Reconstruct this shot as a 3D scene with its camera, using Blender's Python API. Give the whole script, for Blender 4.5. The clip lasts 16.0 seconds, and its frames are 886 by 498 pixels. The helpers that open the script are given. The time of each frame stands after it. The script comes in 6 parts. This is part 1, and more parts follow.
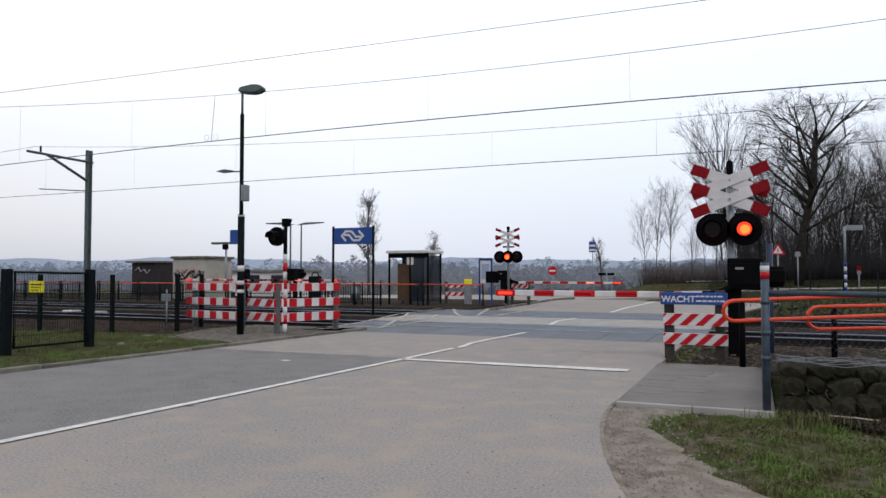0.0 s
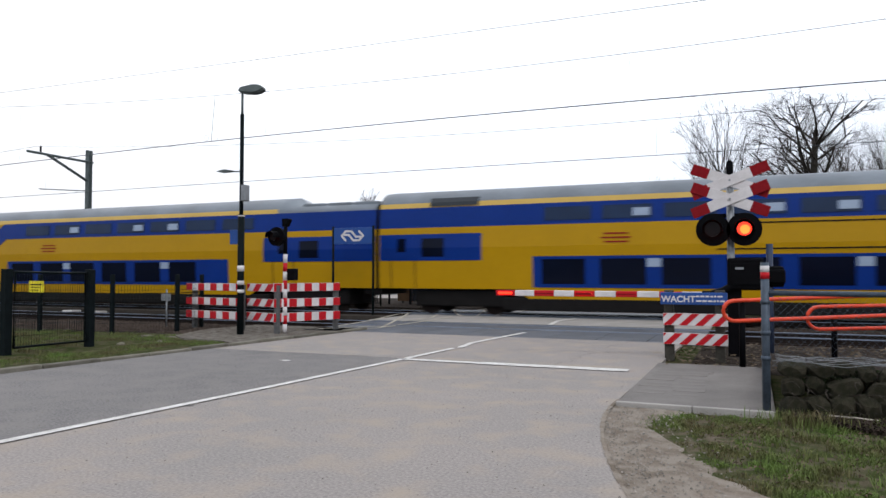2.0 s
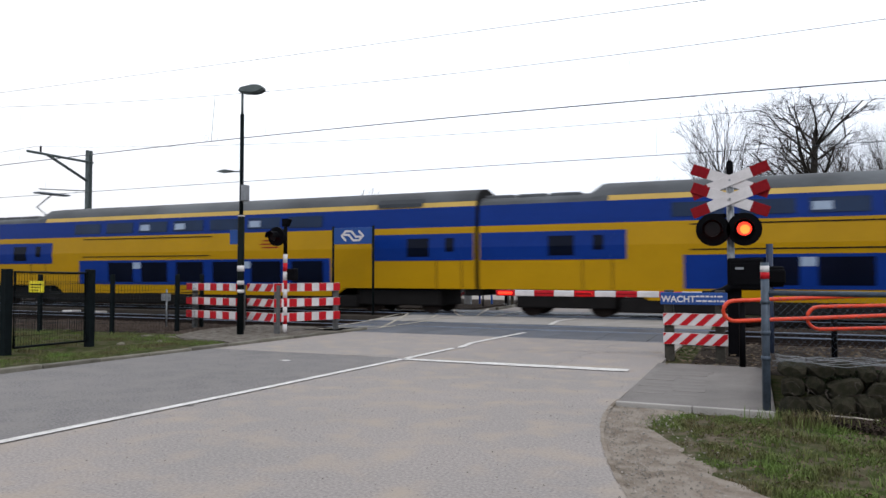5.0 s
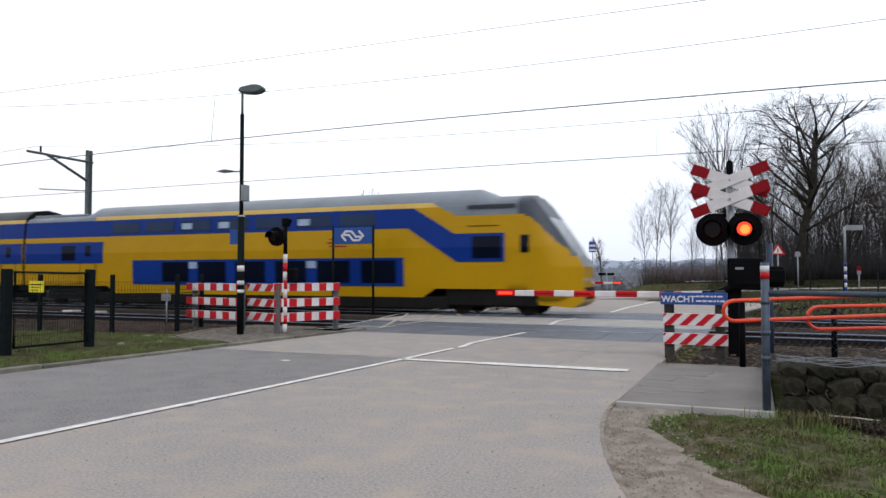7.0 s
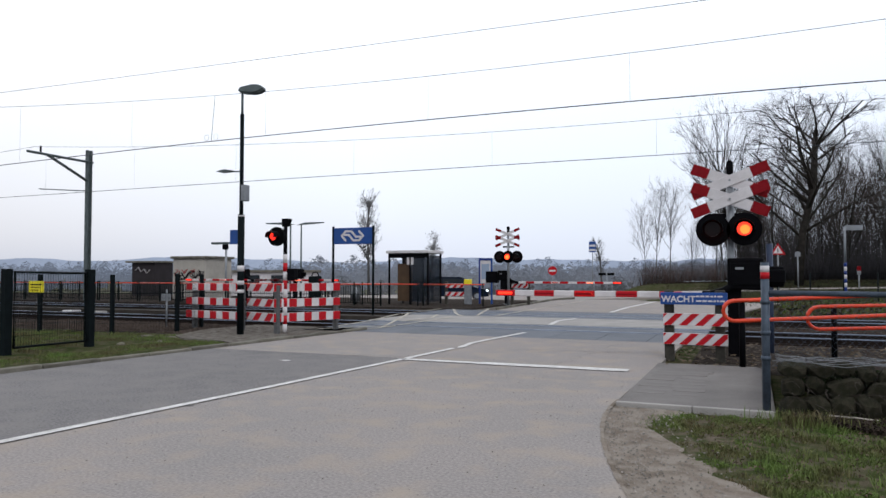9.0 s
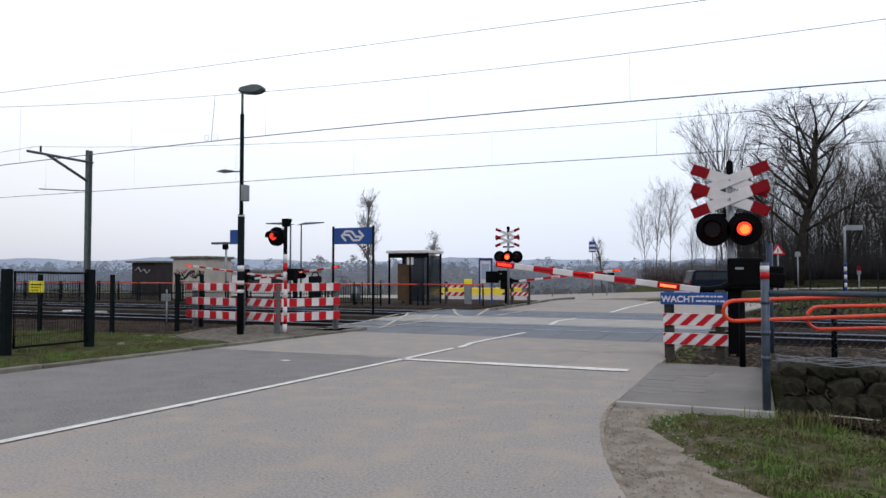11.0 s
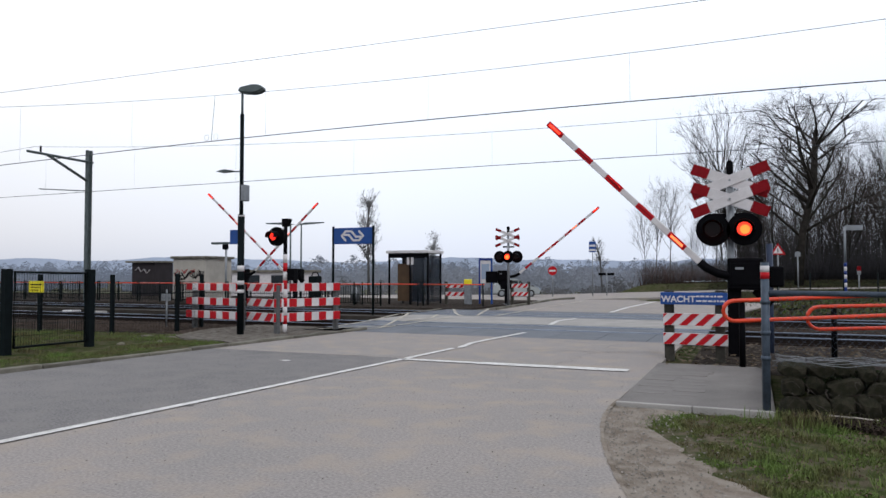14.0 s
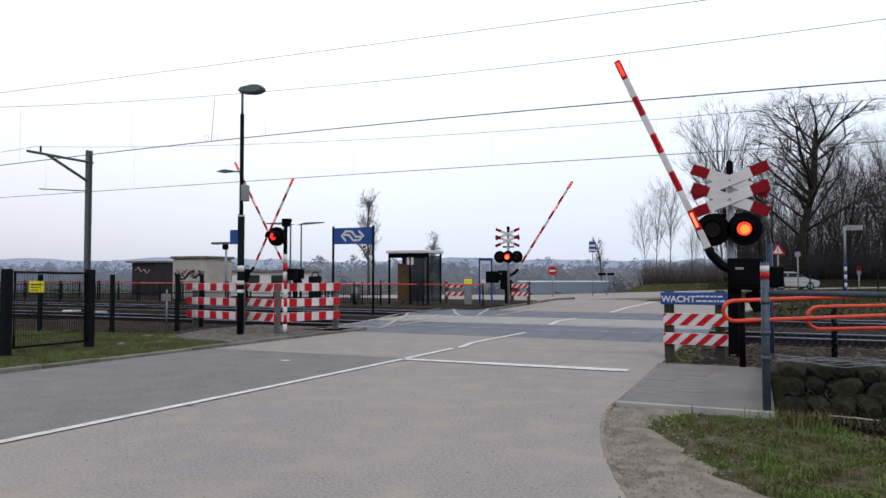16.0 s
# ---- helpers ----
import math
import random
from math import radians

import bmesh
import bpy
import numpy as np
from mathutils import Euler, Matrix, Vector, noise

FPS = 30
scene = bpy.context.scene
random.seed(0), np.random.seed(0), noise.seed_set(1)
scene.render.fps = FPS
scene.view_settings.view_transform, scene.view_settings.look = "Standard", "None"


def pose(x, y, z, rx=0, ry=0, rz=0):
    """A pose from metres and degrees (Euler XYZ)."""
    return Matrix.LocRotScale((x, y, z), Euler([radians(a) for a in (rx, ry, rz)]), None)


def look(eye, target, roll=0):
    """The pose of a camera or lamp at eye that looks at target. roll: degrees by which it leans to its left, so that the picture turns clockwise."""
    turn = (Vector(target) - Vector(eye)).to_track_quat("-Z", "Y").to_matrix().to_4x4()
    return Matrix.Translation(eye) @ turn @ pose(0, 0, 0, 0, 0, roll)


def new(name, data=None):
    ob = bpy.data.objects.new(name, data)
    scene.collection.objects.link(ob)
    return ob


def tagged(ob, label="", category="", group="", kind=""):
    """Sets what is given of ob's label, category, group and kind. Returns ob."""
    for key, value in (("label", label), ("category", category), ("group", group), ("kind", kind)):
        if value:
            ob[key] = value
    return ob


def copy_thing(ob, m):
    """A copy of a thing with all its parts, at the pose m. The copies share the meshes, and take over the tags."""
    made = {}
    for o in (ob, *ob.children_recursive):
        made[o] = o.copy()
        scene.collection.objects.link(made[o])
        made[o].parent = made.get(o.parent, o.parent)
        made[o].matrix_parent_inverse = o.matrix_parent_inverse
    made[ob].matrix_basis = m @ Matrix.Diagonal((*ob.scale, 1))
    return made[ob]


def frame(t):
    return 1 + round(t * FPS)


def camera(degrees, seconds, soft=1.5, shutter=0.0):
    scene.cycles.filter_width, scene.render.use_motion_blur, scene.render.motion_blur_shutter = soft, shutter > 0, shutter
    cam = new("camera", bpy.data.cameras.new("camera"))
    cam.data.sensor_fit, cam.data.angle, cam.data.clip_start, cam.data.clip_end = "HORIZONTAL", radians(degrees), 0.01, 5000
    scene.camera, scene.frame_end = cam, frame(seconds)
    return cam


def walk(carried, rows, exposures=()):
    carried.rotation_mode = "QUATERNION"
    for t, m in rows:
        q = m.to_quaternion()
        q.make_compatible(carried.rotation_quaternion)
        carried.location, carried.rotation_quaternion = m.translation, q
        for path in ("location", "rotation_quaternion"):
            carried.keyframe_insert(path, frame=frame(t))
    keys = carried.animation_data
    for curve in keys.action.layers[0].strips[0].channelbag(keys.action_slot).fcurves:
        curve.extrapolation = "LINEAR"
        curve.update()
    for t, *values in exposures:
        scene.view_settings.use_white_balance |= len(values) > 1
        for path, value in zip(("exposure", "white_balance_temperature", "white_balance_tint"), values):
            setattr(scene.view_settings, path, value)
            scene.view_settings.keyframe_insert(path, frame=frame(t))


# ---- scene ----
# ---------------------------------------------------------------- camera
EYE = (0.0, 0.0, 1.48)
HEADING, TILT = 23.2, 1.99
cam = camera(63.0, 16.0, soft=1.5, shutter=0.22)
VIEW = pose(*EYE, 90 + TILT, 0, HEADING)
walk(cam, [(0.0, VIEW), (16.0, VIEW)], exposures=[(t, s, 6300 if t < 7.4 else 6200, 10) for t, s in ((0.0, 0.35), (0.5, 0.35), (1.0, 0.38), (1.5, 0.54), (2.0, 0.65), (7.0, 0.64), (7.5, 0.46), (8.0, 0.42), (9.0, 0.42), (16.0, 0.42))])

# ---------------------------------------------------------------- world and sun
SUN_UP, SUN_ROUND = radians(38), radians(-60)
world = bpy.data.worlds.new("overcast")
scene.world = world
world.use_nodes = True
wn, wl = world.node_tree.nodes, world.node_tree.links
wn.clear()
w_out, w_bg, w_mix = wn.new("ShaderNodeOutputWorld"), wn.new("ShaderNodeBackground"), wn.new("ShaderNodeMixRGB")
w_sky = wn.new("ShaderNodeTexSky")
w_sky.sky_type, w_sky.sun_disc, w_sky.sun_elevation, w_sky.sun_rotation = "NISHITA", False, SUN_UP, SUN_ROUND
w_sky.dust_density = 4.0
w_geo, w_sep, w_ramp = wn.new("ShaderNodeTexCoord"), wn.new("ShaderNodeSeparateXYZ"), wn.new("ShaderNodeValToRGB")
wl.new(w_geo.outputs["Generated"], w_sep.inputs[0])
wl.new(w_sep.outputs["Z"], w_ramp.inputs[0])
w_ramp.color_ramp.elements[0].position, w_ramp.color_ramp.elements[0].color = 0.0, (5.9, 6.25, 7.1, 1)
w_ramp.color_ramp.elements[1].position, w_ramp.color_ramp.elements[1].color = 0.35, (8.95, 9.3, 9.8, 1)
w_mix.inputs[0].default_value = 0.88
wl.new(w_sky.outputs[0], w_mix.inputs[1])
w_dot, w_side, w_tone = wn.new("ShaderNodeVectorMath"), wn.new("ShaderNodeMapRange"), wn.new("ShaderNodeMixRGB")
w_dot.operation = "DOT_PRODUCT"
w_dot.inputs[1].default_value = (math.cos(radians(HEADING)), math.sin(radians(HEADING)), 0.35)
wl.new(w_geo.outputs["Generated"], w_dot.inputs[0])
wl.new(w_dot.outputs["Value"], w_side.inputs["Value"])
w_side.inputs["From Min"].default_value, w_side.inputs["From Max"].default_value = -0.5, -0.05
w_side.inputs["To Min"].default_value, w_side.inputs["To Max"].default_value = 0.82, 1.03
w_tone.blend_type, w_tone.inputs[0].default_value = "MULTIPLY", 1.0
wl.new(w_ramp.outputs[0], w_tone.inputs[1])
wl.new(w_side.outputs[0], w_tone.inputs[2])
wl.new(w_tone.outputs[0], w_mix.inputs[2])
wl.new(w_mix.outputs[0], w_bg.inputs[0])
w_bg.inputs[1].default_value = 0.1
wl.new(w_bg.outputs[0], w_out.inputs[0])
sun_data = bpy.data.lights.new("sun", "SUN")
sun_data.energy, sun_data.angle, sun_data.color = 0.7, radians(25), (1.0, 0.97, 0.92)
sun = new("sun", sun_data)
sun.matrix_world = look((20, -20, 30), (0, 10, 0))


# ---------------------------------------------------------------- materials
def mat(name, color, rough=0.6, metal=0.0, vary=0.25, scale=3.0, bump=0.0, fine=60.0, tint=None, glow=0.0, spread=0.0, spec=0.3):
    """Base colour with two scales of noise; tint is the second colour of the coarse noise."""
    m = bpy.data.materials.new(name)
    m.use_nodes = True
    n, l = m.node_tree.nodes, m.node_tree.links
    b = n["Principled BSDF"]
    b.inputs["Roughness"].default_value, b.inputs["Metallic"].default_value = rough, metal
    b.inputs["Specular IOR Level"].default_value = spec
    tc = n.new("ShaderNodeTexCoord")
    big, small = n.new("ShaderNodeTexNoise"), n.new("ShaderNodeTexNoise")
    big.inputs["Scale"].default_value, small.inputs["Scale"].default_value = scale, fine
    big.inputs["Detail"].default_value, small.inputs["Detail"].default_value = 5, 3
    for t in (big, small):
        l.new(tc.outputs["Object"], t.inputs["Vector"])
    ramp = n.new("ShaderNodeValToRGB")
    lo, hi = 0.35, 0.68
    dark = tuple(c * (1 - vary) for c in color) if tint is None else tint
    ramp.color_ramp.elements[0].position, ramp.color_ramp.elements[0].color = lo, (*dark, 1)
    ramp.color_ramp.elements[1].position, ramp.color_ramp.elements[1].color = hi, (*color, 1)
    l.new(big.outputs["Fac"], ramp.inputs[0])
    grain = n.new("ShaderNodeMapRange")
    grain.inputs["To Min"].default_value, grain.inputs["To Max"].default_value = 1 - vary * 0.9, 1 + vary * 0.9
    l.new(small.outputs["Fac"], grain.inputs["Value"])
    mul = n.new("ShaderNodeMixRGB")
    mul.blend_type, mul.inputs[0].default_value = "MULTIPLY", 1.0
    l.new(ramp.outputs[0], mul.inputs[1])
    l.new(grain.outputs[0], mul.inputs[2])
    last = mul
    if spread:
        info, isl = n.new("ShaderNodeObjectInfo"), n.new("ShaderNodeNewGeometry")
        add, mr, mm = n.new("ShaderNodeMath"), n.new("ShaderNodeMapRange"), n.new("ShaderNodeMixRGB")
        l.new(info.outputs["Random"], add.inputs[0])
        l.new(isl.outputs["Random Per Island"], add.inputs[1])
        mr.inputs["From Max"].default_value = 2.0
        mr.inputs["To Min"].default_value, mr.inputs["To Max"].default_value = 1 - spread, 1 + spread
        l.new(add.outputs[0], mr.inputs["Value"])
        mm.blend_type, mm.inputs[0].default_value = "MULTIPLY", 1.0
        l.new(last.outputs[0], mm.inputs[1])
        l.new(mr.outputs[0], mm.inputs[2])
        last = mm
    l.new(last.outputs[0], b.inputs["Base Color"])
    if bump:
        bp = n.new("ShaderNodeBump")
        bp.inputs["Strength"].default_value, bp.inputs["Distance"].default_value = bump, 0.02
        l.new(small.outputs["Fac"], bp.inputs["Height"])
        l.new(bp.outputs[0], b.inputs["Normal"])
    if glow:
        b.inputs["Emission Color"].default_value = (*color, 1)
        b.inputs["Emission Strength"].default_value = glow
    return m


def glass_mat(name, color, alpha=0.4, rough=0.05):
    m = bpy.data.materials.new(name)
    m.use_nodes = True
    n, l = m.node_tree.nodes, m.node_tree.links
    b = n["Principled BSDF"]
    b.inputs["Base Color"].default_value, b.inputs["Roughness"].default_value = (*color, 1), rough
    clear, mix = n.new("ShaderNodeBsdfTransparent"), n.new("ShaderNodeMixShader")
    mix.inputs[0].default_value = alpha
    l.new(clear.outputs[0], mix.inputs[1])
    l.new(b.outputs[0], mix.inputs[2])
    l.new(mix.outputs[0], n["Material Output"].inputs[0])
    return m


def ground_mat(name, one, two, three, scale, fine, bump, patch=(0.4, 0.6), grain=0.5, spec=0.01):
    """Three colours: two in patches, the third in fine specks."""
    m = mat(name, one, rough=0.95, vary=grain, scale=scale, bump=bump, fine=fine, tint=two, spec=spec)
    n, l = m.node_tree.nodes, m.node_tree.links
    b = n["Principled BSDF"]
    src = b.inputs["Base Color"].links[0].from_socket
    tc, t, r, mx = n.new("ShaderNodeTexCoord"), n.new("ShaderNodeTexNoise"), n.new("ShaderNodeValToRGB"), n.new("ShaderNodeMixRGB")
    t.inputs["Scale"].default_value, t.inputs["Detail"].default_value = scale * 4.3, 8
    l.new(tc.outputs["Object"], t.inputs["Vector"])
    r.color_ramp.elements[0].position, r.color_ramp.elements[1].position = patch
    l.new(t.outputs["Fac"], r.inputs[0])
    l.new(r.outputs[0], mx.inputs[0])
    l.new(src, mx.inputs[1])
    mx.inputs[2].default_value = (*three, 1)
    l.new(mx.outputs[0], b.inputs["Base Color"])
    return m


ASPHALT = ground_mat("asphalt", (0.248, 0.221, 0.206), (0.222, 0.202, 0.191), (0.3, 0.248, 0.2), 0.45, 40, 0.6, (0.48, 0.8), 0.6, 0.15)
# Darker asphalt lane; colour deepened further for the brightness falloff at the left.
ASPHALT_DARK_FALLOFF = ground_mat("dark_asphalt_falloff", (0.162, 0.151, 0.148), (0.142, 0.134, 0.132), (0.182, 0.169, 0.16), 0.5, 34, 0.9, (0.42, 0.75), 0.95, 0.15)
RUBBER = mat("crossing_rubber", (0.075, 0.083, 0.1), 0.6, vary=0.35, scale=1.2, spread=0.12, bump=0.2, fine=40)
SLABC = mat("crossing_concrete", (0.3, 0.28, 0.26), 0.85, vary=0.25, scale=1.5, bump=0.3, fine=50, spread=0.1)
PAVE = mat("paving", (0.165, 0.15, 0.14), 0.9, vary=0.3, scale=1.2, bump=0.3, fine=70, spread=0.1)
KERB = mat("kerb_concrete", (0.155, 0.142, 0.12), 0.9, vary=0.4, scale=2.5, bump=0.4, fine=60, tint=(0.075, 0.067, 0.05), spread=0.5)
LINE = mat("road_paint", (0.58, 0.56, 0.54), 0.7, vary=0.35, scale=7.0, bump=0.2, fine=90, tint=(0.4, 0.38, 0.36))
LINE_WORN = mat("worn_road_paint", (0.52, 0.47, 0.38), 0.8, vary=0.5, scale=6.0, fine=60, tint=(0.17, 0.155, 0.135))
GRASS_GROUND = ground_mat("grass_ground", (0.05, 0.05, 0.023), (0.085, 0.068, 0.045), (0.028, 0.038, 0.012), 0.9, 55, 0.8)
TURF = ground_mat("worn_turf", (0.075, 0.066, 0.04), (0.11, 0.09, 0.068), (0.04, 0.05, 0.018), 1.6, 55, 0.8)
SAND = ground_mat("sandy_verge", (0.2, 0.166, 0.138), (0.135, 0.11, 0.088), (0.225, 0.195, 0.165), 1.3, 60, 0.8)
EARTH = ground_mat("earth_path", (0.105, 0.092, 0.08), (0.075, 0.065, 0.052), (0.15, 0.135, 0.12), 1.4, 60, 0.8)
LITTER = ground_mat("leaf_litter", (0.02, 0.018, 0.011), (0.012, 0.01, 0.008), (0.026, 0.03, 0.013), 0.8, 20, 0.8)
BALLAST = ground_mat("ballast", (0.038, 0.031, 0.026), (0.02, 0.016, 0.014), (0.085, 0.072, 0.062), 3.0, 28, 1.0, (0.52, 0.72))
BLADE = mat("grass_blades", (0.085, 0.14, 0.03), 0.8, vary=0.5, scale=1.5, fine=8, tint=(0.085, 0.068, 0.036), spread=0.5, spec=0.1)
BLADE_DRY = mat("dry_bank_grass", (0.03, 0.034, 0.014), 0.9, vary=0.3, scale=0.8, fine=6, tint=(0.038, 0.032, 0.018), spread=0.4, spec=0.05)
STEEL = mat("rail_head", (0.17, 0.2, 0.26), 0.35, 1.0, vary=0.12, scale=2.0)
RUST = mat("rail_rust", (0.024, 0.018, 0.016), 0.8, vary=0.3, scale=6.0, spec=0.03)
SLEEPER = mat("sleeper_concrete", (0.05, 0.043, 0.037), 0.9, vary=0.3, scale=4.0, spread=0.15, spec=0.03)
STONE = mat("wall_stone", (0.03, 0.026, 0.018), 0.95, vary=0.5, scale=4.0, bump=1.0, fine=30, tint=(0.014, 0.014, 0.008), spread=0.6, spec=0.1)
DARK_STEEL = mat("dark_green_steel", (0.005, 0.008, 0.009), 0.6, 0.0, vary=0.3, scale=8, spec=0.05)
BLACK = mat("black_housing", (0.003, 0.003, 0.004), 0.6, vary=0.3, scale=9, spec=0.04)
GALV = mat("galvanised_steel", (0.24, 0.25, 0.265), 0.5, 0.5, vary=0.25, scale=7)
MAST = mat("mast_steel", (0.1, 0.12, 0.12), 0.6, 0.3, vary=0.3, scale=4)
GREY_TUBE = mat("grey_tube", (0.06, 0.078, 0.105), 0.5, 0.3, vary=0.35, scale=9)
RED = mat("red_reflective", (0.4, 0.01, 0.016), 0.55, vary=0.15, scale=6, spec=0.12)
WHITE = mat("white_reflective", (0.56, 0.53, 0.53), 0.45, vary=0.14, scale=5, tint=(0.45, 0.42, 0.42))
DARK_RED = mat("dark_red_sheet", (0.19, 0.006, 0.01), 0.6, vary=0.2, scale=7, spec=0.08)
ORANGE_RED = mat("orange_red_tube", (0.62, 0.055, 0.02), 0.35, vary=0.2, scale=7)
BLUE_SIGN = mat("blue_sign", (0.013, 0.055, 0.22), 0.35, vary=0.12, scale=4)
NAVY = mat("navy_sign", (0.01, 0.03, 0.17), 0.35, vary=0.15, scale=4)
YELLOW_SIGN = mat("yellow_sign", (0.7, 0.58, 0.015), 0.4, vary=0.1, scale=6)
WOOD = mat("weathered_wood", (0.05, 0.045, 0.036), 0.9, vary=0.4, scale=8, bump=0.4, fine=40)
BROWN = mat("brown_panel", (0.075, 0.042, 0.02), 0.6, vary=0.3, scale=3)
RENDERED = mat("rendered_wall", (0.36, 0.33, 0.29), 0.9, vary=0.18, scale=2, bump=0.3, fine=60)
DARK_WALL = mat("dark_wall", (0.025, 0.02, 0.022), 0.9, vary=0.3, scale=2)
WIRE = mat("wire_copper", (0.03, 0.035, 0.04), 0.5, 0.3, vary=0.2)
BARK = mat("bark", (0.028, 0.024, 0.021), 0.95, vary=0.4, scale=3, tint=(0.014, 0.013, 0.011), spec=0.05)
TWIG = mat("twigs", (0.052, 0.044, 0.041), 0.95, vary=0.3, scale=2, spread=0.3, spec=0.05)
# Bark and twigs of distant trees, paled in colour to suggest haze.
HAZE_TWIG = mat("haze_paled_twigs", (0.13, 0.125, 0.125), 0.95, vary=0.3, scale=2, spread=0.3, spec=0.05)
# No mist is modelled; distance haze is mixed into this wood's base colour.
HAZE_PAINTED_WOOD = mat("haze_painted_wood", (0.22, 0.245, 0.3), 1.0, vary=0.2, scale=0.06, fine=0.6, spec=0.0)
# Brush beyond the road, lightened in colour for the haze before it.
HAZE_PALED_BRUSH = mat("haze_paled_brush", (0.15, 0.15, 0.16), 1.0, vary=0.3, scale=0.2, fine=2.0, spec=0.0)
FIELD = ground_mat("field", (0.09, 0.095, 0.065), (0.13, 0.115, 0.095), (0.07, 0.075, 0.045), 0.05, 3, 0.2)
T_YELLOW = mat("train_yellow", (0.355, 0.196, 0.002), 0.3, vary=0.08, scale=0.8, fine=6, spec=0.13)
T_BLUE = mat("train_blue", (0.003, 0.024, 0.165), 0.3, vary=0.12, scale=0.8, fine=6, spec=0.12)
# Roof-edge stripe: body yellow, paled in colour as if the slope mirrored sky.
T_SKY_YELLOW = mat("train_yellow_sky_sheen", (0.47, 0.31, 0.07), 0.4, vary=0.1, scale=0.8, fine=6, spec=0.3)
T_GREY = mat("train_roof_grey", (0.15, 0.17, 0.195), 0.5, vary=0.2, scale=0.7, fine=8, tint=(0.115, 0.128, 0.145))
T_SOOT = mat("train_roof_soot", (0.085, 0.092, 0.1), 0.7, vary=0.25, scale=0.35, fine=8, tint=(0.035, 0.037, 0.04))
T_DARK = mat("train_underframe", (0.009, 0.008, 0.008), 0.8, vary=0.3, scale=3, spec=0.1)
T_MASK = mat("cab_mask", (0.035, 0.042, 0.06), 0.45, vary=0.15, scale=1.0, fine=8)
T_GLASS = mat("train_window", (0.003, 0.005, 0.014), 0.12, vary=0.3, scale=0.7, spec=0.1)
# Upper panes lean skyward; reflected sky is put into a bluer, brighter base.
T_GLASS_SKY = mat("train_window_sky_tint", (0.009, 0.024, 0.065), 0.15, vary=0.3, scale=0.7, spec=0.2)
T_VENT = mat("train_vent", (0.02, 0.024, 0.03), 0.6, vary=0.2, scale=2)
T_LIGHT = mat("pale_decal", (0.26, 0.32, 0.42), 0.4, vary=0.1)
LAMP_RED = mat("lit_red_lens", (1.0, 0.03, 0.01), 0.3, vary=0.0, glow=1.6)
LAMP_CORE = mat("lit_orange_core", (1.0, 0.15, 0.02), 0.3, vary=0.0, glow=1.8)
LAMP_BAR = mat("lit_bar", (1.0, 0.13, 0.04), 0.3, vary=0.0, glow=1.8)
LENS_OFF = mat("unlit_lens", (0.008, 0.003, 0.003), 0.3, vary=0.1, spec=0.15)
HEADLIGHT = mat("lit_headlight", (0.9, 0.95, 1.0), 0.2, vary=0.0, glow=2.5)
SILVER = mat("silver_paint", (0.3, 0.315, 0.31), 0.3, 0.2, vary=0.05)
NAVY_PAINT = mat("dark_blue_paint", (0.004, 0.008, 0.018), 0.3, 0.0, vary=0.05, spec=0.08)
TRUCK_YELLOW = mat("truck_yellow", (0.7, 0.5, 0.03), 0.4, vary=0.1)
TRUCK_WHITE = mat("trailer_white", (0.62, 0.7, 0.78), 0.4, vary=0.08, scale=0.5)
TRUCK_BLUE = mat("trailer_blue", (0.17, 0.2, 0.25), 0.5, vary=0.1)
TYRE = mat("tyre", (0.015, 0.015, 0.016), 0.8, vary=0.2)
PANE = glass_mat("clear_pane", (0.02, 0.026, 0.036), 0.42)
CAR_GLASS = mat("car_glass", (0.02, 0.025, 0.03), 0.08, vary=0.1, spec=0.2)


# ---------------------------------------------------------------- mesh helpers
def part(name, bm, material, parent=None, label=""):
    me = bpy.data.meshes.new(name)
    bm.normal_update()
    bm.to_mesh(me)
    bm.free()
    for m in material if isinstance(material, (list, tuple)) else [material]:
        me.materials.append(m)
    ob = new(name, me)
    if parent is not None:
        ob.parent = parent
    if label:
        ob["label"] = label
    return ob


def thing(name, m, label, category, group="", kind=""):
    ob = new(name)
    ob.empty_display_size = 0.2
    ob.matrix_world = m
    return tagged(ob, label, category, group, kind)


def box(x0, x1, y0, y1, z0, z1, bevel=0.0, bm=None, mi=0):
    own = bmesh.new()
    bmesh.ops.create_cube(own, size=1.0, matrix=Matrix.LocRotScale(((x0 + x1) / 2, (y0 + y1) / 2, (z0 + z1) / 2), None, (x1 - x0, y1 - y0, z1 - z0)))
    if bevel:
        bmesh.ops.bevel(own, geom=own.edges[:], offset=bevel, segments=2, affect="EDGES", profile=0.5)
    for f in own.faces:
        f.material_index = mi
    return own if bm is None else merge(bm, own)


def merge(bm, other, m=None):
    """Add another bmesh to bm, moved by m."""
    seen = {}
    for v in other.verts:
        seen[v] = bm.verts.new(m @ v.co if m is not None else v.co)
    for f in other.faces:
        try:
            g = bm.faces.new([seen[v] for v in f.verts])
            g.material_index, g.smooth = f.material_index, f.smooth
        except ValueError:
            pass
    other.free()
    return bm


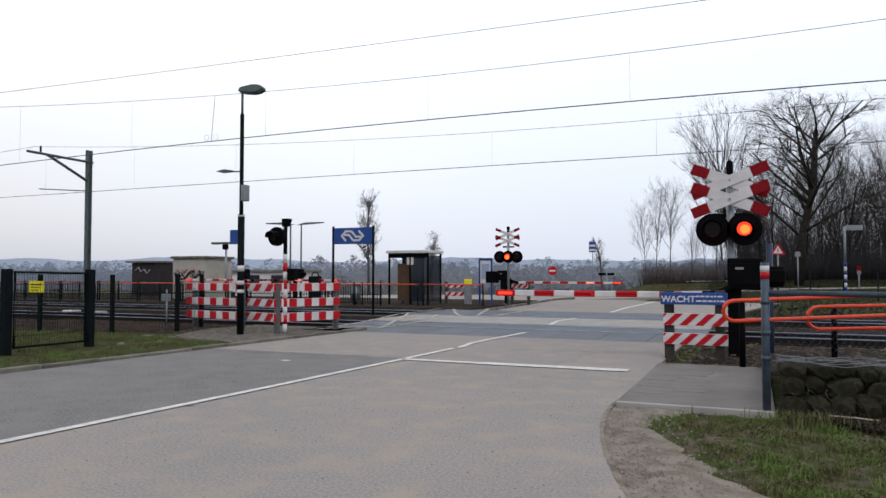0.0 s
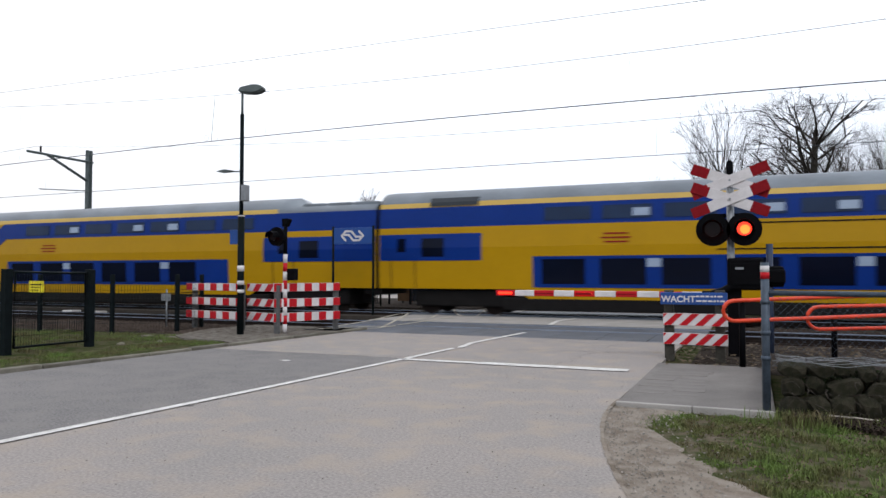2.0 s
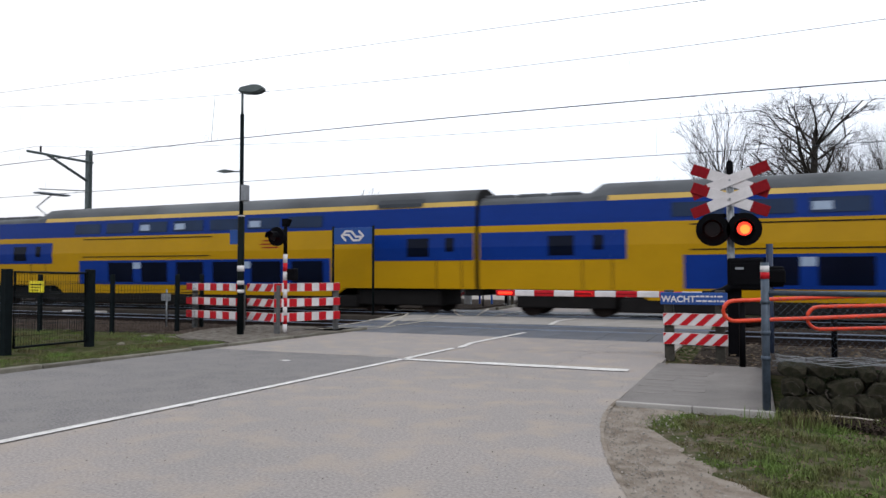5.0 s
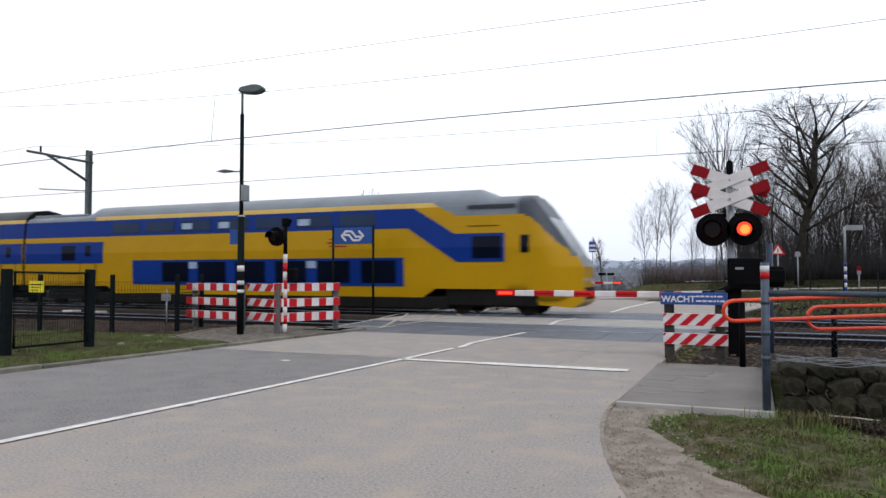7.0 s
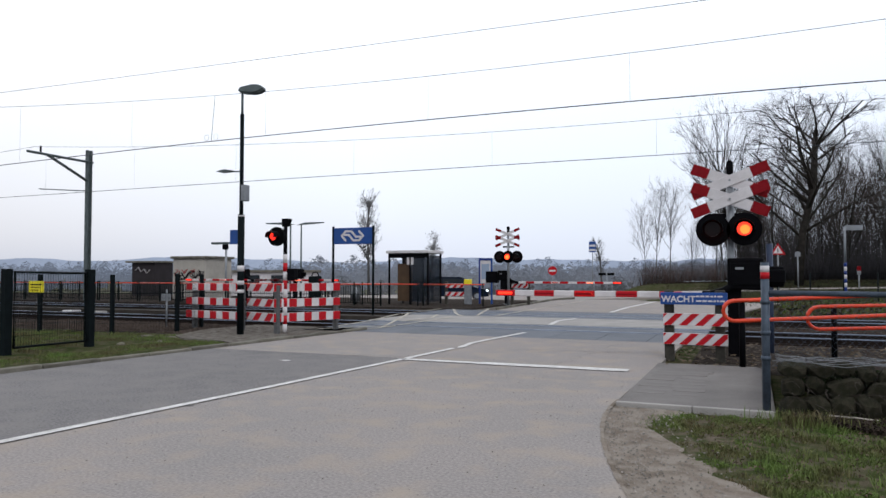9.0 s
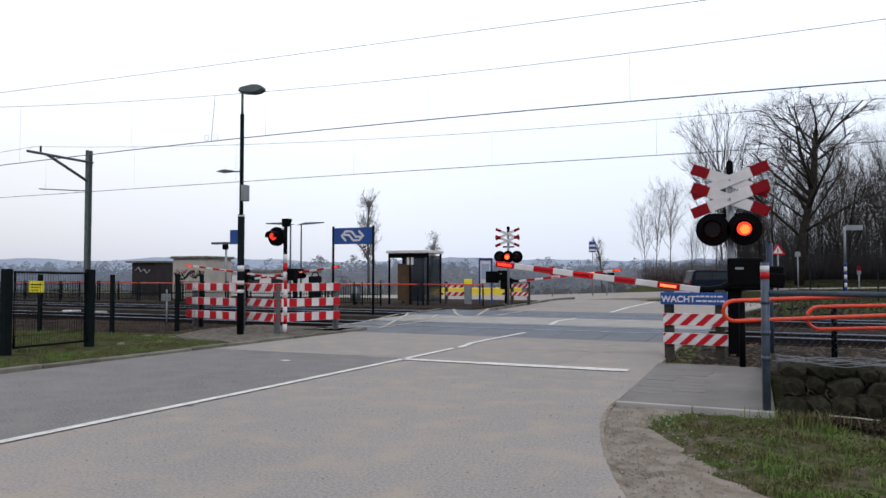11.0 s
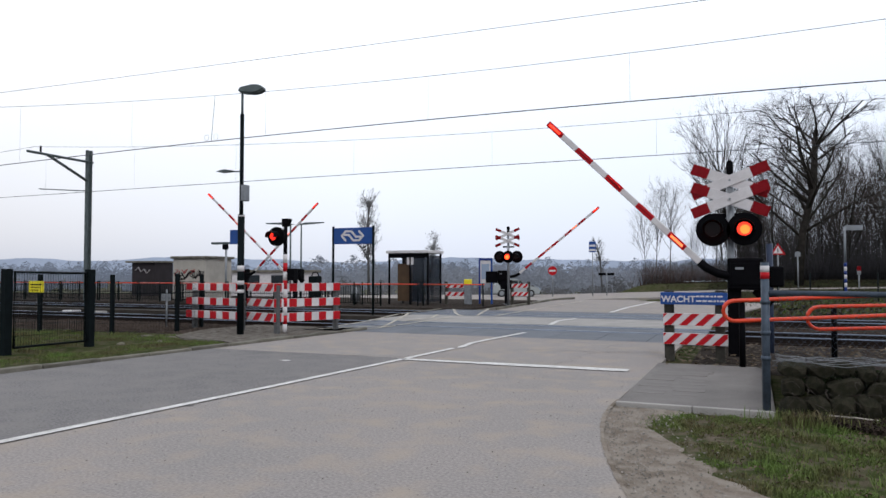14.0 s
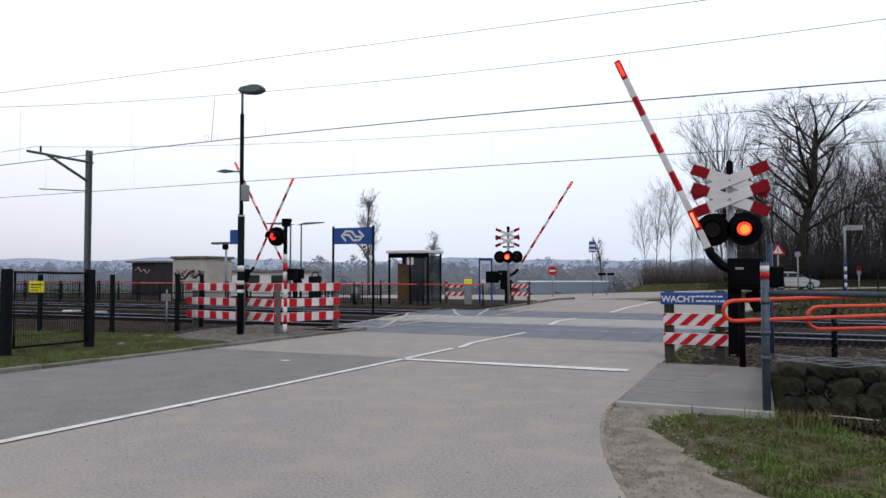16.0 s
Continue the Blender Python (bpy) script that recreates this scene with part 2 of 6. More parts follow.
def tube(points, r, sides=8, bm=None, r_end=None, mi=0, closed=False):
    """A round bar through the points, tapering to r_end."""
    bm = bmesh.new() if bm is None else bm
    pts = [Vector(p) for p in points]
    rings, n = [], len(pts)
    for i, p in enumerate(pts):
        if closed:
            d = pts[(i + 1) % n] - pts[i - 1]
        else:
            d = pts[min(i + 1, n - 1)] - pts[max(i - 1, 0)]
        d.normalize()
        a = d.cross(Vector((0, 0, 1)))
        if a.length < 0.05:
            a = d.cross(Vector((0, 1, 0)))
        a.normalize()
        b = d.cross(a)
        rr = r if r_end is None else r + (r_end - r) * i / max(1, n - 1)
        rings.append([bm.verts.new(p + (a * math.cos(k * math.tau / sides) + b * math.sin(k * math.tau / sides)) * rr) for k in range(sides)])
    pairs = list(zip(rings, rings[1:])) + ([(rings[-1], rings[0])] if closed else [])
    for p, q in pairs:
        for k in range(sides):
            f = bm.faces.new((p[k], p[(k + 1) % sides], q[(k + 1) % sides], q[k]))
            f.smooth, f.material_index = True, mi
    if not closed:
        for ring, flip in ((rings[0], 1), (rings[-1], 0)):
            f = bm.faces.new(ring[::-1] if flip else ring)
            f.material_index = mi
    return bm


def prism(outline, y0, y1, bm=None, mi=0, axis="y"):
    """An outline in (x, z) pulled along y (or an outline in (x, y) pulled along z)."""
    bm = bmesh.new() if bm is None else bm
    put = (lambda a, b, c: (a, c, b)) if axis == "y" else ((lambda a, b, c: (a, b, c)) if axis == "z" else (lambda a, b, c: (c, a, b)))
    lo = [bm.verts.new(put(a, b, y0)) for a, b in outline]
    hi = [bm.verts.new(put(a, b, y1)) for a, b in outline]
    n = len(lo)
    faces = [bm.faces.new(lo), bm.faces.new(hi[::-1])]
    for i in range(n):
        faces.append(bm.faces.new((lo[i], hi[i], hi[(i + 1) % n], lo[(i + 1) % n])))
    for f in faces:
        f.material_index = mi
    bmesh.ops.recalc_face_normals(bm, faces=faces)
    return bm


def disc(cx, cz, r, y0, y1, sides=24, bm=None, mi=0):
    return prism([(cx + r * math.cos(k * math.tau / sides), cz + r * math.sin(k * math.tau / sides)) for k in range(sides)], y0, y1, bm, mi)


def clip(poly, edge, keep):
    """The part of an outline on one side of x = edge."""
    out = []
    for p, q in zip(poly, poly[1:] + poly[:1]):
        a, b = (p[0] - edge) * keep >= 0, (q[0] - edge) * keep >= 0
        if a:
            out.append(p)
        if a != b:
            f = (edge - p[0]) / (q[0] - p[0])
            out.append((edge, p[1] + f * (q[1] - p[1])))
    return out


def striped(a, b, z0, z1, thick, n, first, slant, parent, name="board"):
    """A red and white board from a to b: a backing, and stripes proud of it."""
    a, b = Vector((a[0], a[1], 0)), Vector((b[0], b[1], 0))
    length = (b - a).length
    turn = Matrix.Translation(a) @ Matrix.Rotation(math.atan2(b.y - a.y, b.x - a.x), 4, "Z")
    ob = part(name, box(0, length, -thick / 2, thick / 2, z0, z1, 0.006), WHITE, parent, "red and white striped board")
    ob.matrix_local = turn
    w, lean = length / n, (z1 - z0) * slant
    for k in range(-2, n + 2):
        if (k + first) % 2:
            continue
        x0, x1 = k * w, (k + 1) * w
        quad = [(x0, z0 + 0.004), (x1, z0 + 0.004), (x1 + lean, z1 - 0.004), (x0 + lean, z1 - 0.004)]
        quad = clip(clip(quad, 0.004, 1), length - 0.004, -1)
        if len(quad) < 3 or max(q[0] for q in quad) - min(q[0] for q in quad) < 0.02:
            continue
        part("stripe", prism(quad, -thick / 2 - 0.004, thick / 2 + 0.004), RED, ob)
    return ob


def curve_points(centre, r, a0, a1, n, plane):
    out = []
    for k in range(n + 1):
        a = radians(a0 + (a1 - a0) * k / n)
        out.append(plane(centre[0] + r * math.cos(a), centre[1] + r * math.sin(a)))
    return out


# ---------------------------------------------------------------- ground, road, track
NEAR_TRACK, FAR_TRACK, GAUGE = 19.4, 25.7, 0.75


def left_edge(y):
    return -10.9 + 0.085 * min(y, 17) if y < 26 else -9.6 - 0.05 * (y - 26)


def right_edge(y):
    if y < 8.2:
        return -1.49 + 0.102 * (8.2 - y) ** 1.65
    return -1.49 + 0.013 * (y - 8.2) if y < 26 else -1.2 + 0.16 * (y - 26)


def deck_left(y):
    """Skewed edge of the crossing where the footpath joins it."""
    return -10.9 - 0.12 * (y - 17.7)


def depth_side(x, y):
    """Distance along the view's heading, and across it."""
    c, k = math.cos(radians(HEADING)), math.sin(radians(HEADING))
    return -x * k + y * c, x * c + y * k


def side_road_z(x):
    return -0.4 + 0.6 * min(1.0, max(0.0, (x + 18) / 21)) + 0.014 * min(8, max(0.0, x - 3))


def ease(f):
    f = min(1.0, max(0.0, f))
    return f * f * (3 - 2 * f)


def height(x, y):
    """Ground level: flat by the road, lower along the track, falling away beyond the crossing, with a grassy bank."""
    z = -0.045
    if 17.6 < y < 27.8 and not (deck_left(y) - 0.3 < x < -0.9):
        z -= 0.2
    d, s = depth_side(x, y)
    if d > 40:
        z += (side_road_z(x) - 0.1) * ease((d - 40) / 8)
    z += 0.44 * ease((s / max(d, 1) - 0.29) / 0.07) * ease((d - 41) / 4) * ease((48.2 - d) / 2.5)
    z += 0.06 * ease((s / max(d, 1) - 0.43) / 0.05) * ease((d - 40) / 4) * ease((48.2 - d) / 2.5)
    if d > 66:
        lift = ease((s / d - 0.19) / 0.1) * ease((d - 66) / 6)
        z += 0.75 * lift * ease((95 - d) / 10)
        z -= 1.6 * ease((d - 66) / 12) * (1 - lift * ease((95 - d) / 10))
    return z


def grid_mesh(xs, ys, fn, jitter=0.0):
    bm = bmesh.new()
    rows = [[bm.verts.new((x, y, fn(x, y) + random.uniform(-jitter, jitter))) for x in xs] for y in ys]
    for r, q in zip(rows, rows[1:]):
        for i in range(len(xs) - 1):
            bm.faces.new((r[i], r[i + 1], q[i + 1], q[i])).smooth = True
    return bm


def span(a, b, step):
    n = max(1, round((b - a) / step))
    return [a + (b - a) * i / n for i in range(n + 1)]


def build_ground():
    xs = [-1500, -700, -300, -160, -100, -70] + span(-55, 30, 1.0) + [45, 70, 120, 300, 800, 1500]
    ys = [-400, -100, -40] + span(-15, 90, 1.0) + [100, 115, 130, 160, 200, 260, 340, 500, 900, 2000]
    ground = part("ground", grid_mesh(xs, ys, height, 0.008), [GRASS_GROUND, BALLAST, EARTH, FIELD, LITTER, TURF])
    for f in ground.data.polygons:
        c = f.center
        d, s = depth_side(c.x, c.y)
        if 17.2 < c.y < 28.2 and not (deck_left(c.y) - 0.3 < c.x < -0.9):
            f.material_index = 1
        elif -1.5 < c.x < 6 and 2 < c.y < 9:
            f.material_index = 5
        elif c.y >= 28.2 and c.y < 42 and c.x < -9.6:
            f.material_index = 2 if c.x > -14 else 1
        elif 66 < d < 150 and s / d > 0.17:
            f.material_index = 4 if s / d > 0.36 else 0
        elif c.y > 75 or c.x < -60 or c.x > 40:
            f.material_index = 3
        elif (c.x > -1.2 and 12 < c.y < 18) or (c.x < -12.6 and 14.0 < c.y < 18):
            f.material_index = 1
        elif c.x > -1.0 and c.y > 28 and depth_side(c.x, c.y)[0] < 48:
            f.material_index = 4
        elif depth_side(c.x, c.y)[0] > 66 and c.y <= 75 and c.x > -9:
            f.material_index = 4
    tagged(ground, "winter grass, sand and track ballast around a crossing", "ground", kind="structure")


def strip(name, left, right, ys, z, material, label, category, thick=0.12, kind="structure"):
    bm = bmesh.new()
    rows = []
    for y in ys:
        l, r = left(y), right(y)
        zz = z(y) if callable(z) else z
        rows.append([bm.verts.new(p) for p in ((l, y, zz - thick), (l, y, zz), ((l + r) / 2, y, zz), (r, y, zz), (r, y, zz - thick))])
    for a, b in zip(rows, rows[1:]):
        for k in range(4):
            bm.faces.new((a[k], a[k + 1], b[k + 1], b[k]))
    bm.faces.new(rows[0])
    bm.faces.new(rows[-1][::-1])
    bmesh.ops.recalc_face_normals(bm, faces=bm.faces[:])
    return tagged(part(name, bm, material), label, category, kind=kind)


def build_road():
    middle = lambda y: -6.42 + 0.07 * (y + 1)
    strip("road", middle, right_edge, span(-14, 16.3, 0.5), 0.0, ASPHALT, "dusty grey asphalt lane up to the crossing", "road")
    strip("road", left_edge, middle, span(-14, 11.52, 0.5), 0.0, ASPHALT_DARK_FALLOFF, "darker grey asphalt lane beside the centre line", "road")
    strip("road", left_edge, middle, span(11.52, 16.3, 0.5), 0.0, ASPHALT, "paler strip of asphalt before the crossing", "road")
    far = lambda y: -0.35 * min(1.0, max(0.0, (y - 40) / 15)) if y > 40 else 0.0
    strip("road", left_edge, right_edge, span(28.1, 47, 0.6), far, ASPHALT, "worn grey asphalt road beyond the crossing", "road")
    # the road that runs across behind the crossing
    bm = bmesh.new()
    rows = []
    c, k = math.cos(radians(HEADING)), math.sin(radians(HEADING))
    for j in range(61):
        side = -60 + j * 2.0
        ring = []
        for d, dz in ((48.5, -0.5), (48.5, -0.02), (66, 0.0), (66, -0.5)):
            x, y = -d * k + side * c, d * c + side * k
            ring.append(bm.verts.new((x, y, side_road_z(x) + dz)))
        rows.append(ring)
    for a, b in zip(rows, rows[1:]):
        for i in range(3):
            bm.faces.new((a[i], b[i], b[i + 1], a[i + 1]))
    bmesh.ops.recalc_face_normals(bm, faces=bm.faces[:])
    tagged(part("road", bm, ASPHALT), "grey asphalt side road passing behind the crossing", "road", kind="structure")

    def mark(name, pts, w, material, label):
        m = bmesh.new()
        vs = []
        for i, (x, y) in enumerate(pts):
            a, b = Vector(pts[max(0, i - 1)]), Vector(pts[min(len(pts) - 1, i + 1)])
            d = (b - a).normalized()
            nrm = Vector((-d.y, d.x)) * w / 2
            mid, half = (left_edge(y) + right_edge(y)) / 2, max(1.0, (right_edge(y) - left_edge(y)) / 2)
            lift = lambda px: 0.012 + (-0.35 * min(1, max(0, (y - 40) / 15)))
            vs.append((m.verts.new((x + nrm.x, y + nrm.y, lift(x + nrm.x))), m.verts.new((x - nrm.x, y - nrm.y, lift(x - nrm.x)))))
        for p, q in zip(vs, vs[1:]):
            m.faces.new((p[0], p[1], q[1], q[0]))
        bmesh.ops.recalc_face_normals(m, faces=m.faces[:])
        m.faces.ensure_lookup_table()
        if m.faces[0].normal.z < 0:
            bmesh.ops.reverse_faces(m, faces=m.faces[:])
        tagged(part(name, m, material), label, "road marking", kind="structure")

    mark("centre_line", [(-6.42, -1 + 0.0), (-6.1, 4.2), (-5.88, 7.06), (-5.6, 11.3)], 0.12, LINE, "white solid centre line on asphalt")
    mark("centre_line", [(-5.6, 11.4), (-5.49, 13.3)], 0.12, LINE, "white solid centre line on asphalt")
    mark("centre_line", [(-5.42, 13.5), (-5.55, 14.5), (-5.45, 15.9), (-5.3, 17.6)], 0.13, LINE, "white centre line with a kink before the rails")
    mark("centre_line", [(-5.44, 20.6), (-5.67, 22.4), (-5.44, 23.9)], 0.14, LINE, "short white centre line between the tracks")
    mark("centre_line", [(-5.06, 28.2), (-5.11, 32.5), (-4.86, 40.4)], 0.16, LINE, "white centre line beyond the crossing")
    mark("stop_line", [(-5.57, 11.3), (-4.2, 11.3)], 0.2, LINE, "white stop line before the barrier")
    mark("stop_line", [(-4.2, 11.3), (-1.77, 11.32)], 0.28, LINE, "white stop line before the barrier")
    for k in range(8):
        mark("edge_line", [(-8.4 - 0.02 * k, 24.3 + 2.0 * k), (-8.42 - 0.02 * k, 25.9 + 2.0 * k)], 0.12, LINE_WORN, "worn broken edge line beyond the crossing")

    # level crossing deck: panels between and beside the rails
    crossing = thing("crossing_deck", pose(0, 0, 0), "dark rubber and concrete panels between the rails of the crossing", "crossing", kind="structure")
    for mid, first, last in ((NEAR_TRACK, 16.3, NEAR_TRACK + 1.3), (FAR_TRACK, 24.0, 28.1)):
        left = deck_left(mid)
        wide = (-1.05 - left) / 9
        for k in range(9):
            x0 = left + k * wide
            part("panel", box(x0, x0 + wide - 0.012, mid - 0.66, mid + 0.66, -0.15, 0.002, 0.006), RUBBER, crossing)
            for lo, hi in ((first, mid - 0.81), (mid + 0.81, last)):
                part("panel", box(x0, x0 + wide - 0.012, lo + 0.004, hi - 0.004, -0.15, 0.0, 0.006), RUBBER, crossing)
    part("infill", box(-11.5, -1.1, NEAR_TRACK + 1.304, 23.996, -0.15, 0.0, 0.004), SLABC, crossing, "pale concrete between the tracks")
    # worn hatching where the footpath crosses
    for pts in (((-10.87, 17.7), (-11.14, 20.0), (-12.0, 23.7), (-12.1, 26.8), (-12.3, 29.4)), ((-9.8, 16.0), (-9.46, 17.6), (-9.45, 20.1), (-9.62, 23.2)), ((-9.43, 17.7), (-10.25, 20.0), (-11.9, 24.5)),
                ((-11.9, 28.9), (-10.14, 24.9), (-9.42, 23.7)), ((-9.05, 24.2), (-10.36, 29.1)), ((-10.9, 16.4), (-10.2, 17.6), (-9.5, 18.4)), ((-10.1, 20.2), (-10.0, 22.4), (-10.6, 24.2))):
        mark("hatch_line", list(pts), 0.11, LINE_WORN, "worn white hatching line on the crossing")


def build_wear():
    """Tar seams, cracks and a repair patch in the asphalt."""
    tar = mat("tar", (0.07, 0.066, 0.064), 0.8, vary=0.3, scale=6)
    bm = bmesh.new()

    def seam(a, b, w, wob):
        a, b = Vector(a), Vector(b)
        n = max(3, int((b - a).length / 0.12))
        d = (b - a).normalized()
        side = Vector((-d.y, d.x))
        prev = None
        for k in range(n + 1):
            p = a.lerp(b, k / n) + side * wob * noise.noise(Vector((k * 0.35, a.x * 3, a.y)))
            ww = w * random.uniform(0.3, 1.0)
            q = (bm.verts.new((*(p + side * ww), 0.004)), bm.verts.new((*(p - side * ww), 0.004)))
            if prev:
                bm.faces.new((prev[0], prev[1], q[1], q[0]))
            prev = q
    seam((-9.9, 11.0), (-5.75, 11.7), 0.012, 0.08)
    seam((-4.9, 13.6), (-2.1, 13.9), 0.012, 0.12)
    seam((-2.6, 13.9), (-1.6, 14.3), 0.02, 0.1)
    seam((-6.05, 6.3), (-5.8, 6.42), 0.03, 0.05)
    seam((-3.0, 11.7), (-2.4, 17.2), 0.006, 0.2)
    for f in bm.faces:
        f.normal_update()
        if f.normal.z < 0:
            f.normal_flip()
    tagged(part("tar_seams", bm, tar), "dark cracks and tar seams in the asphalt", "road crack", kind="stuff")


RAIL_OUTLINE = [(-0.075, -0.17), (0.075, -0.17), (0.075, -0.15), (0.012, -0.13), (0.012, -0.045), (0.036, -0.035), (0.036, -0.004), (-0.036, -0.004), (-0.036, -0.035), (-0.012, -0.045), (-0.012, -0.13), (-0.075, -0.15)]


def build_tracks():
    for name, mid in (("near", NEAR_TRACK), ("far", FAR_TRACK)):
        track = thing("railway_track", pose(0, mid, 0), "steel railway track on concrete sleepers in ballast", "railway track", "tracks", "structure")
        for y in (-GAUGE, GAUGE):
            rail = part("rail", prism([(y + a, b) for a, b in RAIL_OUTLINE], -420, 160, axis="x"), RUST, track, "rusty rail with a polished head")
            part("rail_head", prism([(y - 0.034, -0.006), (y + 0.034, -0.006), (y + 0.03, 0.014), (y - 0.03, 0.014)], -420, 160, axis="x"), STEEL, rail, "polished steel running surface")
        sl = box(-0.13, 0.13, -1.25, 1.25, -0.3, -0.172, 0.01)
        me = part("sleeper", sl, SLEEPER, track)
        first = me
        xs = [x for x in span(-60, 14, 0.6) if not (deck_left(mid) - 0.2 < x < -0.95)]
        for x in xs:
            ob = new("sleeper", first.data)
            ob.parent = track
            ob.location = (x, 0, 0)
        first.location = (-60.6, 0, 0)


def build_stones():
    """Loose ballast stones beside and between the rails."""
    random.seed(8)
    bm = bmesh.new()
    for k in range(11000):
        y = random.choice((random.uniform(17.4, 18.7), random.uniform(18.2, 21.3), random.uniform(21.1, 22.3), random.uniform(23.4, 24.4)))
        x = random.uniform(-26, 7) if k % 3 else random.uniform(-0.8, 6)
        if deck_left(y) - 0.1 < x < -0.85:
            continue
        s = random.uniform(0.02, 0.05)
        c = Vector((x, y, -0.235 + random.uniform(0, 0.05)))
        v = [bm.verts.new(c + Vector((p[0] * random.uniform(0.7, 1.3), p[1] * random.uniform(0.7, 1.3), p[2])) * s) for p in ((1, 0, 0), (0, 1, 0.2), (-1, 0.1, 0), (0, -1, 0.1), (0.2, 0, 0.9))]
        for q in range(4):
            bm.faces.new((v[q], v[(q + 1) % 4], v[4]))
    for k in range(6000):
        x, y = random.uniform(-21, -12.0), random.uniform(14.3, 17.4)
        s = random.uniform(0.02, 0.05)
        c = Vector((x, y, -0.04))
        v = [bm.verts.new(c + Vector(p) * s * random.uniform(0.8, 1.3)) for p in ((1, 0, 0), (0, 1, 0), (-1, 0, 0), (0, -1, 0), (0, 0, 0.9))]
        for q in range(4):
            bm.faces.new((v[q], v[(q + 1) % 4], v[4]))
    tagged(part("ballast_stones", bm, mat("ballast_stone", (0.062, 0.048, 0.04), 0.95, vary=0.4, scale=4, spread=0.7, spec=0.01)), "brown-grey loose ballast stones along the rails", "ballast", kind="stuff")


build_ground()
build_stones()
build_road()
build_wear()
build_tracks()


# ---------------------------------------------------------------- train
SIDE = 1.4
# Windscreen glass, greyed in its base colour for the sky mirrored in it.
T_SCREEN_SKY = mat("windscreen_sky_grey", (0.1, 0.11, 0.125), 0.15, vary=0.2, scale=1.2)
# Half section of the body: a crease above the lower deck, the wall leaning in above and below it
T_LEVELS = [0.62, 0.95, 1.4, 2.0, 2.45, 3.2, 3.6, 3.95, 4.13, 4.38, 4.57, 4.69]
T_WIDTHS = [1.3, 1.325, 1.35, 1.375, 1.4, 1.345, 1.315, 1.28, 1.23, 1.03, 0.72, 0.0]


def body_width(z):
    return float(np.interp(z, T_LEVELS, T_WIDTHS))


def mask_line(u):
    """Height above which the cab end is grey, u behind the nose."""
    return float(np.interp(u, [-0.2, 0.8, 1.7, 2.05, 4.5, 5.55], [1.9, 2.55, 3.46, 3.6, 3.6, 4.12]))


def car_body(length, nose, parent, roof):
    """A double-deck car, u from 0 to length along +x; nose: the cab end at u = 0. The livery runs in bands of the shell."""
    levels = list(T_LEVELS)
    if nose:
        levels = sorted(set(levels) | {round(1.2 + 0.07 * k, 2) for k in range(43) if min(abs(1.2 + 0.07 * k - z) for z in levels) > 0.03})
    widths = [body_width(z) for z in levels]

    def sill(u):
        """Lower edge of the shell: cut higher over the bogies."""
        near = length - u if u > length / 2 else u
        f = min(1.0, max(0.0, (5.9 - near) / 0.5))
        if nose and u < 1.9:
            f = max(0.0, (u - 1.4) / 0.5)
        return 0.62 + 0.32 * f

    steps = [0.05 * k for k in range(65)] + span(3.3, 7.0, 0.1) if nose else [0.0, 0.3, 1.9, 4.2]
    us = sorted(set(steps) | {5.4, 5.9} | set(span(7.0, length - 6.0, 1.5)) | {length - 5.9, length - 5.4, length - 4.6, length - 4.3, length - 3.9, length - 2.0, length})
    rings = []
    for u in us:
        ring = []
        low = 0.34 * min(1.0, max(0.0, (4.3 - (length - u)) / 0.4))
        cab = 0.32 * min(1.0, max(0.0, (4.0 - u) / 0.8)) if nose else 0.0
        for side in (-1, 1):
            pts = []
            for z, w in zip(levels, widths):
                zz, ww = max(z, sill(u)), w
                if z > 4.0:
                    zz = 4.0 + (z - 4.0) * (1 - (low + cab) / 0.69)
                if nose:
                    # the front slopes forward to the bumper
                    if u < 3.0:
                        zz = min(zz, 1.75 + max(0.0, u / 0.62) ** (1 / 1.12))
                    taper = 1.0 - 0.42 * max(0.0, (1.2 - (u - 0.45 * max(0.0, zz - 1.75))) / 1.2) ** 2.2
                    ww = w * min(1.0, max(0.45, taper))
                pts.append((u, side * ww, zz))
            ring.append(pts)
        rings.append(ring)
    n = len(levels)

    def colour(u, z, zc):
        if nose and u < 5.6 and zc > mask_line(u):
            return 5 if u < 2.2 else 2
        if z > 4.13 or (z > 3.95 and length - u < 4.6):
            return 2
        if z > 3.95:
            return 6
        return 1 if 3.2 < z < 3.95 and (not nose or u > 7.0) else 0

    bm = bmesh.new()
    verts = [[[bm.verts.new(p) for p in side] for side in ring] for ring in rings]
    for i in range(len(us) - 1):
        um = (us[i] + us[i + 1]) / 2
        for s in (0, 1):
            for k in range(n - 1):
                a, b, c, d = verts[i][s][k], verts[i + 1][s][k], verts[i + 1][s][k + 1], verts[i][s][k + 1]
                if (a.co - d.co).length < 1e-5 and (b.co - c.co).length < 1e-5:
                    continue
                try:
                    f = bm.faces.new((a, b, c, d))
                except ValueError:
                    continue
                zc = (a.co.z + b.co.z + c.co.z + d.co.z) / 4
                f.material_index = colour(um, (levels[k] + levels[k + 1]) / 2, zc)
                if nose and um < 1.75 and zc > 2.12:
                    out = abs(a.co.y + b.co.y + c.co.y + d.co.y) / 4
                    if out < 1.0 and zc > 1.75 + max(0.0, um / 0.62) ** (1 / 1.12) - 0.42:
                        f.material_index = 4 if zc < 3.5 else 5
                f.smooth = levels[k] > 4.0 or bool(nose and um < 2.6)
    for i in (0, len(us) - 1):
        left, right = verts[i][0], verts[i][1]
        for k in range(n - 1):
            try:
                f = bm.faces.new((left[k], left[k + 1], right[k + 1], right[k]))
                f.material_index = (5 if levels[k] > 1.9 else 0) if nose and i == 0 else 3
            except ValueError:
                pass
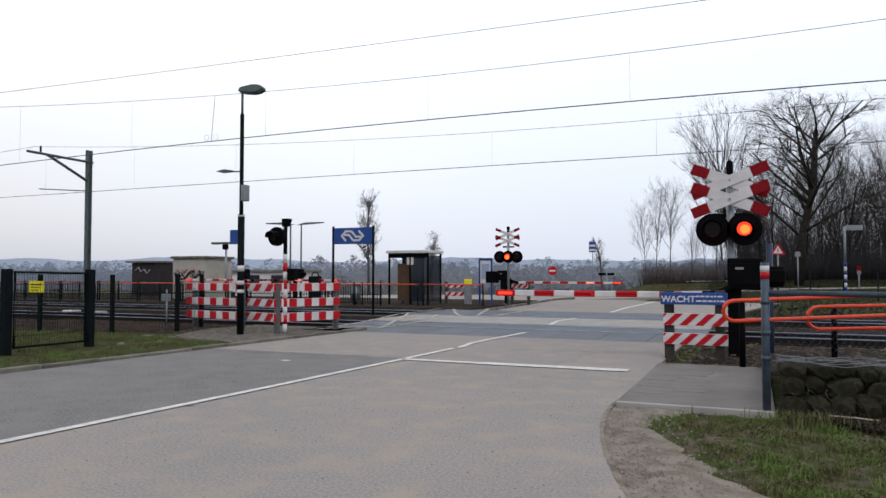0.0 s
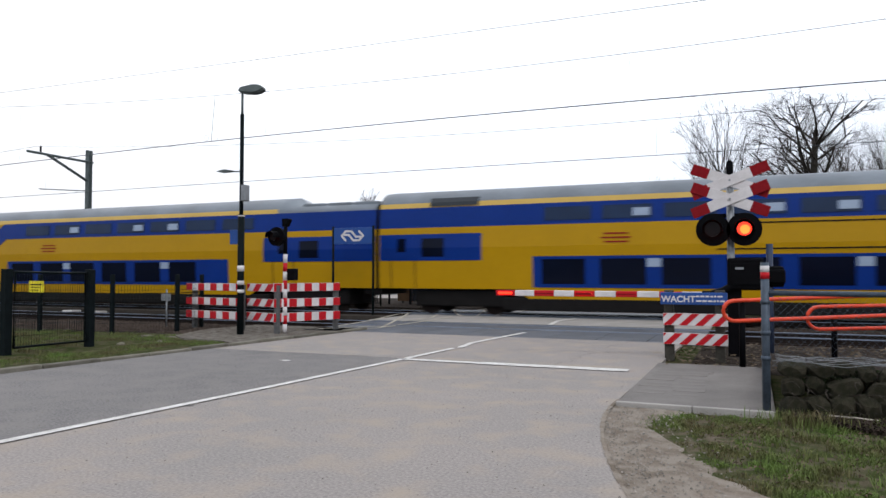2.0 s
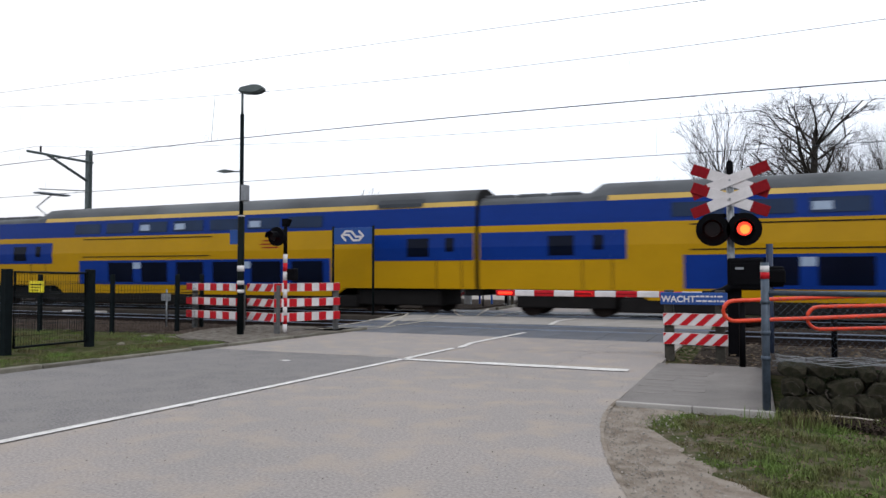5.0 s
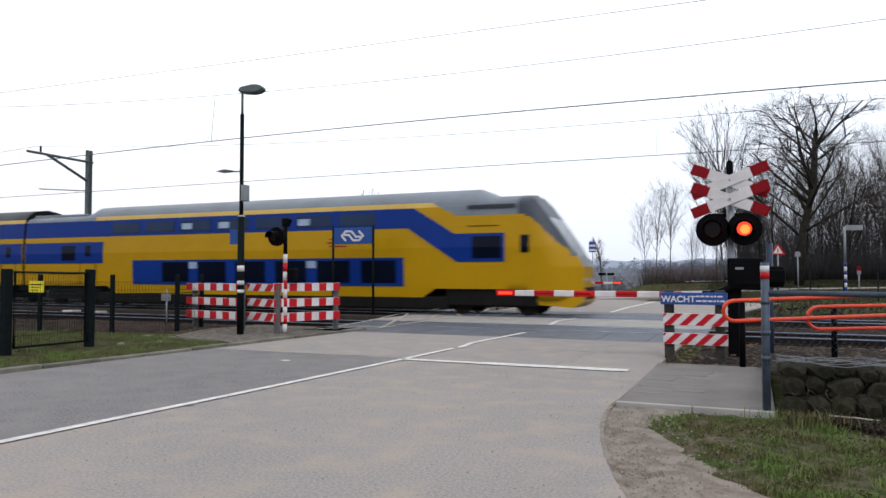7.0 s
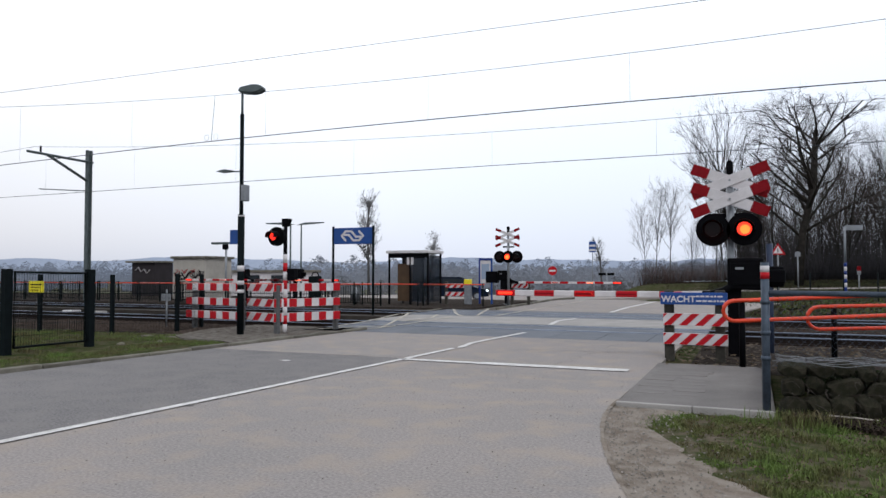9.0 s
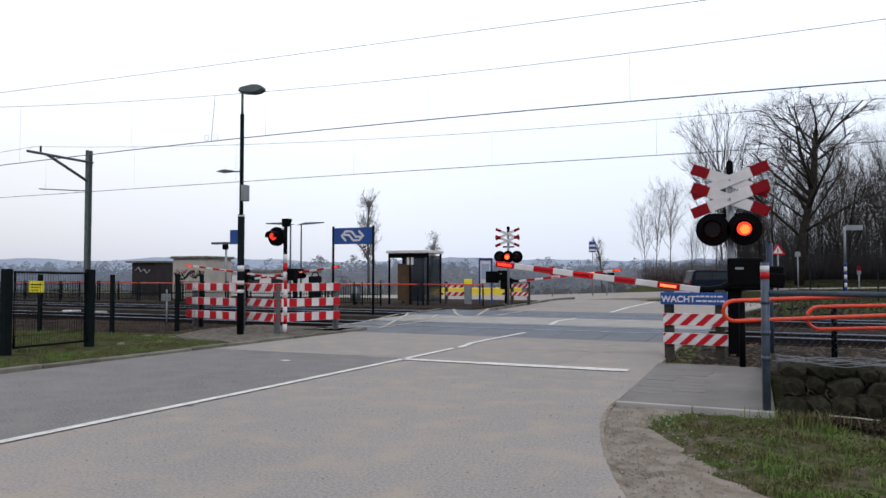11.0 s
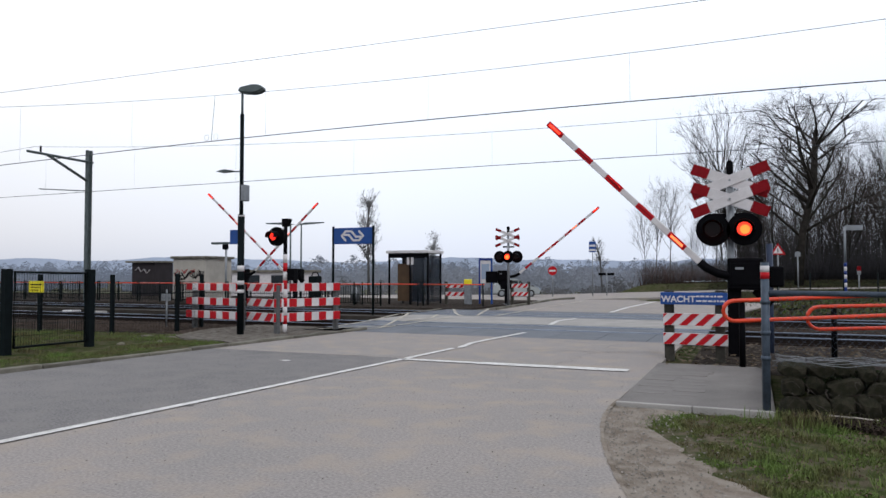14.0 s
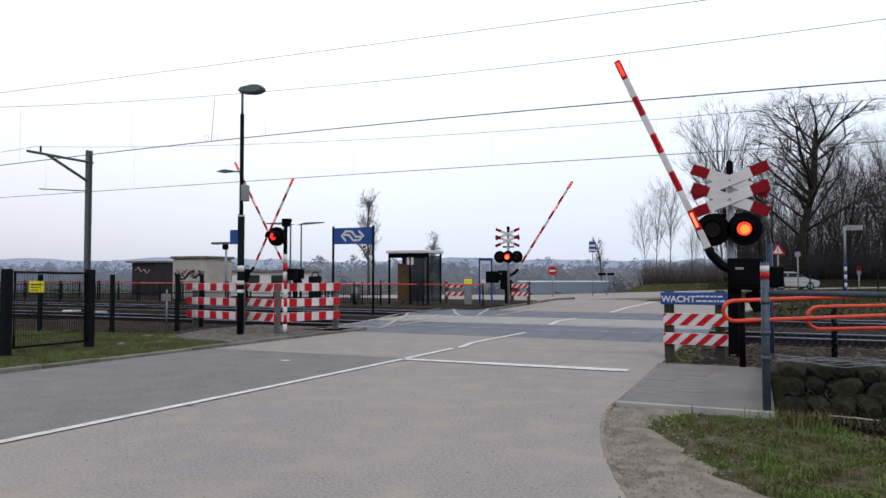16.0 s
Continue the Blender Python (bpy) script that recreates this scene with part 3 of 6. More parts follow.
    for i in range(len(us) - 1):
        f = bm.faces.new((verts[i][0][0], verts[i + 1][0][0], verts[i + 1][1][0], verts[i][1][0]))
        f.material_index = 3
    bmesh.ops.remove_doubles(bm, verts=bm.verts[:], dist=0.0005)
    bmesh.ops.dissolve_degenerate(bm, edges=bm.edges[:], dist=0.0005)
    bmesh.ops.recalc_face_normals(bm, faces=bm.faces[:])
    body = part("body", bm, [T_YELLOW, T_BLUE, roof, T_DARK, T_SCREEN_SKY, T_MASK, T_SKY_YELLOW], parent, "yellow double-deck body with blue bands and grey roof")

    def panel(name, outline, material, label="", proud=0.006, over=None):
        """A panel laid on both sides of the body, following its section."""
        made = []
        for i, s in enumerate((-1, 1)):
            own = prism(outline, -0.012, 0.012)
            for z in (0.95, 1.4, 2.0, 2.45, 3.2, 3.6, 3.95, 4.13):
                if min(q[1] for q in outline) < z < max(q[1] for q in outline):
                    bmesh.ops.bisect_plane(own, geom=own.verts[:] + own.edges[:] + own.faces[:], plane_co=(0, 0, z), plane_no=(0, 0, 1))
            for v in own.verts:
                v.co.y += s * (body_width(v.co.z) + proud)
            made.append(part(name, own, material, over[i] if over else body, label))
        return made

    def quad(u0, u1, z0, z1):
        return [(u0, z0), (u1, z0), (u1, z1), (u0, z1)]

    lo0 = 6.65 if nose else 6.05
    lo1 = length - 7.0
    # lower deck band with its windows
    band = panel("lower_band", quad(lo0, lo1, 1.02, 2.1), T_BLUE, "blue window band of the lower deck")
    u, count = lo0 + 0.32, 0
    while u + 1.5 < lo1:
        panel("window", quad(u, u + 1.5, 1.14, 2.0), T_GLASS, "", 0.012, band)
        if count in (1, 4):
            panel("decal", quad(u + 1.54, u + 1.98, 1.72, 2.0), T_LIGHT, "pale window sticker", 0.018, band)
        u += 2.0
        count += 1
    # upper deck windows on the sloping band
    u, count = lo0 + (0.4 if not nose else 1.2), 0
    while u + 1.6 < length - 5.4:
        panel("upper_window", quad(u, u + 1.62, 3.34, 3.8), T_GLASS_SKY, "", 0.012)
        if count in (1, 3, 4):
            panel("decal", quad(u + 1.0, u + 1.55, 3.42, 3.68), T_LIGHT, "pale sunblind in the window", 0.018)
        u += 2.0
        count += 1
    # vestibule bands at the low ends
    ends = [(length - 5.2, length - 0.05)] + ([] if nose else [(0.05, 4.15)])
    for a, b in ends:
        v = panel("vestibule_band", quad(a, b, 1.98, 2.96), T_BLUE, "blue band with the doors at the car end")
        panel("window", quad(a + 1.75, a + 2.65, 2.12, 2.8), T_GLASS, "", 0.012, v)
        panel("door", quad(a + 0.5, a + 1.4, 2.05, 2.88), T_BLUE, "", 0.014, v)
        panel("decal", quad(a + 0.75, a + 1.1, 2.3, 2.8), T_GLASS, "dark door window", 0.02, v)
        for x in (a + 0.45, a + 1.45):
            panel("door_edge", quad(x, x + 0.03, 0.98, 1.98), T_DARK, "", 0.002)
    # equipment on the lowered roof
    for j in range(3):
        part("roof_box", box(length - 3.6 + j * 1.2, length - 2.5 + j * 1.2, -0.95, 0.95, 4.05, 4.34, 0.05), roof, body, "equipment box on the lowered roof")
    if not nose:
        panel("roof_vent", quad(2.1, 4.0, 3.99, 4.3), T_VENT, "dark ventilation grille at the roof edge", 0.03)
    # name mark on the yellow
    for z in (2.54, 2.68, 2.82):
        panel("logo", quad(lo0 + 2.45 - 0.1 * (z == 2.68), lo0 + 3.25 + 0.1 * (z == 2.68), z, z + 0.05), DARK_RED, "small red striped mark on the yellow side", 0.006)
    if not nose:
        for z, a in ((3.06, lo0 + 5.9), (2.25, lo0 + 6.0)):
            panel("seam", quad(a, lo1 - 0.2, z, z + 0.04), T_DARK, "dark line along the yellow side", 0.005)
    if nose:
        # swoosh from the upper band down to the cab window
        panel("swoosh", [(2.68, 1.92), (4.5, 1.92), (6.5, 3.2), (8.0, 3.2), (8.0, 3.94), (6.25, 3.94), (4.6, 2.95), (2.68, 2.95)], T_BLUE, "blue stripe sweeping down to the cab window", 0.007)
        panel("cab_window", quad(2.8, 3.9, 2.05, 2.84), T_GLASS, "dark cab side window", 0.014)
        panel("cab_door", quad(1.78, 2.1, 2.24, 2.86), T_GLASS, "cab door window", 0.004)
        panel("cab_stripe", quad(2.9, 4.1, 3.2, 3.23), T_DARK, "", 0.004)
        panel("roof_vent", quad(2.3, 4.1, 3.84, 3.98), T_VENT, "dark ventilation grille over the cab", 0.03)
        part("coupler", box(-0.12, 0.4, -0.55, 0.55, 0.6, 1.02, 0.04), T_DARK, body, "dark coupler recess")
        low = prism([(0.0, 0.5), (0.25, 0.32), (1.5, 0.4), (1.6, 0.66), (-0.05, 0.7)], -1.15, 1.15)
        part("bumper", low, T_YELLOW, body, "yellow bumper skirt")
        for s in (-1, 1):
            part("headlight", disc(s * 0.0, 0.0, 0.09, -0.02, 0.02, 14), T_LIGHT, body).matrix_local = pose(-0.02, s * 0.5, 1.25, 0, 0, 90)
    return body


def bogie(parent, u):
    b = part("bogie", box(u - 1.75, u + 1.75, -1.12, 1.12, 0.3, 0.9, 0.05), T_DARK, parent, "black bogie frame")
    for x in (u - 1.25, u + 1.25):
        for s in (-1, 1):
            w = disc(0, 0, 0.46, -0.07, 0.07, 22)
            disc(0, 0, 0.16, -0.11, 0.11, 12, w)
            part("wheel", w, RUST, b).matrix_local = pose(x, s * 0.76, 0.47)
            part("axle_box", box(x - 0.28, x + 0.28, s * 0.98 - 0.12, s * 0.98 + 0.12, 0.32, 0.66, 0.04), T_DARK, b)
    return b


def build_train():
    """Six cars; the origin lies under the front's tip, the cars follow along +x."""
    train = thing("train", pose(20, FAR_TRACK, 0), "yellow and blue double-deck passenger train passing on the far track", "train")
    END, MID = 27.35, 26.85
    x = 0.0
    for k in range(6):
        nose = k in (0, 5)
        length = END if nose else MID
        car = new("car")
        car.parent = train
        if k == 5:
            car.matrix_local = pose(x + length, 0, 0, 0, 0, 180)
        elif k in (1, 2, 3, 4):
            car.matrix_local = pose(x, 0, 0) if k < 3 else pose(x + length, 0, 0, 0, 0, 180)
        else:
            car.matrix_local = pose(x, 0, 0)
        car_body(length - 0.15, nose, car, T_GREY if k in (0, 1, 5) else T_SOOT)
        for u in ((3.25, length - 3.2) if nose else (3.2, length - 3.2)):
            bogie(car, u)
        part("underframe", box(4.9, length - 5.1, -1.3, 1.3, 0.2, 0.66, 0.04), T_DARK, car)
        if nose:
            part("underframe", box(1.55, 5.0, -1.2, 1.2, 0.34, 0.95, 0.04), T_DARK, car)
        if k in (1, 2, 3, 4, 5):
            part("gangway", box(-0.75 if k < 3 else length - 0.2, 0.0 if k < 3 else length + 0.55, -1.15, 1.15, 0.7, 3.95, 0.05), T_DARK, car, "black rubber gangway")
        if k == 3:
            # raised pantograph
            pg = part("pantograph", tube([(23.7, -0.2, 4.3), (24.6, -0.15, 4.93), (23.35, 0.0, 5.5)], 0.04, 6), T_GREY, car, "raised grey pantograph")
            part("collector", box(23.05, 23.6, -0.85, 0.85, 5.48, 5.56, 0.015), T_GREY, pg)
        x += length
    return train


train = build_train()


# ---------------------------------------------------------------- foreground: kerbs, paving, verge, stone wall
def verge_width(y):
    """How far the bare sand reaches from the road's edge to the grass."""
    return float(np.interp(y, [2.0, 4.0, 4.9, 5.6, 6.0, 6.7, 7.2, 7.5, 7.9, 8.3, 8.8], [2.6, 1.9, 1.35, 1.07, 0.9, 0.78, 0.62, 0.5, 0.62, 0.85, 1.1]))


def build_verges():
    # left kerb stones
    kerb = thing("kerb", pose(0, 0, 0), "grey concrete kerb along the road", "kerb", kind="structure")
    y = -6.0
    while y < 17.0:
        a, b = left_edge(y), left_edge(y + 0.98)
        k = part("kerb_stone", box(-0.14, 0.0, 0, 0.985, -0.1, 0.06 + random.uniform(-0.012, 0.012), 0.018), KERB, kerb)
        k.matrix_local = pose(a - 0.01, y, 0, 0, 0, -math.degrees(math.atan2(b - a, 0.98)))
        y += 1.0
    y = 28.6
    while y < 46:
        k = part("kerb_stone", box(-0.14, 0.0, 0, 0.985, -0.3, 0.1, 0.015), KERB, kerb)
        k.matrix_local = pose(left_edge(y) - 0.01, y, -0.02 * max(0, y - 40), 0, 0, 3)
        y += 1.0
    # left footpath beside the kerb, towards the crossing
    bm = bmesh.new()
    path = [(-12.9, 13.6), (-12.2, 13.1), (-11.0, 12.95), (-10.08, 12.5), (-9.72, 17.4), (-13.4, 17.4), (-13.6, 15.5)]
    prism(path, -0.05, 0.0, bm, axis="z")
    tagged(part("pavement", bm, EARTH), "worn earthy footpath beside the kerb", "pavement", kind="structure")
    # paved corner on the right with its edging
    paved = thing("pavement", pose(0, 0, 0), "grey footpath with a few concrete slabs beside the stop line", "pavement", kind="structure")
    part("path_surface", box(-1.46, 0.2, 8.49, 12.5, -0.1, 0.012, 0.004), PAVE, paved, "worn grey path surface")
    slab = box(-0.197, 0.197, -0.147, 0.147, -0.06, 0.015, 0.002)
    first = part("slab", slab, PAVE, paved)
    first.location = (-1.22, 9.4, 0)
    y, row = 9.4, 0
    while y < 11.6:
        for i in range(2):
            x = -1.22 + i * 0.4 + (0.06 if row % 2 else 0)
            if row or i:
                ob = new("slab", first.data)
                ob.parent = paved
                ob.location = (x, y, random.uniform(-0.002, 0.003))
                ob.rotation_euler = (random.uniform(-0.01, 0.01), random.uniform(-0.01, 0.01), random.uniform(-0.02, 0.02))
        y += 0.3
        row += 1
    for k in range(2):
        part("edging", box(-1.46 + k * 0.83, -0.64 + k * 0.83, 8.4, 8.47, -0.1, 0.03, 0.01), SLABC, paved, "concrete edging")
    # sandy strip along the road's curve
    bm = bmesh.new()
    rows = []
    for y in span(2.0, 8.38, 0.08):
        l = right_edge(y) - 0.02
        w = verge_width(y) + 0.1 * noise.noise(Vector((y * 3, 5, 0))) + random.uniform(-0.03, 0.03)
        rows.append([bm.verts.new((l + w * f, y, -0.012 - 0.018 * f + 0.012 * noise.noise(Vector((l + w * f, y, 0)) * 4))) for f in (0, 0.15, 0.3, 0.5, 0.7, 0.85, 1.0)])
        rows[-1][-1].co.z = -0.07
    for a, b in zip(rows, rows[1:]):
        for i in range(6):
            bm.faces.new((a[i], a[i + 1], b[i + 1], b[i])).smooth = True
    tagged(part("sandy_verge", bm, SAND), "bare sandy verge beside the road", "verge", kind="structure")
    # pebbles on the verge and the road's edge
    bm = bmesh.new()
    for k in range(1500):
        y = random.uniform(3.5, 8.7)
        x = right_edge(y) + abs(random.gauss(0.05, 0.4))
        s = random.uniform(0.004, 0.013)
        c = Vector((x, y, -0.012))
        v = [bm.verts.new(c + Vector(p) * s * random.uniform(0.8, 1.3)) for p in ((1, 0, 0), (0, 1, 0), (-1, 0, 0), (0, -1, 0), (0, 0, 0.9))]
        for q in range(4):
            bm.faces.new((v[q], v[(q + 1) % 4], v[4]))
    for k in range(1600):
        y = random.uniform(3.2, 12)
        x = random.uniform(left_edge(y) + 0.1, right_edge(y))
        s = random.uniform(0.003, 0.009)
        c = Vector((x, y, 0.0))
        v = [bm.verts.new(c + Vector(p) * s * random.uniform(0.8, 1.5)) for p in ((1, 0, 0), (0, 1, 0), (-1, 0, 0), (0, -1, 0), (0, 0, 0.9))]
        for q in range(4):
            bm.faces.new((v[q], v[(q + 1) % 4], v[4]))
    tagged(part("pebbles", bm, mat("pebbles", (0.27, 0.24, 0.21), 0.9, vary=0.3, spread=0.6)), "scattered grey pebbles and grit", "pebbles", kind="stuff")
    bm = bmesh.new()
    for y in span(2.0, 8.6, 0.12):
        a, b = right_edge(y), right_edge(y + 0.12)
        d = Vector((b - a, 0.12)).normalized()
        n = Vector((d.y, -d.x)) * random.uniform(0.02, 0.04)
        bm.faces.new([bm.verts.new(p) for p in ((a - n.x * 0.5, y - n.y, 0.004), (a + n.x, y + n.y, 0.001), (b + n.x, y + 0.12 + n.y, 0.001), (b - n.x * 0.5, y + 0.12 - n.y, 0.004))])
    tagged(part("road_edge", bm, SAND), "crumbled sandy edge of the asphalt", "kerb", kind="structure")
    # dead leaves and soil round the posts of the sign board
    bm = bmesh.new()
    for k in range(900):
        x, y = random.uniform(-1.35, 2.6), random.uniform(12.3, 16.4)
        a, s = random.uniform(0, 6.3), random.uniform(0.02, 0.05)
        z = random.uniform(-0.02, 0.03)
        bm.faces.new([bm.verts.new((x + s * math.cos(a + q), y + s * math.sin(a + q), z + random.uniform(0, 0.03))) for q in (0, 1.3, 3.1, 4.5)])
    tagged(part("fallen_leaves", bm, mat("dead_leaves", (0.11, 0.078, 0.048), 0.9, vary=0.3, spread=0.5)), "brown fallen leaves on the soil by the track", "leaves", kind="stuff")
    # rough stone wall
    wall = thing("stone_wall", pose(0, 0, 0), "low dark mossy wall of rough stones beside the path", "wall", kind="structure")
    shapes = []
    for v in range(7):
        s = bmesh.new()
        bmesh.ops.create_icosphere(s, subdivisions=2, radius=0.5)
        for q in s.verts:
            n = noise.noise(q.co * 2.2 + Vector((v * 9, 0, 0)))
            c = q.co * (1 + 0.35 * n)
            q.co = Vector((max(-0.42, min(0.42, c.x)), max(-0.4, min(0.4, c.y)), max(-0.36, min(0.36, c.z))))
        shapes.append(s)
    meshes = []
    for s in shapes:
        ob = part("stone", s, STONE, wall)
        meshes.append(ob.data)
        ob.location = (3 + len(meshes) * 0.3, 9.3, 0.1)
        ob.scale = (0.3, 0.3, 0.25)
    for level, (z, tall) in enumerate(((0.08, 0.24), (0.27, 0.22), (0.43, 0.17))):
        x = 0.22 + random.uniform(0, 0.05)
        while x < 4.6:
            w = random.uniform(0.18, 0.32) if random.random() < 0.55 else random.uniform(0.34, 0.6)
            ob = new("stone", random.choice(meshes))
            ob.parent = wall
            ob.location = (x + w / 2, 8.66 + level * 0.1 + random.uniform(-0.05, 0.05), z + random.uniform(-0.03, 0.02))
            ob.scale = (w * 1.16, random.uniform(0.3, 0.42), tall * random.uniform(1.05, 1.45))
            ob.rotation_euler = (random.uniform(-0.3, 0.3), random.uniform(-0.3, 0.3), random.uniform(-0.4, 0.4))
            x += w * 0.98
    # wire netting drawn over the stones
    bm = bmesh.new()
    front = lambda h: 8.44 + 0.25 * h
    for k in range(60):
        x = 0.22 + k * 0.075
        tube([(x, front(h) + random.uniform(-0.01, 0.01), h) for h in (-0.02, 0.15, 0.32, 0.5)] + [(x, 8.85, 0.56), (x, 9.2, 0.54)], 0.0009, 3, bm)
    for h in span(0.0, 0.5, 0.085):
        tube([(0.22 + j * 0.3, front(h) + random.uniform(-0.012, 0.012), h + random.uniform(-0.01, 0.01)) for j in range(16)], 0.0009, 3, bm)
    tagged(part("wire_netting", bm, DARK_STEEL), "dark wire netting drawn over the stone wall", "fence wire", kind="stuff")
    bm = bmesh.new()
    for j in range(9):
        y = 8.58 + j * 0.075
        tube([(0.22 + i * 0.22, y, 0.54 + 0.025 * math.sin(i * 1.7 + j) + random.uniform(-0.012, 0.012)) for i in range(21)], 0.0035, 3, bm)
    tagged(part("wire_netting", bm, GALV), "galvanised wire netting folded over the top of the wall", "fence wire", kind="stuff")
    stick = part("dry_stick", tube([(0.7, 8.42, 0.03), (0.95, 8.4, 0.028), (1.18, 8.41, 0.012)], 0.008, 6), mat("pale_stick", (0.42, 0.37, 0.32), 0.9, vary=0.3))
    tagged(stick, "pale dry stick lying before the stone wall", "stick")
    # soil bank behind the wall
    fn = lambda x, y: 0.42 - 0.06 * (y - 9.2) + 0.04 * noise.noise(Vector((x * 2, y * 2, 0)))
    bank = part("bank", grid_mesh(span(0.2, 6, 0.2), span(8.9, 12.2, 0.2), fn), BALLAST)
    tagged(bank, "dark gravel bank behind the stone wall", "bank", kind="structure")
    # dead leaves and dark ivy on the wall and the soil before it
    for label, n, low, tone in (("dark ivy and moss hanging on the stone wall", 3200, True, (0.018, 0.026, 0.01)), ("dark brown leaf litter at the foot of the wall", 14000, False, (0.045, 0.033, 0.025))):
        bm = bmesh.new()
        for k in range(n):
            if low:
                x, z = random.uniform(0.25, 4.2), random.uniform(0.0, 0.46)
                if noise.noise(Vector((x * 2.2, z * 3, 1.0))) < 0.0:
                    continue
                y = 8.47 + 0.9 * z + random.uniform(-0.06, 0.02)
            else:
                x = random.uniform(0.3, 4.5)
                y = random.uniform(max(5.6, 8.6 - 0.75 * x), 8.5)
                if noise.noise(Vector((x * 1.6, y * 1.6, 4.0))) < -0.35 + 0.5 * random.random():
                    continue
                z = random.uniform(-0.03, 0.01)
            a, s = random.uniform(0, 6.3), random.uniform(0.007, 0.02)
            if low:
                bm.faces.new([bm.verts.new((x + s * math.cos(a + q), y + random.uniform(-0.02, 0.02), z + s * math.sin(a + q))) for q in (0, 1.3, 3.1, 4.5)])
            else:
                bm.faces.new([bm.verts.new((x + s * math.cos(a + q), y + s * math.sin(a + q), z + random.uniform(0, 0.03))) for q in (0, 1.3, 3.1, 4.5)])
        tagged(part("ivy" if low else "leaf_litter", bm, mat("wall_ivy" if low else "dark_litter", tone, 0.9, vary=0.4, spread=0.6, spec=0.1)), label, "ivy" if low else "leaves", kind="stuff")
    # brambles over the wall
    bm = bmesh.new()
    for k in range(520):
        x = random.uniform(0.25, 3.2)
        y = random.uniform(8.45, 9.3) if k % 2 else random.uniform(8.9 - 0.7 * x, 9.0)
        z = random.uniform(-0.05, 0.35) if k % 2 else -0.03
        p, d = Vector((x, y, z)), Vector((random.uniform(-1, 1), random.uniform(-1, 0.3), random.uniform(-0.2, 0.8)))
        pts = [p]
        for j in range(4):
            pts.append(pts[-1] + d * random.uniform(0.05, 0.1))
            d = (d + Vector((random.uniform(-0.5, 0.5), random.uniform(-0.5, 0.5), -0.35))).normalized()
        tube(pts, 0.004, 3, bm)
    tagged(part("dry_brambles", bm, mat("dry_stems", (0.05, 0.039, 0.03), 0.9, vary=0.3, spread=0.4)), "dry brown bramble stems hanging over the wall", "brambles", kind="stuff")


def grass(name, spots, label, material=None, wide=1.0):
    bm = bmesh.new()
    for x, y, z, h in spots:
        a = random.uniform(0, math.tau)
        lean = Vector((math.cos(a), math.sin(a), 0)) * h * random.uniform(0.2, 0.9)
        side = Vector((-math.sin(a), math.cos(a), 0)) * random.uniform(0.003, 0.006) * wide
        p = Vector((x, y, z))
        mid, tip = p + lean * 0.4 + Vector((0, 0, h * 0.7)), p + lean + Vector((0, 0, h))
        v = [bm.verts.new(q) for q in (p - side, p + side, mid + side * 0.7, mid - side * 0.7, tip)]
        bm.faces.new((v[0], v[1], v[2], v[3]))
        bm.faces.new((v[3], v[2], v[4]))
    tagged(part(name, bm, material or BLADE), label, "grass", kind="stuff")


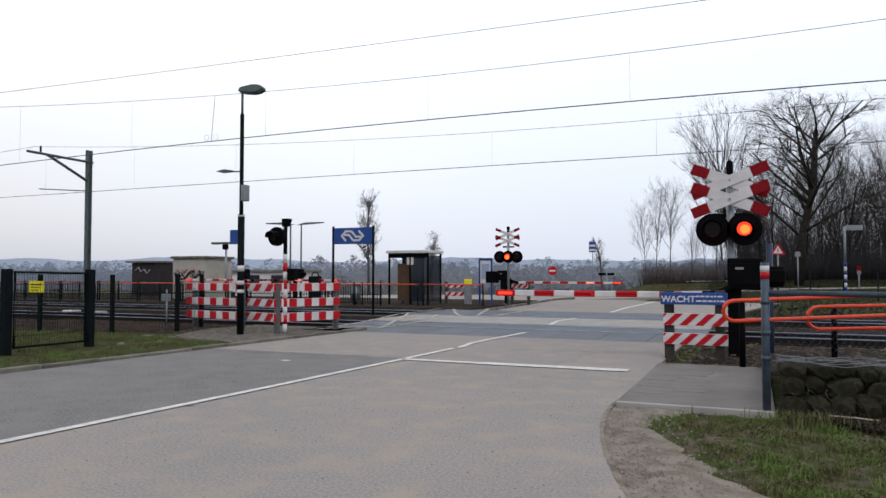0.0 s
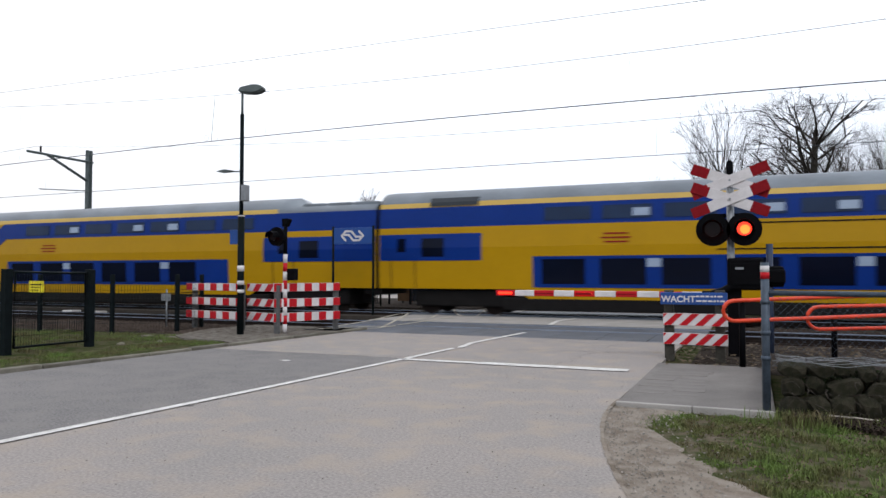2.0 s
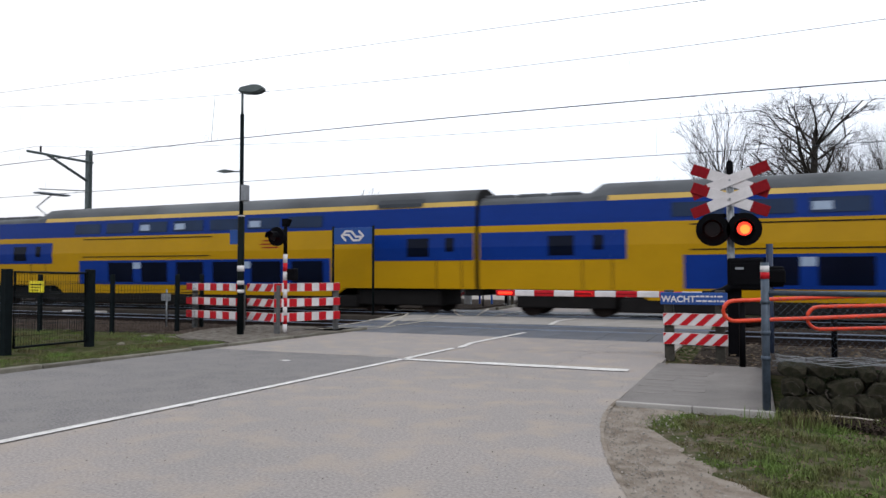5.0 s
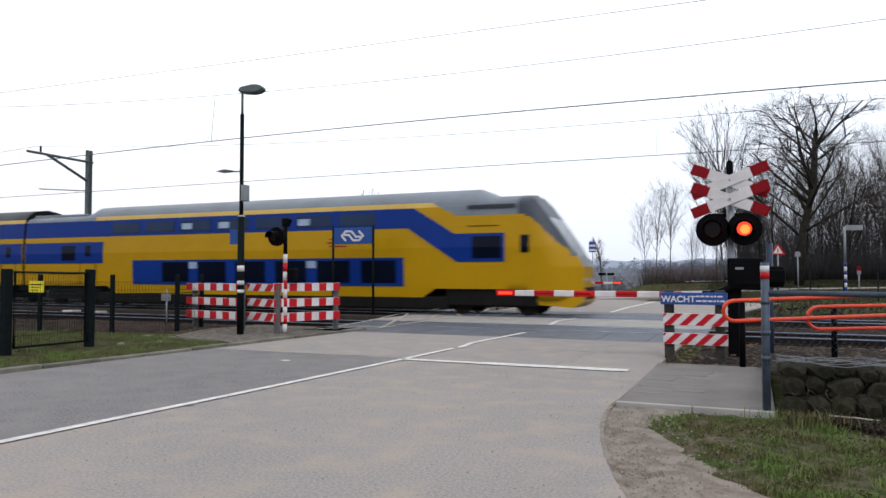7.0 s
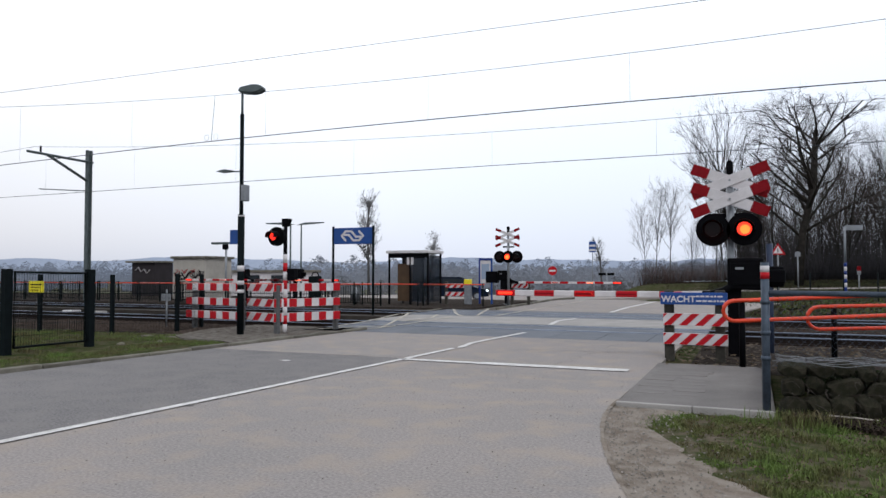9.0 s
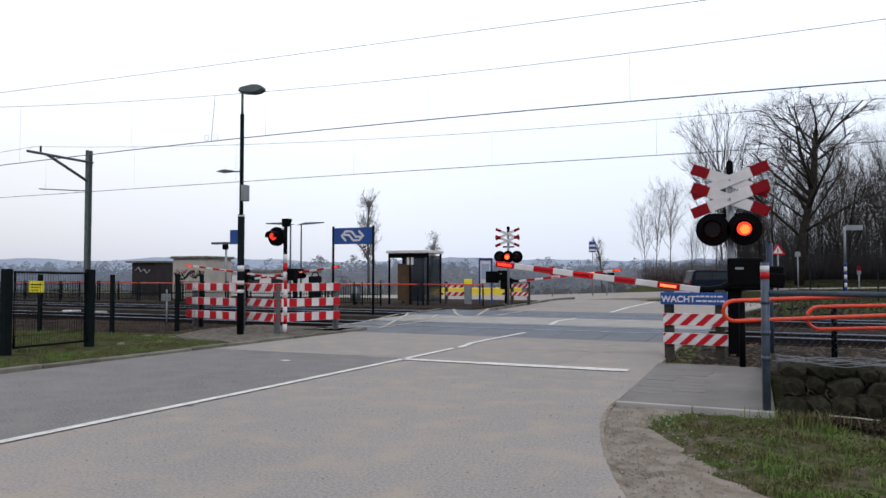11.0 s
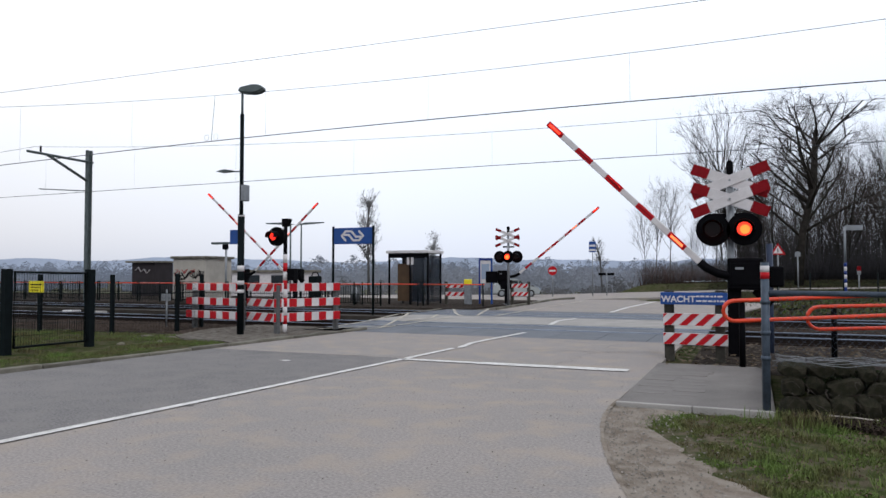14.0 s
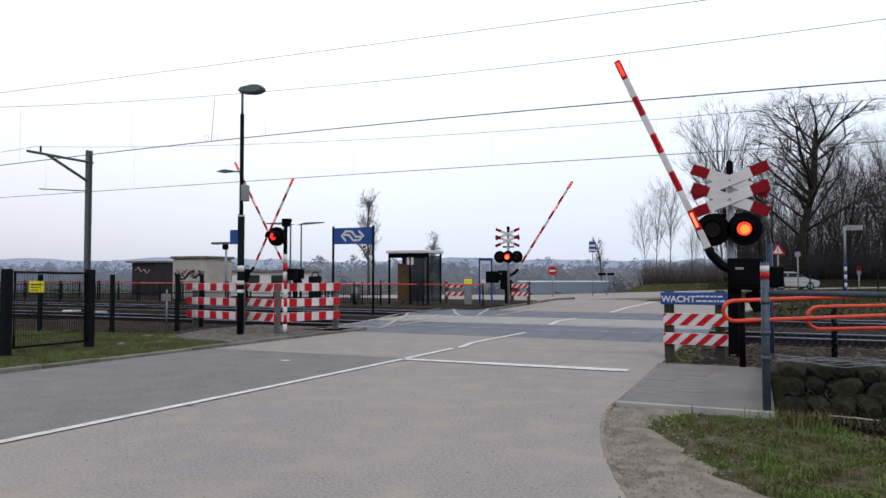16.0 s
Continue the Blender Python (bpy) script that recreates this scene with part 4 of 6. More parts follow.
def build_grass():
    spots = []
    while len(spots) < 42000:
        x, y = random.uniform(-1.1, 4.5), random.uniform(4.2, 8.4)
        edge = right_edge(y) + verge_width(y) - 0.2
        n = 0.7 * noise.noise(Vector((x * 1.5, y * 1.9, 3.0))) + 0.4 * noise.noise(Vector((x * 5, y * 5, 7.0)))
        dark = ease((x - 0.6) / 1.2) * ease((y - 6.9) / 0.8)
        if x < edge + 0.5 * random.random() ** 2 or n < -0.22 + 0.42 * random.random() + 0.7 * dark:
            continue
        spots.append((x, y, -0.05, random.uniform(0.014, 0.034) * (1 + 1.6 * max(0, n))))
    for k in range(420):
        spots.append((random.gauss(0.5, 0.22), random.gauss(8.15, 0.12), -0.04, random.uniform(0.06, 0.17)))
    grass("grass", spots, "short worn green grass beside the sandy verge")
    spots = []
    while len(spots) < 30000:
        y = random.uniform(7.0, 13.8)
        x = random.uniform(-17.5, left_edge(y) - 0.18)
        if noise.noise(Vector((x * 0.9, y * 0.9, 8.0))) < -0.2 + 0.4 * random.random():
            continue
        spots.append((x, y, -0.045, random.uniform(0.02, 0.055) * (1.5 if x < -12.8 else 1.0)))
    grass("grass", spots, "patchy grass verge along the fence")
    spots = []
    for k in range(9000):
        x = random.uniform(-2, 16)
        y = random.uniform(36, 54) if k % 2 else random.uniform(70, 86)
        if k % 2 == 0:
            x -= 7
        spots.append((x, y, height(x, y), random.uniform(0.05, 0.14)))
    grass("grass", spots, "rough grass on the bank by the woods", BLADE_DRY, 3.0)
    spots = []
    while len(spots) < 9000:
        y = random.uniform(28.8, 46)
        x = random.uniform(right_edge(y) + 0.6, 24)
        n = noise.noise(Vector((x * 0.5, y * 0.5, 2.0)))
        if n < -0.25 + 0.5 * random.random():
            continue
        spots.append((x, y, height(x, y) - 0.02, random.uniform(0.06, 0.2) * (1 + n)))
    grass("grass", spots, "dull green tufts between the track and the side road", BLADE, 5.0)
    # dead leaves over the rough ground by the woods
    bm = bmesh.new()
    for k in range(9000):
        if k % 3:
            y = random.uniform(28.6, 47)
            x = random.uniform(right_edge(y) + 0.4, 26)
        else:
            x, y = random.uniform(-8, 14), random.uniform(69, 84)
        z = height(x, y) + 0.01
        a, s = random.uniform(0, 6.3), random.uniform(0.04, 0.12)
        bm.faces.new([bm.verts.new((x + s * math.cos(a + q), y + s * math.sin(a + q), z + random.uniform(0, 0.09))) for q in (0, 1.3, 3.1, 4.5)])
    tagged(part("leaf_litter", bm, mat("bank_litter", (0.06, 0.042, 0.028), 0.95, vary=0.4, spread=0.7, spec=0.05)), "brown leaf litter on the bank by the woods", "leaves", kind="stuff")
    # bits of dead leaf and taller tufts in the short grass
    bm = bmesh.new()
    spots = []
    for k in range(2600):
        x, y = random.uniform(-0.6, 4.5), random.uniform(4.2, 8.4)
        if x < right_edge(y) + verge_width(y):
            continue
        a, s = random.uniform(0, 6.3), random.uniform(0.006, 0.02)
        bm.faces.new([bm.verts.new((x + s * math.cos(a + q), y + s * math.sin(a + q), -0.03 + random.uniform(0, 0.025))) for q in (0, 1.3, 3.1, 4.5)])
    for k in range(80):
        x, y = random.uniform(0.0, 3.6), random.uniform(4.6, 8.6)
        if x < right_edge(y) + verge_width(y) + 0.2:
            continue
        for j in range(90):
            spots.append((random.gauss(x, 0.07), random.gauss(y, 0.07), -0.05, random.uniform(0.03, 0.1)))
    tagged(part("leaf_bits", bm, mat("leaf_bits", (0.12, 0.09, 0.062), 0.95, vary=0.4, spread=0.8, spec=0.05)), "brown bits of dead leaf in the short grass", "leaves", kind="stuff")
    grass("grass", spots, "taller green tufts in the short grass")


build_verges()
build_grass()


# ---------------------------------------------------------------- crossing signals and barriers
blink_left, blink_right, blink_path, booms = [], [], [], []


def lamp_head(parent, x, z, y, r_board, r_lens, store, hood=True, core=None):
    """A black round signal head that looks towards -y, with a lens that turns between its lit and its dark face."""
    bm = disc(0, 0, r_board, -0.03, 0.05, 28)
    disc(0, 0, r_lens * 1.35, 0.05, 0.24, 20, bm)
    head = part("signal_head", bm, BLACK, parent, "black round signal head")
    head.matrix_local = pose(x, y, z)
    if hood:
        h = bmesh.new()
        rows = []
        for k in range(13):
            a = radians(-15 + 210 * k / 12)
            rr = r_lens * 1.32
            c, s = math.cos(a), math.sin(a)
            rows.append([h.verts.new((rr * c, -0.03, rr * s)), h.verts.new((rr * c, -0.3, rr * s * 0.96)), h.verts.new((rr * 0.94 * c, -0.3, rr * s * 0.9)), h.verts.new((rr * 0.94 * c, -0.03, rr * s * 0.94))])
        for p, q in zip(rows, rows[1:]):
            for j in range(3):
                h.faces.new((p[j], p[j + 1], q[j + 1], q[j]))
        part("hood", h, BLACK, head)
    lens = bmesh.new()
    disc(0, 0, r_lens * 0.88, -0.008, 0.0, 22, lens, 1)
    disc(0, 0, r_lens, 0.0, 0.012, 22, lens, 0)
    disc(0.01, -0.01, r_lens * 0.6, -0.012, -0.008, 18, lens, 2)
    ob = part("lens", lens, [LENS_OFF, LAMP_RED, core or LAMP_CORE], head, "round red flashing lens")
    base = (0, -0.04 - r_lens * 1.02, 0)
    ob.matrix_local = pose(*base, 0, 0, 180 if store is None else 0)
    if store is not None:
        store.append((ob, base, "Z"))
    return head


def cross_arms(parent, x, z, y, half_w, rise, width, gap):
    """Two crosses one over the other; white arms with dark red ends."""
    k = 0
    for dz in (gap / 2, -gap / 2):
        for s in (1, -1):
            ln = math.hypot(half_w, rise / 2)
            arm = part("arm", box(-ln, ln, -0.008, 0.008, -width / 2, width / 2, 0.004), WHITE, parent, "white cross arm with dark red ends")
            arm.matrix_local = pose(x, y - 0.02 * k, z + dz, 0, math.degrees(math.atan2(rise / 2, half_w)) * s, 0)
            for e in (-1, 1):
                a, b = sorted((e * (ln + 0.002), e * ln * 0.56))
                part("red_end", box(a, b, -0.011, 0.011, -width / 2 - 0.002, width / 2 + 0.002, 0.003), DARK_RED, arm)
            k += 1
    for j in range(3):
        part("bolt", disc(0, 0, 0.018, -0.02, 0, 8), GALV, parent).matrix_local = pose(x, y - 0.075, z + (j - 1) * gap / 2)


def boom(parent, pivot, length, way, n, lamps, thick=0.1):
    """A striped boom on a bent black arm; it turns about its pivot. way: -1 along -x, 1 along +x."""
    drop = -0.3
    ob = part("boom", tube([(0, -0.0, 0), (way * 0.12, 0, -0.12), (way * 0.3, 0, -0.24), (way * 0.5, 0, drop), (way * 0.62, 0, drop)], 0.07, 8), BLACK, parent, "red and white striped boom on a bent black arm")
    start = 0.58
    step = (length - start) / n
    for k in range(n):
        a, b = sorted((way * (length - k * step), way * (length - (k + 1) * step)))
        red = k % 2 == 0
        part("red_band" if red else "white_band", box(a, b, -thick * 0.4, thick * 0.4, drop - thick / 2, drop + thick / 2, 0.012), RED if red else WHITE, ob)
        # thin darker red strip along the middle of each red band
        if red:
            part("dark_line", box(a + 0.01, b - 0.01, -thick * 0.4 - 0.004, -thick * 0.4 + 0.002, drop - 0.012, drop + 0.006), DARK_RED, ob)
    for k, store in lamps:
        mid = way * (length - (k + 0.5) * step)
        w = step * 0.36
        if store is None:
            part("lamp", box(mid - w, mid + w, -thick * 0.4 - 0.03, -thick * 0.4 + 0.002, drop - 0.02, drop + 0.02, 0.006), LAMP_RED, ob, "red lamp bar that stays lit")
            continue
        l = box(-w, w, -0.012, 0.0, -0.02, 0.02, 0.0, None, 1)
        box(-w, w, 0.0, 0.012, -0.02, 0.02, 0.0, l, 0)
        lamp = part("lamp", l, [DARK_RED, LAMP_BAR], ob, "flashing red lamp bar")
        base = (mid, -thick * 0.4 - 0.032, drop)
        lamp.matrix_local = pose(*base)
        store.append((lamp, base, "X"))
    ob.matrix_local = pose(*pivot)
    return ob


def build_signal(m, far=False):
    label = "level crossing signal with white crosses and paired red lamps" if not far else "level crossing signal standing across the tracks"
    s = thing("crossing_signal", m, label, "crossing signal", "crossing signals")
    part("pole", tube([(0, 0, 0), (0, 0, 3.12)], 0.055, 12), GALV, s, "grey steel pole")
    part("bell", merge(disc(0, 0.02, 0.052, -0.08, 0.08, 14), box(-0.05, 0.05, -0.07, 0.07, -0.2, 0.04, 0.015)), BLACK, s, "black bell on the pole top").matrix_local = pose(0, 0, 3.16)
    cross_arms(s, 0, 2.77, -0.09, 0.545, 0.42, 0.105 if far else 0.16, 0.29)
    part("bracket", box(-0.26, 0.26, 0.02, 0.08, 2.36, 2.42, 0.01), BLACK, s)
    return s


near_signal = build_signal(pose(-0.391, 15.12, -0.385))
near_signal.scale = (1.26, 1.26, 1.26)
lamp_head(near_signal, -0.245, 2.16, -0.16, 0.25, 0.115, blink_left)
lamp_head(near_signal, 0.2, 2.16, -0.16, 0.25, 0.115, blink_right)
far_signal = build_signal(pose(-10.83, 33.26, 0, 0, 0, 0), True)
far_signal.scale = (1.1, 1.1, 1.17)
lamp_head(far_signal, -0.34, 1.97, -0.16, 0.25, 0.13, blink_left)
lamp_head(far_signal, 0.06, 1.97, -0.2, 0.25, 0.13, blink_right)
lamp_head(far_signal, 0.42, 1.97, -0.1, 0.25, 0.11, None)


def build_machine(m, post_h, pivot, length, way, n, lamps, label, shift=0.0):
    """Barrier drive on a post with its counterweight; the boom turns on it."""
    b = thing("barrier", m, label, "barrier", "crossing barriers")
    part("post", box(shift - 0.1, shift + 0.1, -0.09, 0.09, 0, post_h, 0.02), BLACK, b, "black post")
    part("foot", box(shift - 0.16, shift + 0.16, -0.16, 0.16, -0.06, 0.05, 0.01), GALV, b)
    w = -way
    x0, x1 = sorted((shift - 0.1 * w, shift + 0.42 * w))
    case = part("drive_case", box(x0, x1, -0.18, 0.2, pivot[2] - 0.22, pivot[2] + 0.28, 0.035), BLACK, b, "black drive housing")
    part("cover", box(x0 + 0.05, x1 - 0.05, -0.2, -0.178, pivot[2] - 0.14, pivot[2] + 0.2, 0.008), BLACK, case)
    part("nameplate", box(x0 + 0.12, x0 + 0.24, -0.206, -0.199, pivot[2] + 0.1, pivot[2] + 0.135), GALV, case, "small pale plate")
    ob = boom(b, pivot, length, way, n, lamps)
    cw = box(w * 0.25 if w > 0 else w * 0.58, w * 0.58 if w > 0 else w * 0.25, 0.1, 0.24, -0.12, 0.1, 0.03)
    part("counterweight", cw, BLACK, ob, "black counterweight")
    booms.append((ob, pivot, way, m))
    return b


near_barrier = build_machine(pose(-0.143, 14.58, -0.28), 1.3, (0, -0.12, 1.45), 4.05, -1, 10, [(0, None), (4, blink_left), (8, blink_right)], "black barrier drive with a red and white half boom", -0.15)
near_barrier.scale = (1.19, 1.19, 1.19)
part("cable_box", box(0.34, 0.56, 0.02, 0.3, 1.28, 1.6, 0.03), BLACK, near_barrier)
NAVY_POST = mat("dark_blue_post", (0.02, 0.03, 0.06), 0.5, vary=0.2)
part("light_post", tube([(0.36, 0.1, 0), (0.36, 0.1, 1.95)], 0.05, 10), NAVY_POST, near_barrier, "dark blue steel post")
far_barrier = build_machine(pose(-10.98, 33.5, 0), 1.25, (0, -0.1, 1.38), 5.5, 1, 12, [(0, None), (3, blink_right), (7, blink_left)], "black barrier drive with a red and white boom across the tracks")
part("relay_case", box(-1.05, -0.45, -0.15, 0.2, 1.05, 1.62, 0.03), BLACK, far_barrier, "black relay case")
part("lower_case", box(-0.3, 0.22, -0.16, 0.2, 0.75, 1.2, 0.03), BLACK, far_barrier)
west_barrier = build_machine(pose(-21.56, 31.1, 0), 1.3, (0, -0.1, 1.47), 7.1, -1, 14, [(0, None), (5, blink_left)], "black barrier drive with a long striped boom beside the platform")
east_barrier = build_machine(pose(-24.66, 31.1, 0), 1.3, (0, -0.1, 1.47), 5.75, 1, 12, [(0, None), (5, blink_right)], "black barrier drive with a striped boom beside the platform")


def words(text, size, m, material, parent):
    c = bpy.data.curves.new("lettering", "FONT")
    c.body, c.size, c.extrude, c.align_y, c.offset = text, size, 0.002, "CENTER", size * 0.025
    tmp = new("lettering", c)
    me = bpy.data.meshes.new_from_object(tmp.evaluated_get(bpy.context.evaluated_depsgraph_get()))
    bpy.data.objects.remove(tmp)
    ob = new("lettering", me)
    me.materials.clear()
    me.materials.append(material)
    ob.parent = parent
    ob.matrix_local = m
    return ob


def build_warning_board():
    """Low board with stripes and the blue waiting sign, on two wooden posts."""
    b = thing("warning_board", pose(0, 0, 0), "red and white striped boards under a blue sign on wooden posts", "road barrier")
    for x in (-1.37, -0.53):
        part("post", box(x - 0.08, x + 0.08, 13.27, 13.42, -0.05, 1.2, 0.015), WOOD, b, "weathered wooden post")
    striped((-1.46, 13.22), (-0.4, 13.16), 0.59, 0.8, 0.035, 8, 0, 1.0, b)
    striped((-1.46, 13.22), (-0.4, 13.16), 0.26, 0.46, 0.035, 8, 0, 1.0, b)
    sign = part("sign", box(-1.49, -0.4, 13.1, 13.14, 0.955, 1.165, 0.008), BLUE_SIGN, b, "blue sign with white lettering")
    words("WACHT", 0.15, pose(-1.475, 13.094, 1.045, 90, 0, 0), WHITE, sign)
    for z in (1.1, 1.02):
        x = -0.9
        while x < -0.46:
            w = random.uniform(0.03, 0.09)
            part("text_bar", box(x, min(x + w, -0.44), 13.092, 13.1, z - 0.014, z + 0.014), WHITE, sign)
            x += w + 0.018


LAMP_DIM = mat("lit_dim_red", (0.9, 0.02, 0.02), 0.3, vary=0.0, glow=0.9)
POST_GREY = mat("dull_grey_post", (0.1, 0.1, 0.1), 0.6, 0.2, vary=0.3, scale=8)


def build_left_boards():
    b = thing("path_barrier", pose(0, 0, 0), "three rows of red and white boards round the footpath", "road barrier")
    for x, y in ((-14.5, 16.05), (-12.45, 15.55), (-10.95, 15.02), (-10.32, 16.75)):
        part("post", box(x - 0.06, x + 0.06, y - 0.06, y + 0.06, -0.05, 1.2, 0.01), POST_GREY, b, "grey steel post")
    for z0, z1 in ((1.03, 1.23), (0.64, 0.84), (0.27, 0.48)):
        striped((-14.72, 15.96), (-12.35, 15.44), z0, z1, 0.03, 9, 0, 0.0, b)
        striped((-12.42, 15.72), (-11.05, 15.14), z0, z1, 0.03, 5, 1, 1.0, b)
        striped((-10.98, 14.9), (-10.22, 16.8), z0 + 0.01, z1 + 0.02, 0.03, 9, 0, 0.0, b)
    # signal of the footpath
    s = thing("path_signal", pose(-10.86, 15.22, 0), "red and white banded post with one red lamp", "crossing signal")
    for k in range(9):
        part("band", tube([(0, 0, k * 0.22), (0, 0, (k + 1) * 0.22)], 0.055, 12), WHITE if k % 2 == 0 else RED, s)
    part("pole", tube([(0, 0, 1.98), (0, 0, 2.72)], 0.05, 12), BLACK, s)
    part("bell", prism([(-0.05, 2.68), (0.06, 2.68), (0.15, 2.86), (0.13, 2.88), (-0.06, 2.88)], -0.08, 0.08), BLACK, s, "black bell housing")
    part("switch_box", box(0.02, 0.26, 0.0, 0.2, 1.32, 1.62, 0.02), BLACK, s)
    lamp_head(s, -0.2, 2.43, -0.1, 0.24, 0.1, blink_path, True, LAMP_DIM)


build_warning_board()
build_left_boards()


def loop_rail(name, start, run, rise, z_top, z_low, material, posts, label):
    """A tube bent into a long loop, on posts, running along direction run."""
    d = Vector((run[0], run[1], 0))
    n = d.normalized()
    r = (z_top - z_low) / 2
    c = Vector((start[0], start[1], (z_top + z_low) / 2))
    pts = []
    for k in range(9):
        a = radians(90 + 180 * k / 8)
        pts.append(c + n * (math.cos(a) * r * 1.1) + Vector((0, 0, math.sin(a) * r)))
    end = d.length
    up = Vector((0, 0, rise))
    pts = [pts[0] + n * end + up] + pts + [pts[-1] + n * end + up]
    t = thing(name, pose(0, 0, 0), label, "railing", "tube railings")
    part("tube", tube(pts, 0.032, 10), material, t, "bent orange-red tube")
    for f in posts:
        p = c + n * f
        part("post", tube([(p.x, p.y + 0.06, -0.1), (p.x, p.y + 0.06, z_top + 0.03 + rise * f / end)], 0.048, 10), BLACK, t, "black post")
    return t


loop_rail("tube_railing", (-0.28, 12.35), (5.5, 2.36), 0.22, 1.06, 0.74, ORANGE_RED, (0.12, 2.6), "orange-red tube railing bent into a loop")
loop_rail("tube_railing", (1.02, 13.75), (5.5, 2.36), 0.12, 0.93, 0.55, ORANGE_RED, (0.25, 2.9), "second orange-red tube railing by the track")
rail = thing("grey_railing", pose(0, 0, 0), "worn blue-grey tube railing on a banded post", "railing")
part("post", tube([(0.116, 8.5, -0.05), (0.116, 8.5, 1.605)], 0.042, 12), GREY_TUBE, rail)
part("band", tube([(0.116, 8.5, 1.5), (0.116, 8.5, 1.57)], 0.045, 12), WHITE, rail)
part("band", tube([(0.116, 8.5, 1.43), (0.116, 8.5, 1.5)], 0.045, 12), RED, rail)
part("tube", tube([(0.116, 8.5, 1.279), (4.92, 9.13, 1.23)], 0.031, 10), GREY_TUBE, rail)
for z in (0.56, 0.83, 1.16):
    part("collar", tube([(0.116, 8.5, z), (0.116, 8.5, z + 0.045)], 0.05, 12), GREY_TUBE, rail)
# chain-link netting hung under the grey tube
bm = bmesh.new()
LINK, X_A, X_B, Z_A, Z_B = 0.075, 0.14, 4.9, 0.5, 1.24
for way in (1, -1):
    k = X_A - (Z_B - Z_A)
    while k < X_B + (Z_B - Z_A):
        ends = []
        for z in (Z_A, Z_B):
            x = k + way * (z - Z_A)
            zc = z + way * (min(max(x, X_A), X_B) - x)
            ends.append((min(max(x, X_A), X_B), zc))
        if all(Z_A - 0.001 <= z <= Z_B + 0.001 for _, z in ends) and abs(ends[0][0] - ends[1][0]) > 0.02:
            tube([(x, 8.5 + 0.131 * (x - 0.116) + 0.004 * way, z) for x, z in ends], 0.0013, 3, bm)
        k += LINK
tagged(part("chain_link", bm, GREY_TUBE), "grey chain-link netting below the tube railing", "fence", kind="stuff")
bm = bmesh.new()
for k in range(34):
    a = k * 0.16
    tube([(0.2 + a, 9.75, 0.36), (0.28 + a, 9.78, 0.42 + 0.03 * math.sin(k)), (0.4 + a, 9.75, 0.37)], 0.004, 4, bm)
for z in (0.36, 0.42):
    tube([(0.2 + k * 0.3, 9.75, z + 0.015 * math.sin(k * 2.1)) for k in range(20)], 0.004, 4, bm)
tagged(part("wire_roll", bm, GALV), "loose galvanised fence wire lying on the bank", "fence wire", kind="stuff")


# ---------------------------------------------------------------- left side: fences, lamp, mast, wires
def mesh_panel(a, b, z0, z1, parent, step=0.055, r=0.0042):
    bm = bmesh.new()
    a, b = Vector((*a, 0)), Vector((*b, 0))
    n = int((b - a).length / step)
    for k in range(n + 1):
        p = a.lerp(b, k / n)
        tube([(p.x, p.y, z0), (p.x, p.y, z1)], r, 3, bm)
    for z in span(z0, z1, 0.2):
        tube([(a.x, a.y, z), (b.x, b.y, z)], r * 1.3, 3, bm)
    ob = part("wire_mesh", bm, DARK_STEEL, parent, "dark green wire mesh")
    return ob


def build_fences():
    g = thing("gate", pose(0, 0, 0), "dark green steel gate with fine wire mesh", "gate")
    a, b = (-12.93, 9.3), (-12.87, 11.11)
    for x, y in (a, b):
        part("post", box(x - 0.075, x + 0.075, y - 0.075, y + 0.075, -0.1, 1.58, 0.012), DARK_STEEL, g, "square dark post")
    fr = bmesh.new()
    tube([(-12.92, 9.45, 0.08), (-12.92, 9.45, 1.52), (-12.88, 11.0, 1.5), (-12.88, 11.0, 0.08)], 0.03, 8, fr, closed=True)
    part("frame", fr, DARK_STEEL, g)
    mesh_panel((-12.92, 9.48), (-12.88, 10.98), 0.1, 1.48, g)
    pts = [(-20.5, 12.6), (-17.29, 13.37), (-15.09, 13.71), (-13.97, 14.8), (-14.4, 16.2)]
    for p, q in zip(pts, pts[1:]):
        f = thing("fence_panel", pose(0, 0, 0), "dark green wire mesh fence along the track", "fence", "fence panels")
        part("post", box(q[0] - 0.045, q[0] + 0.045, q[1] - 0.045, q[1] + 0.045, -0.2, 1.47, 0.01), DARK_STEEL, f)
        part("rail", tube([(p[0], p[1], 0.98), (q[0], q[1], 0.98)], 0.012, 6), DARK_STEEL, f)
        mesh_panel(p, q, 0.0, 1.28, f, 0.07)
    s = thing("notice", pose(-17.3, 13.27, 0), "small yellow notice on the fence", "sign")
    part("plate", box(-0.28, 0.28, -0.015, 0.0, 1.0, 1.3, 0.01), YELLOW_SIGN, s)
    for k in range(3):
        part("text_bar", box(-0.2, 0.2 - 0.06 * k, -0.02, -0.015, 1.19 - k * 0.07, 1.21 - k * 0.07), DARK_STEEL, s)
    s = thing("number_plate_post", pose(-15.4, 15.9, -0.1), "small grey plate on a thin post by the track", "sign")
    part("post", tube([(0, 0, 0), (0, 0, 1.15)], 0.025, 8), GALV, s)
    part("plate", box(-0.17, 0.17, -0.035, -0.02, 0.82, 1.02, 0.006), GALV, s)


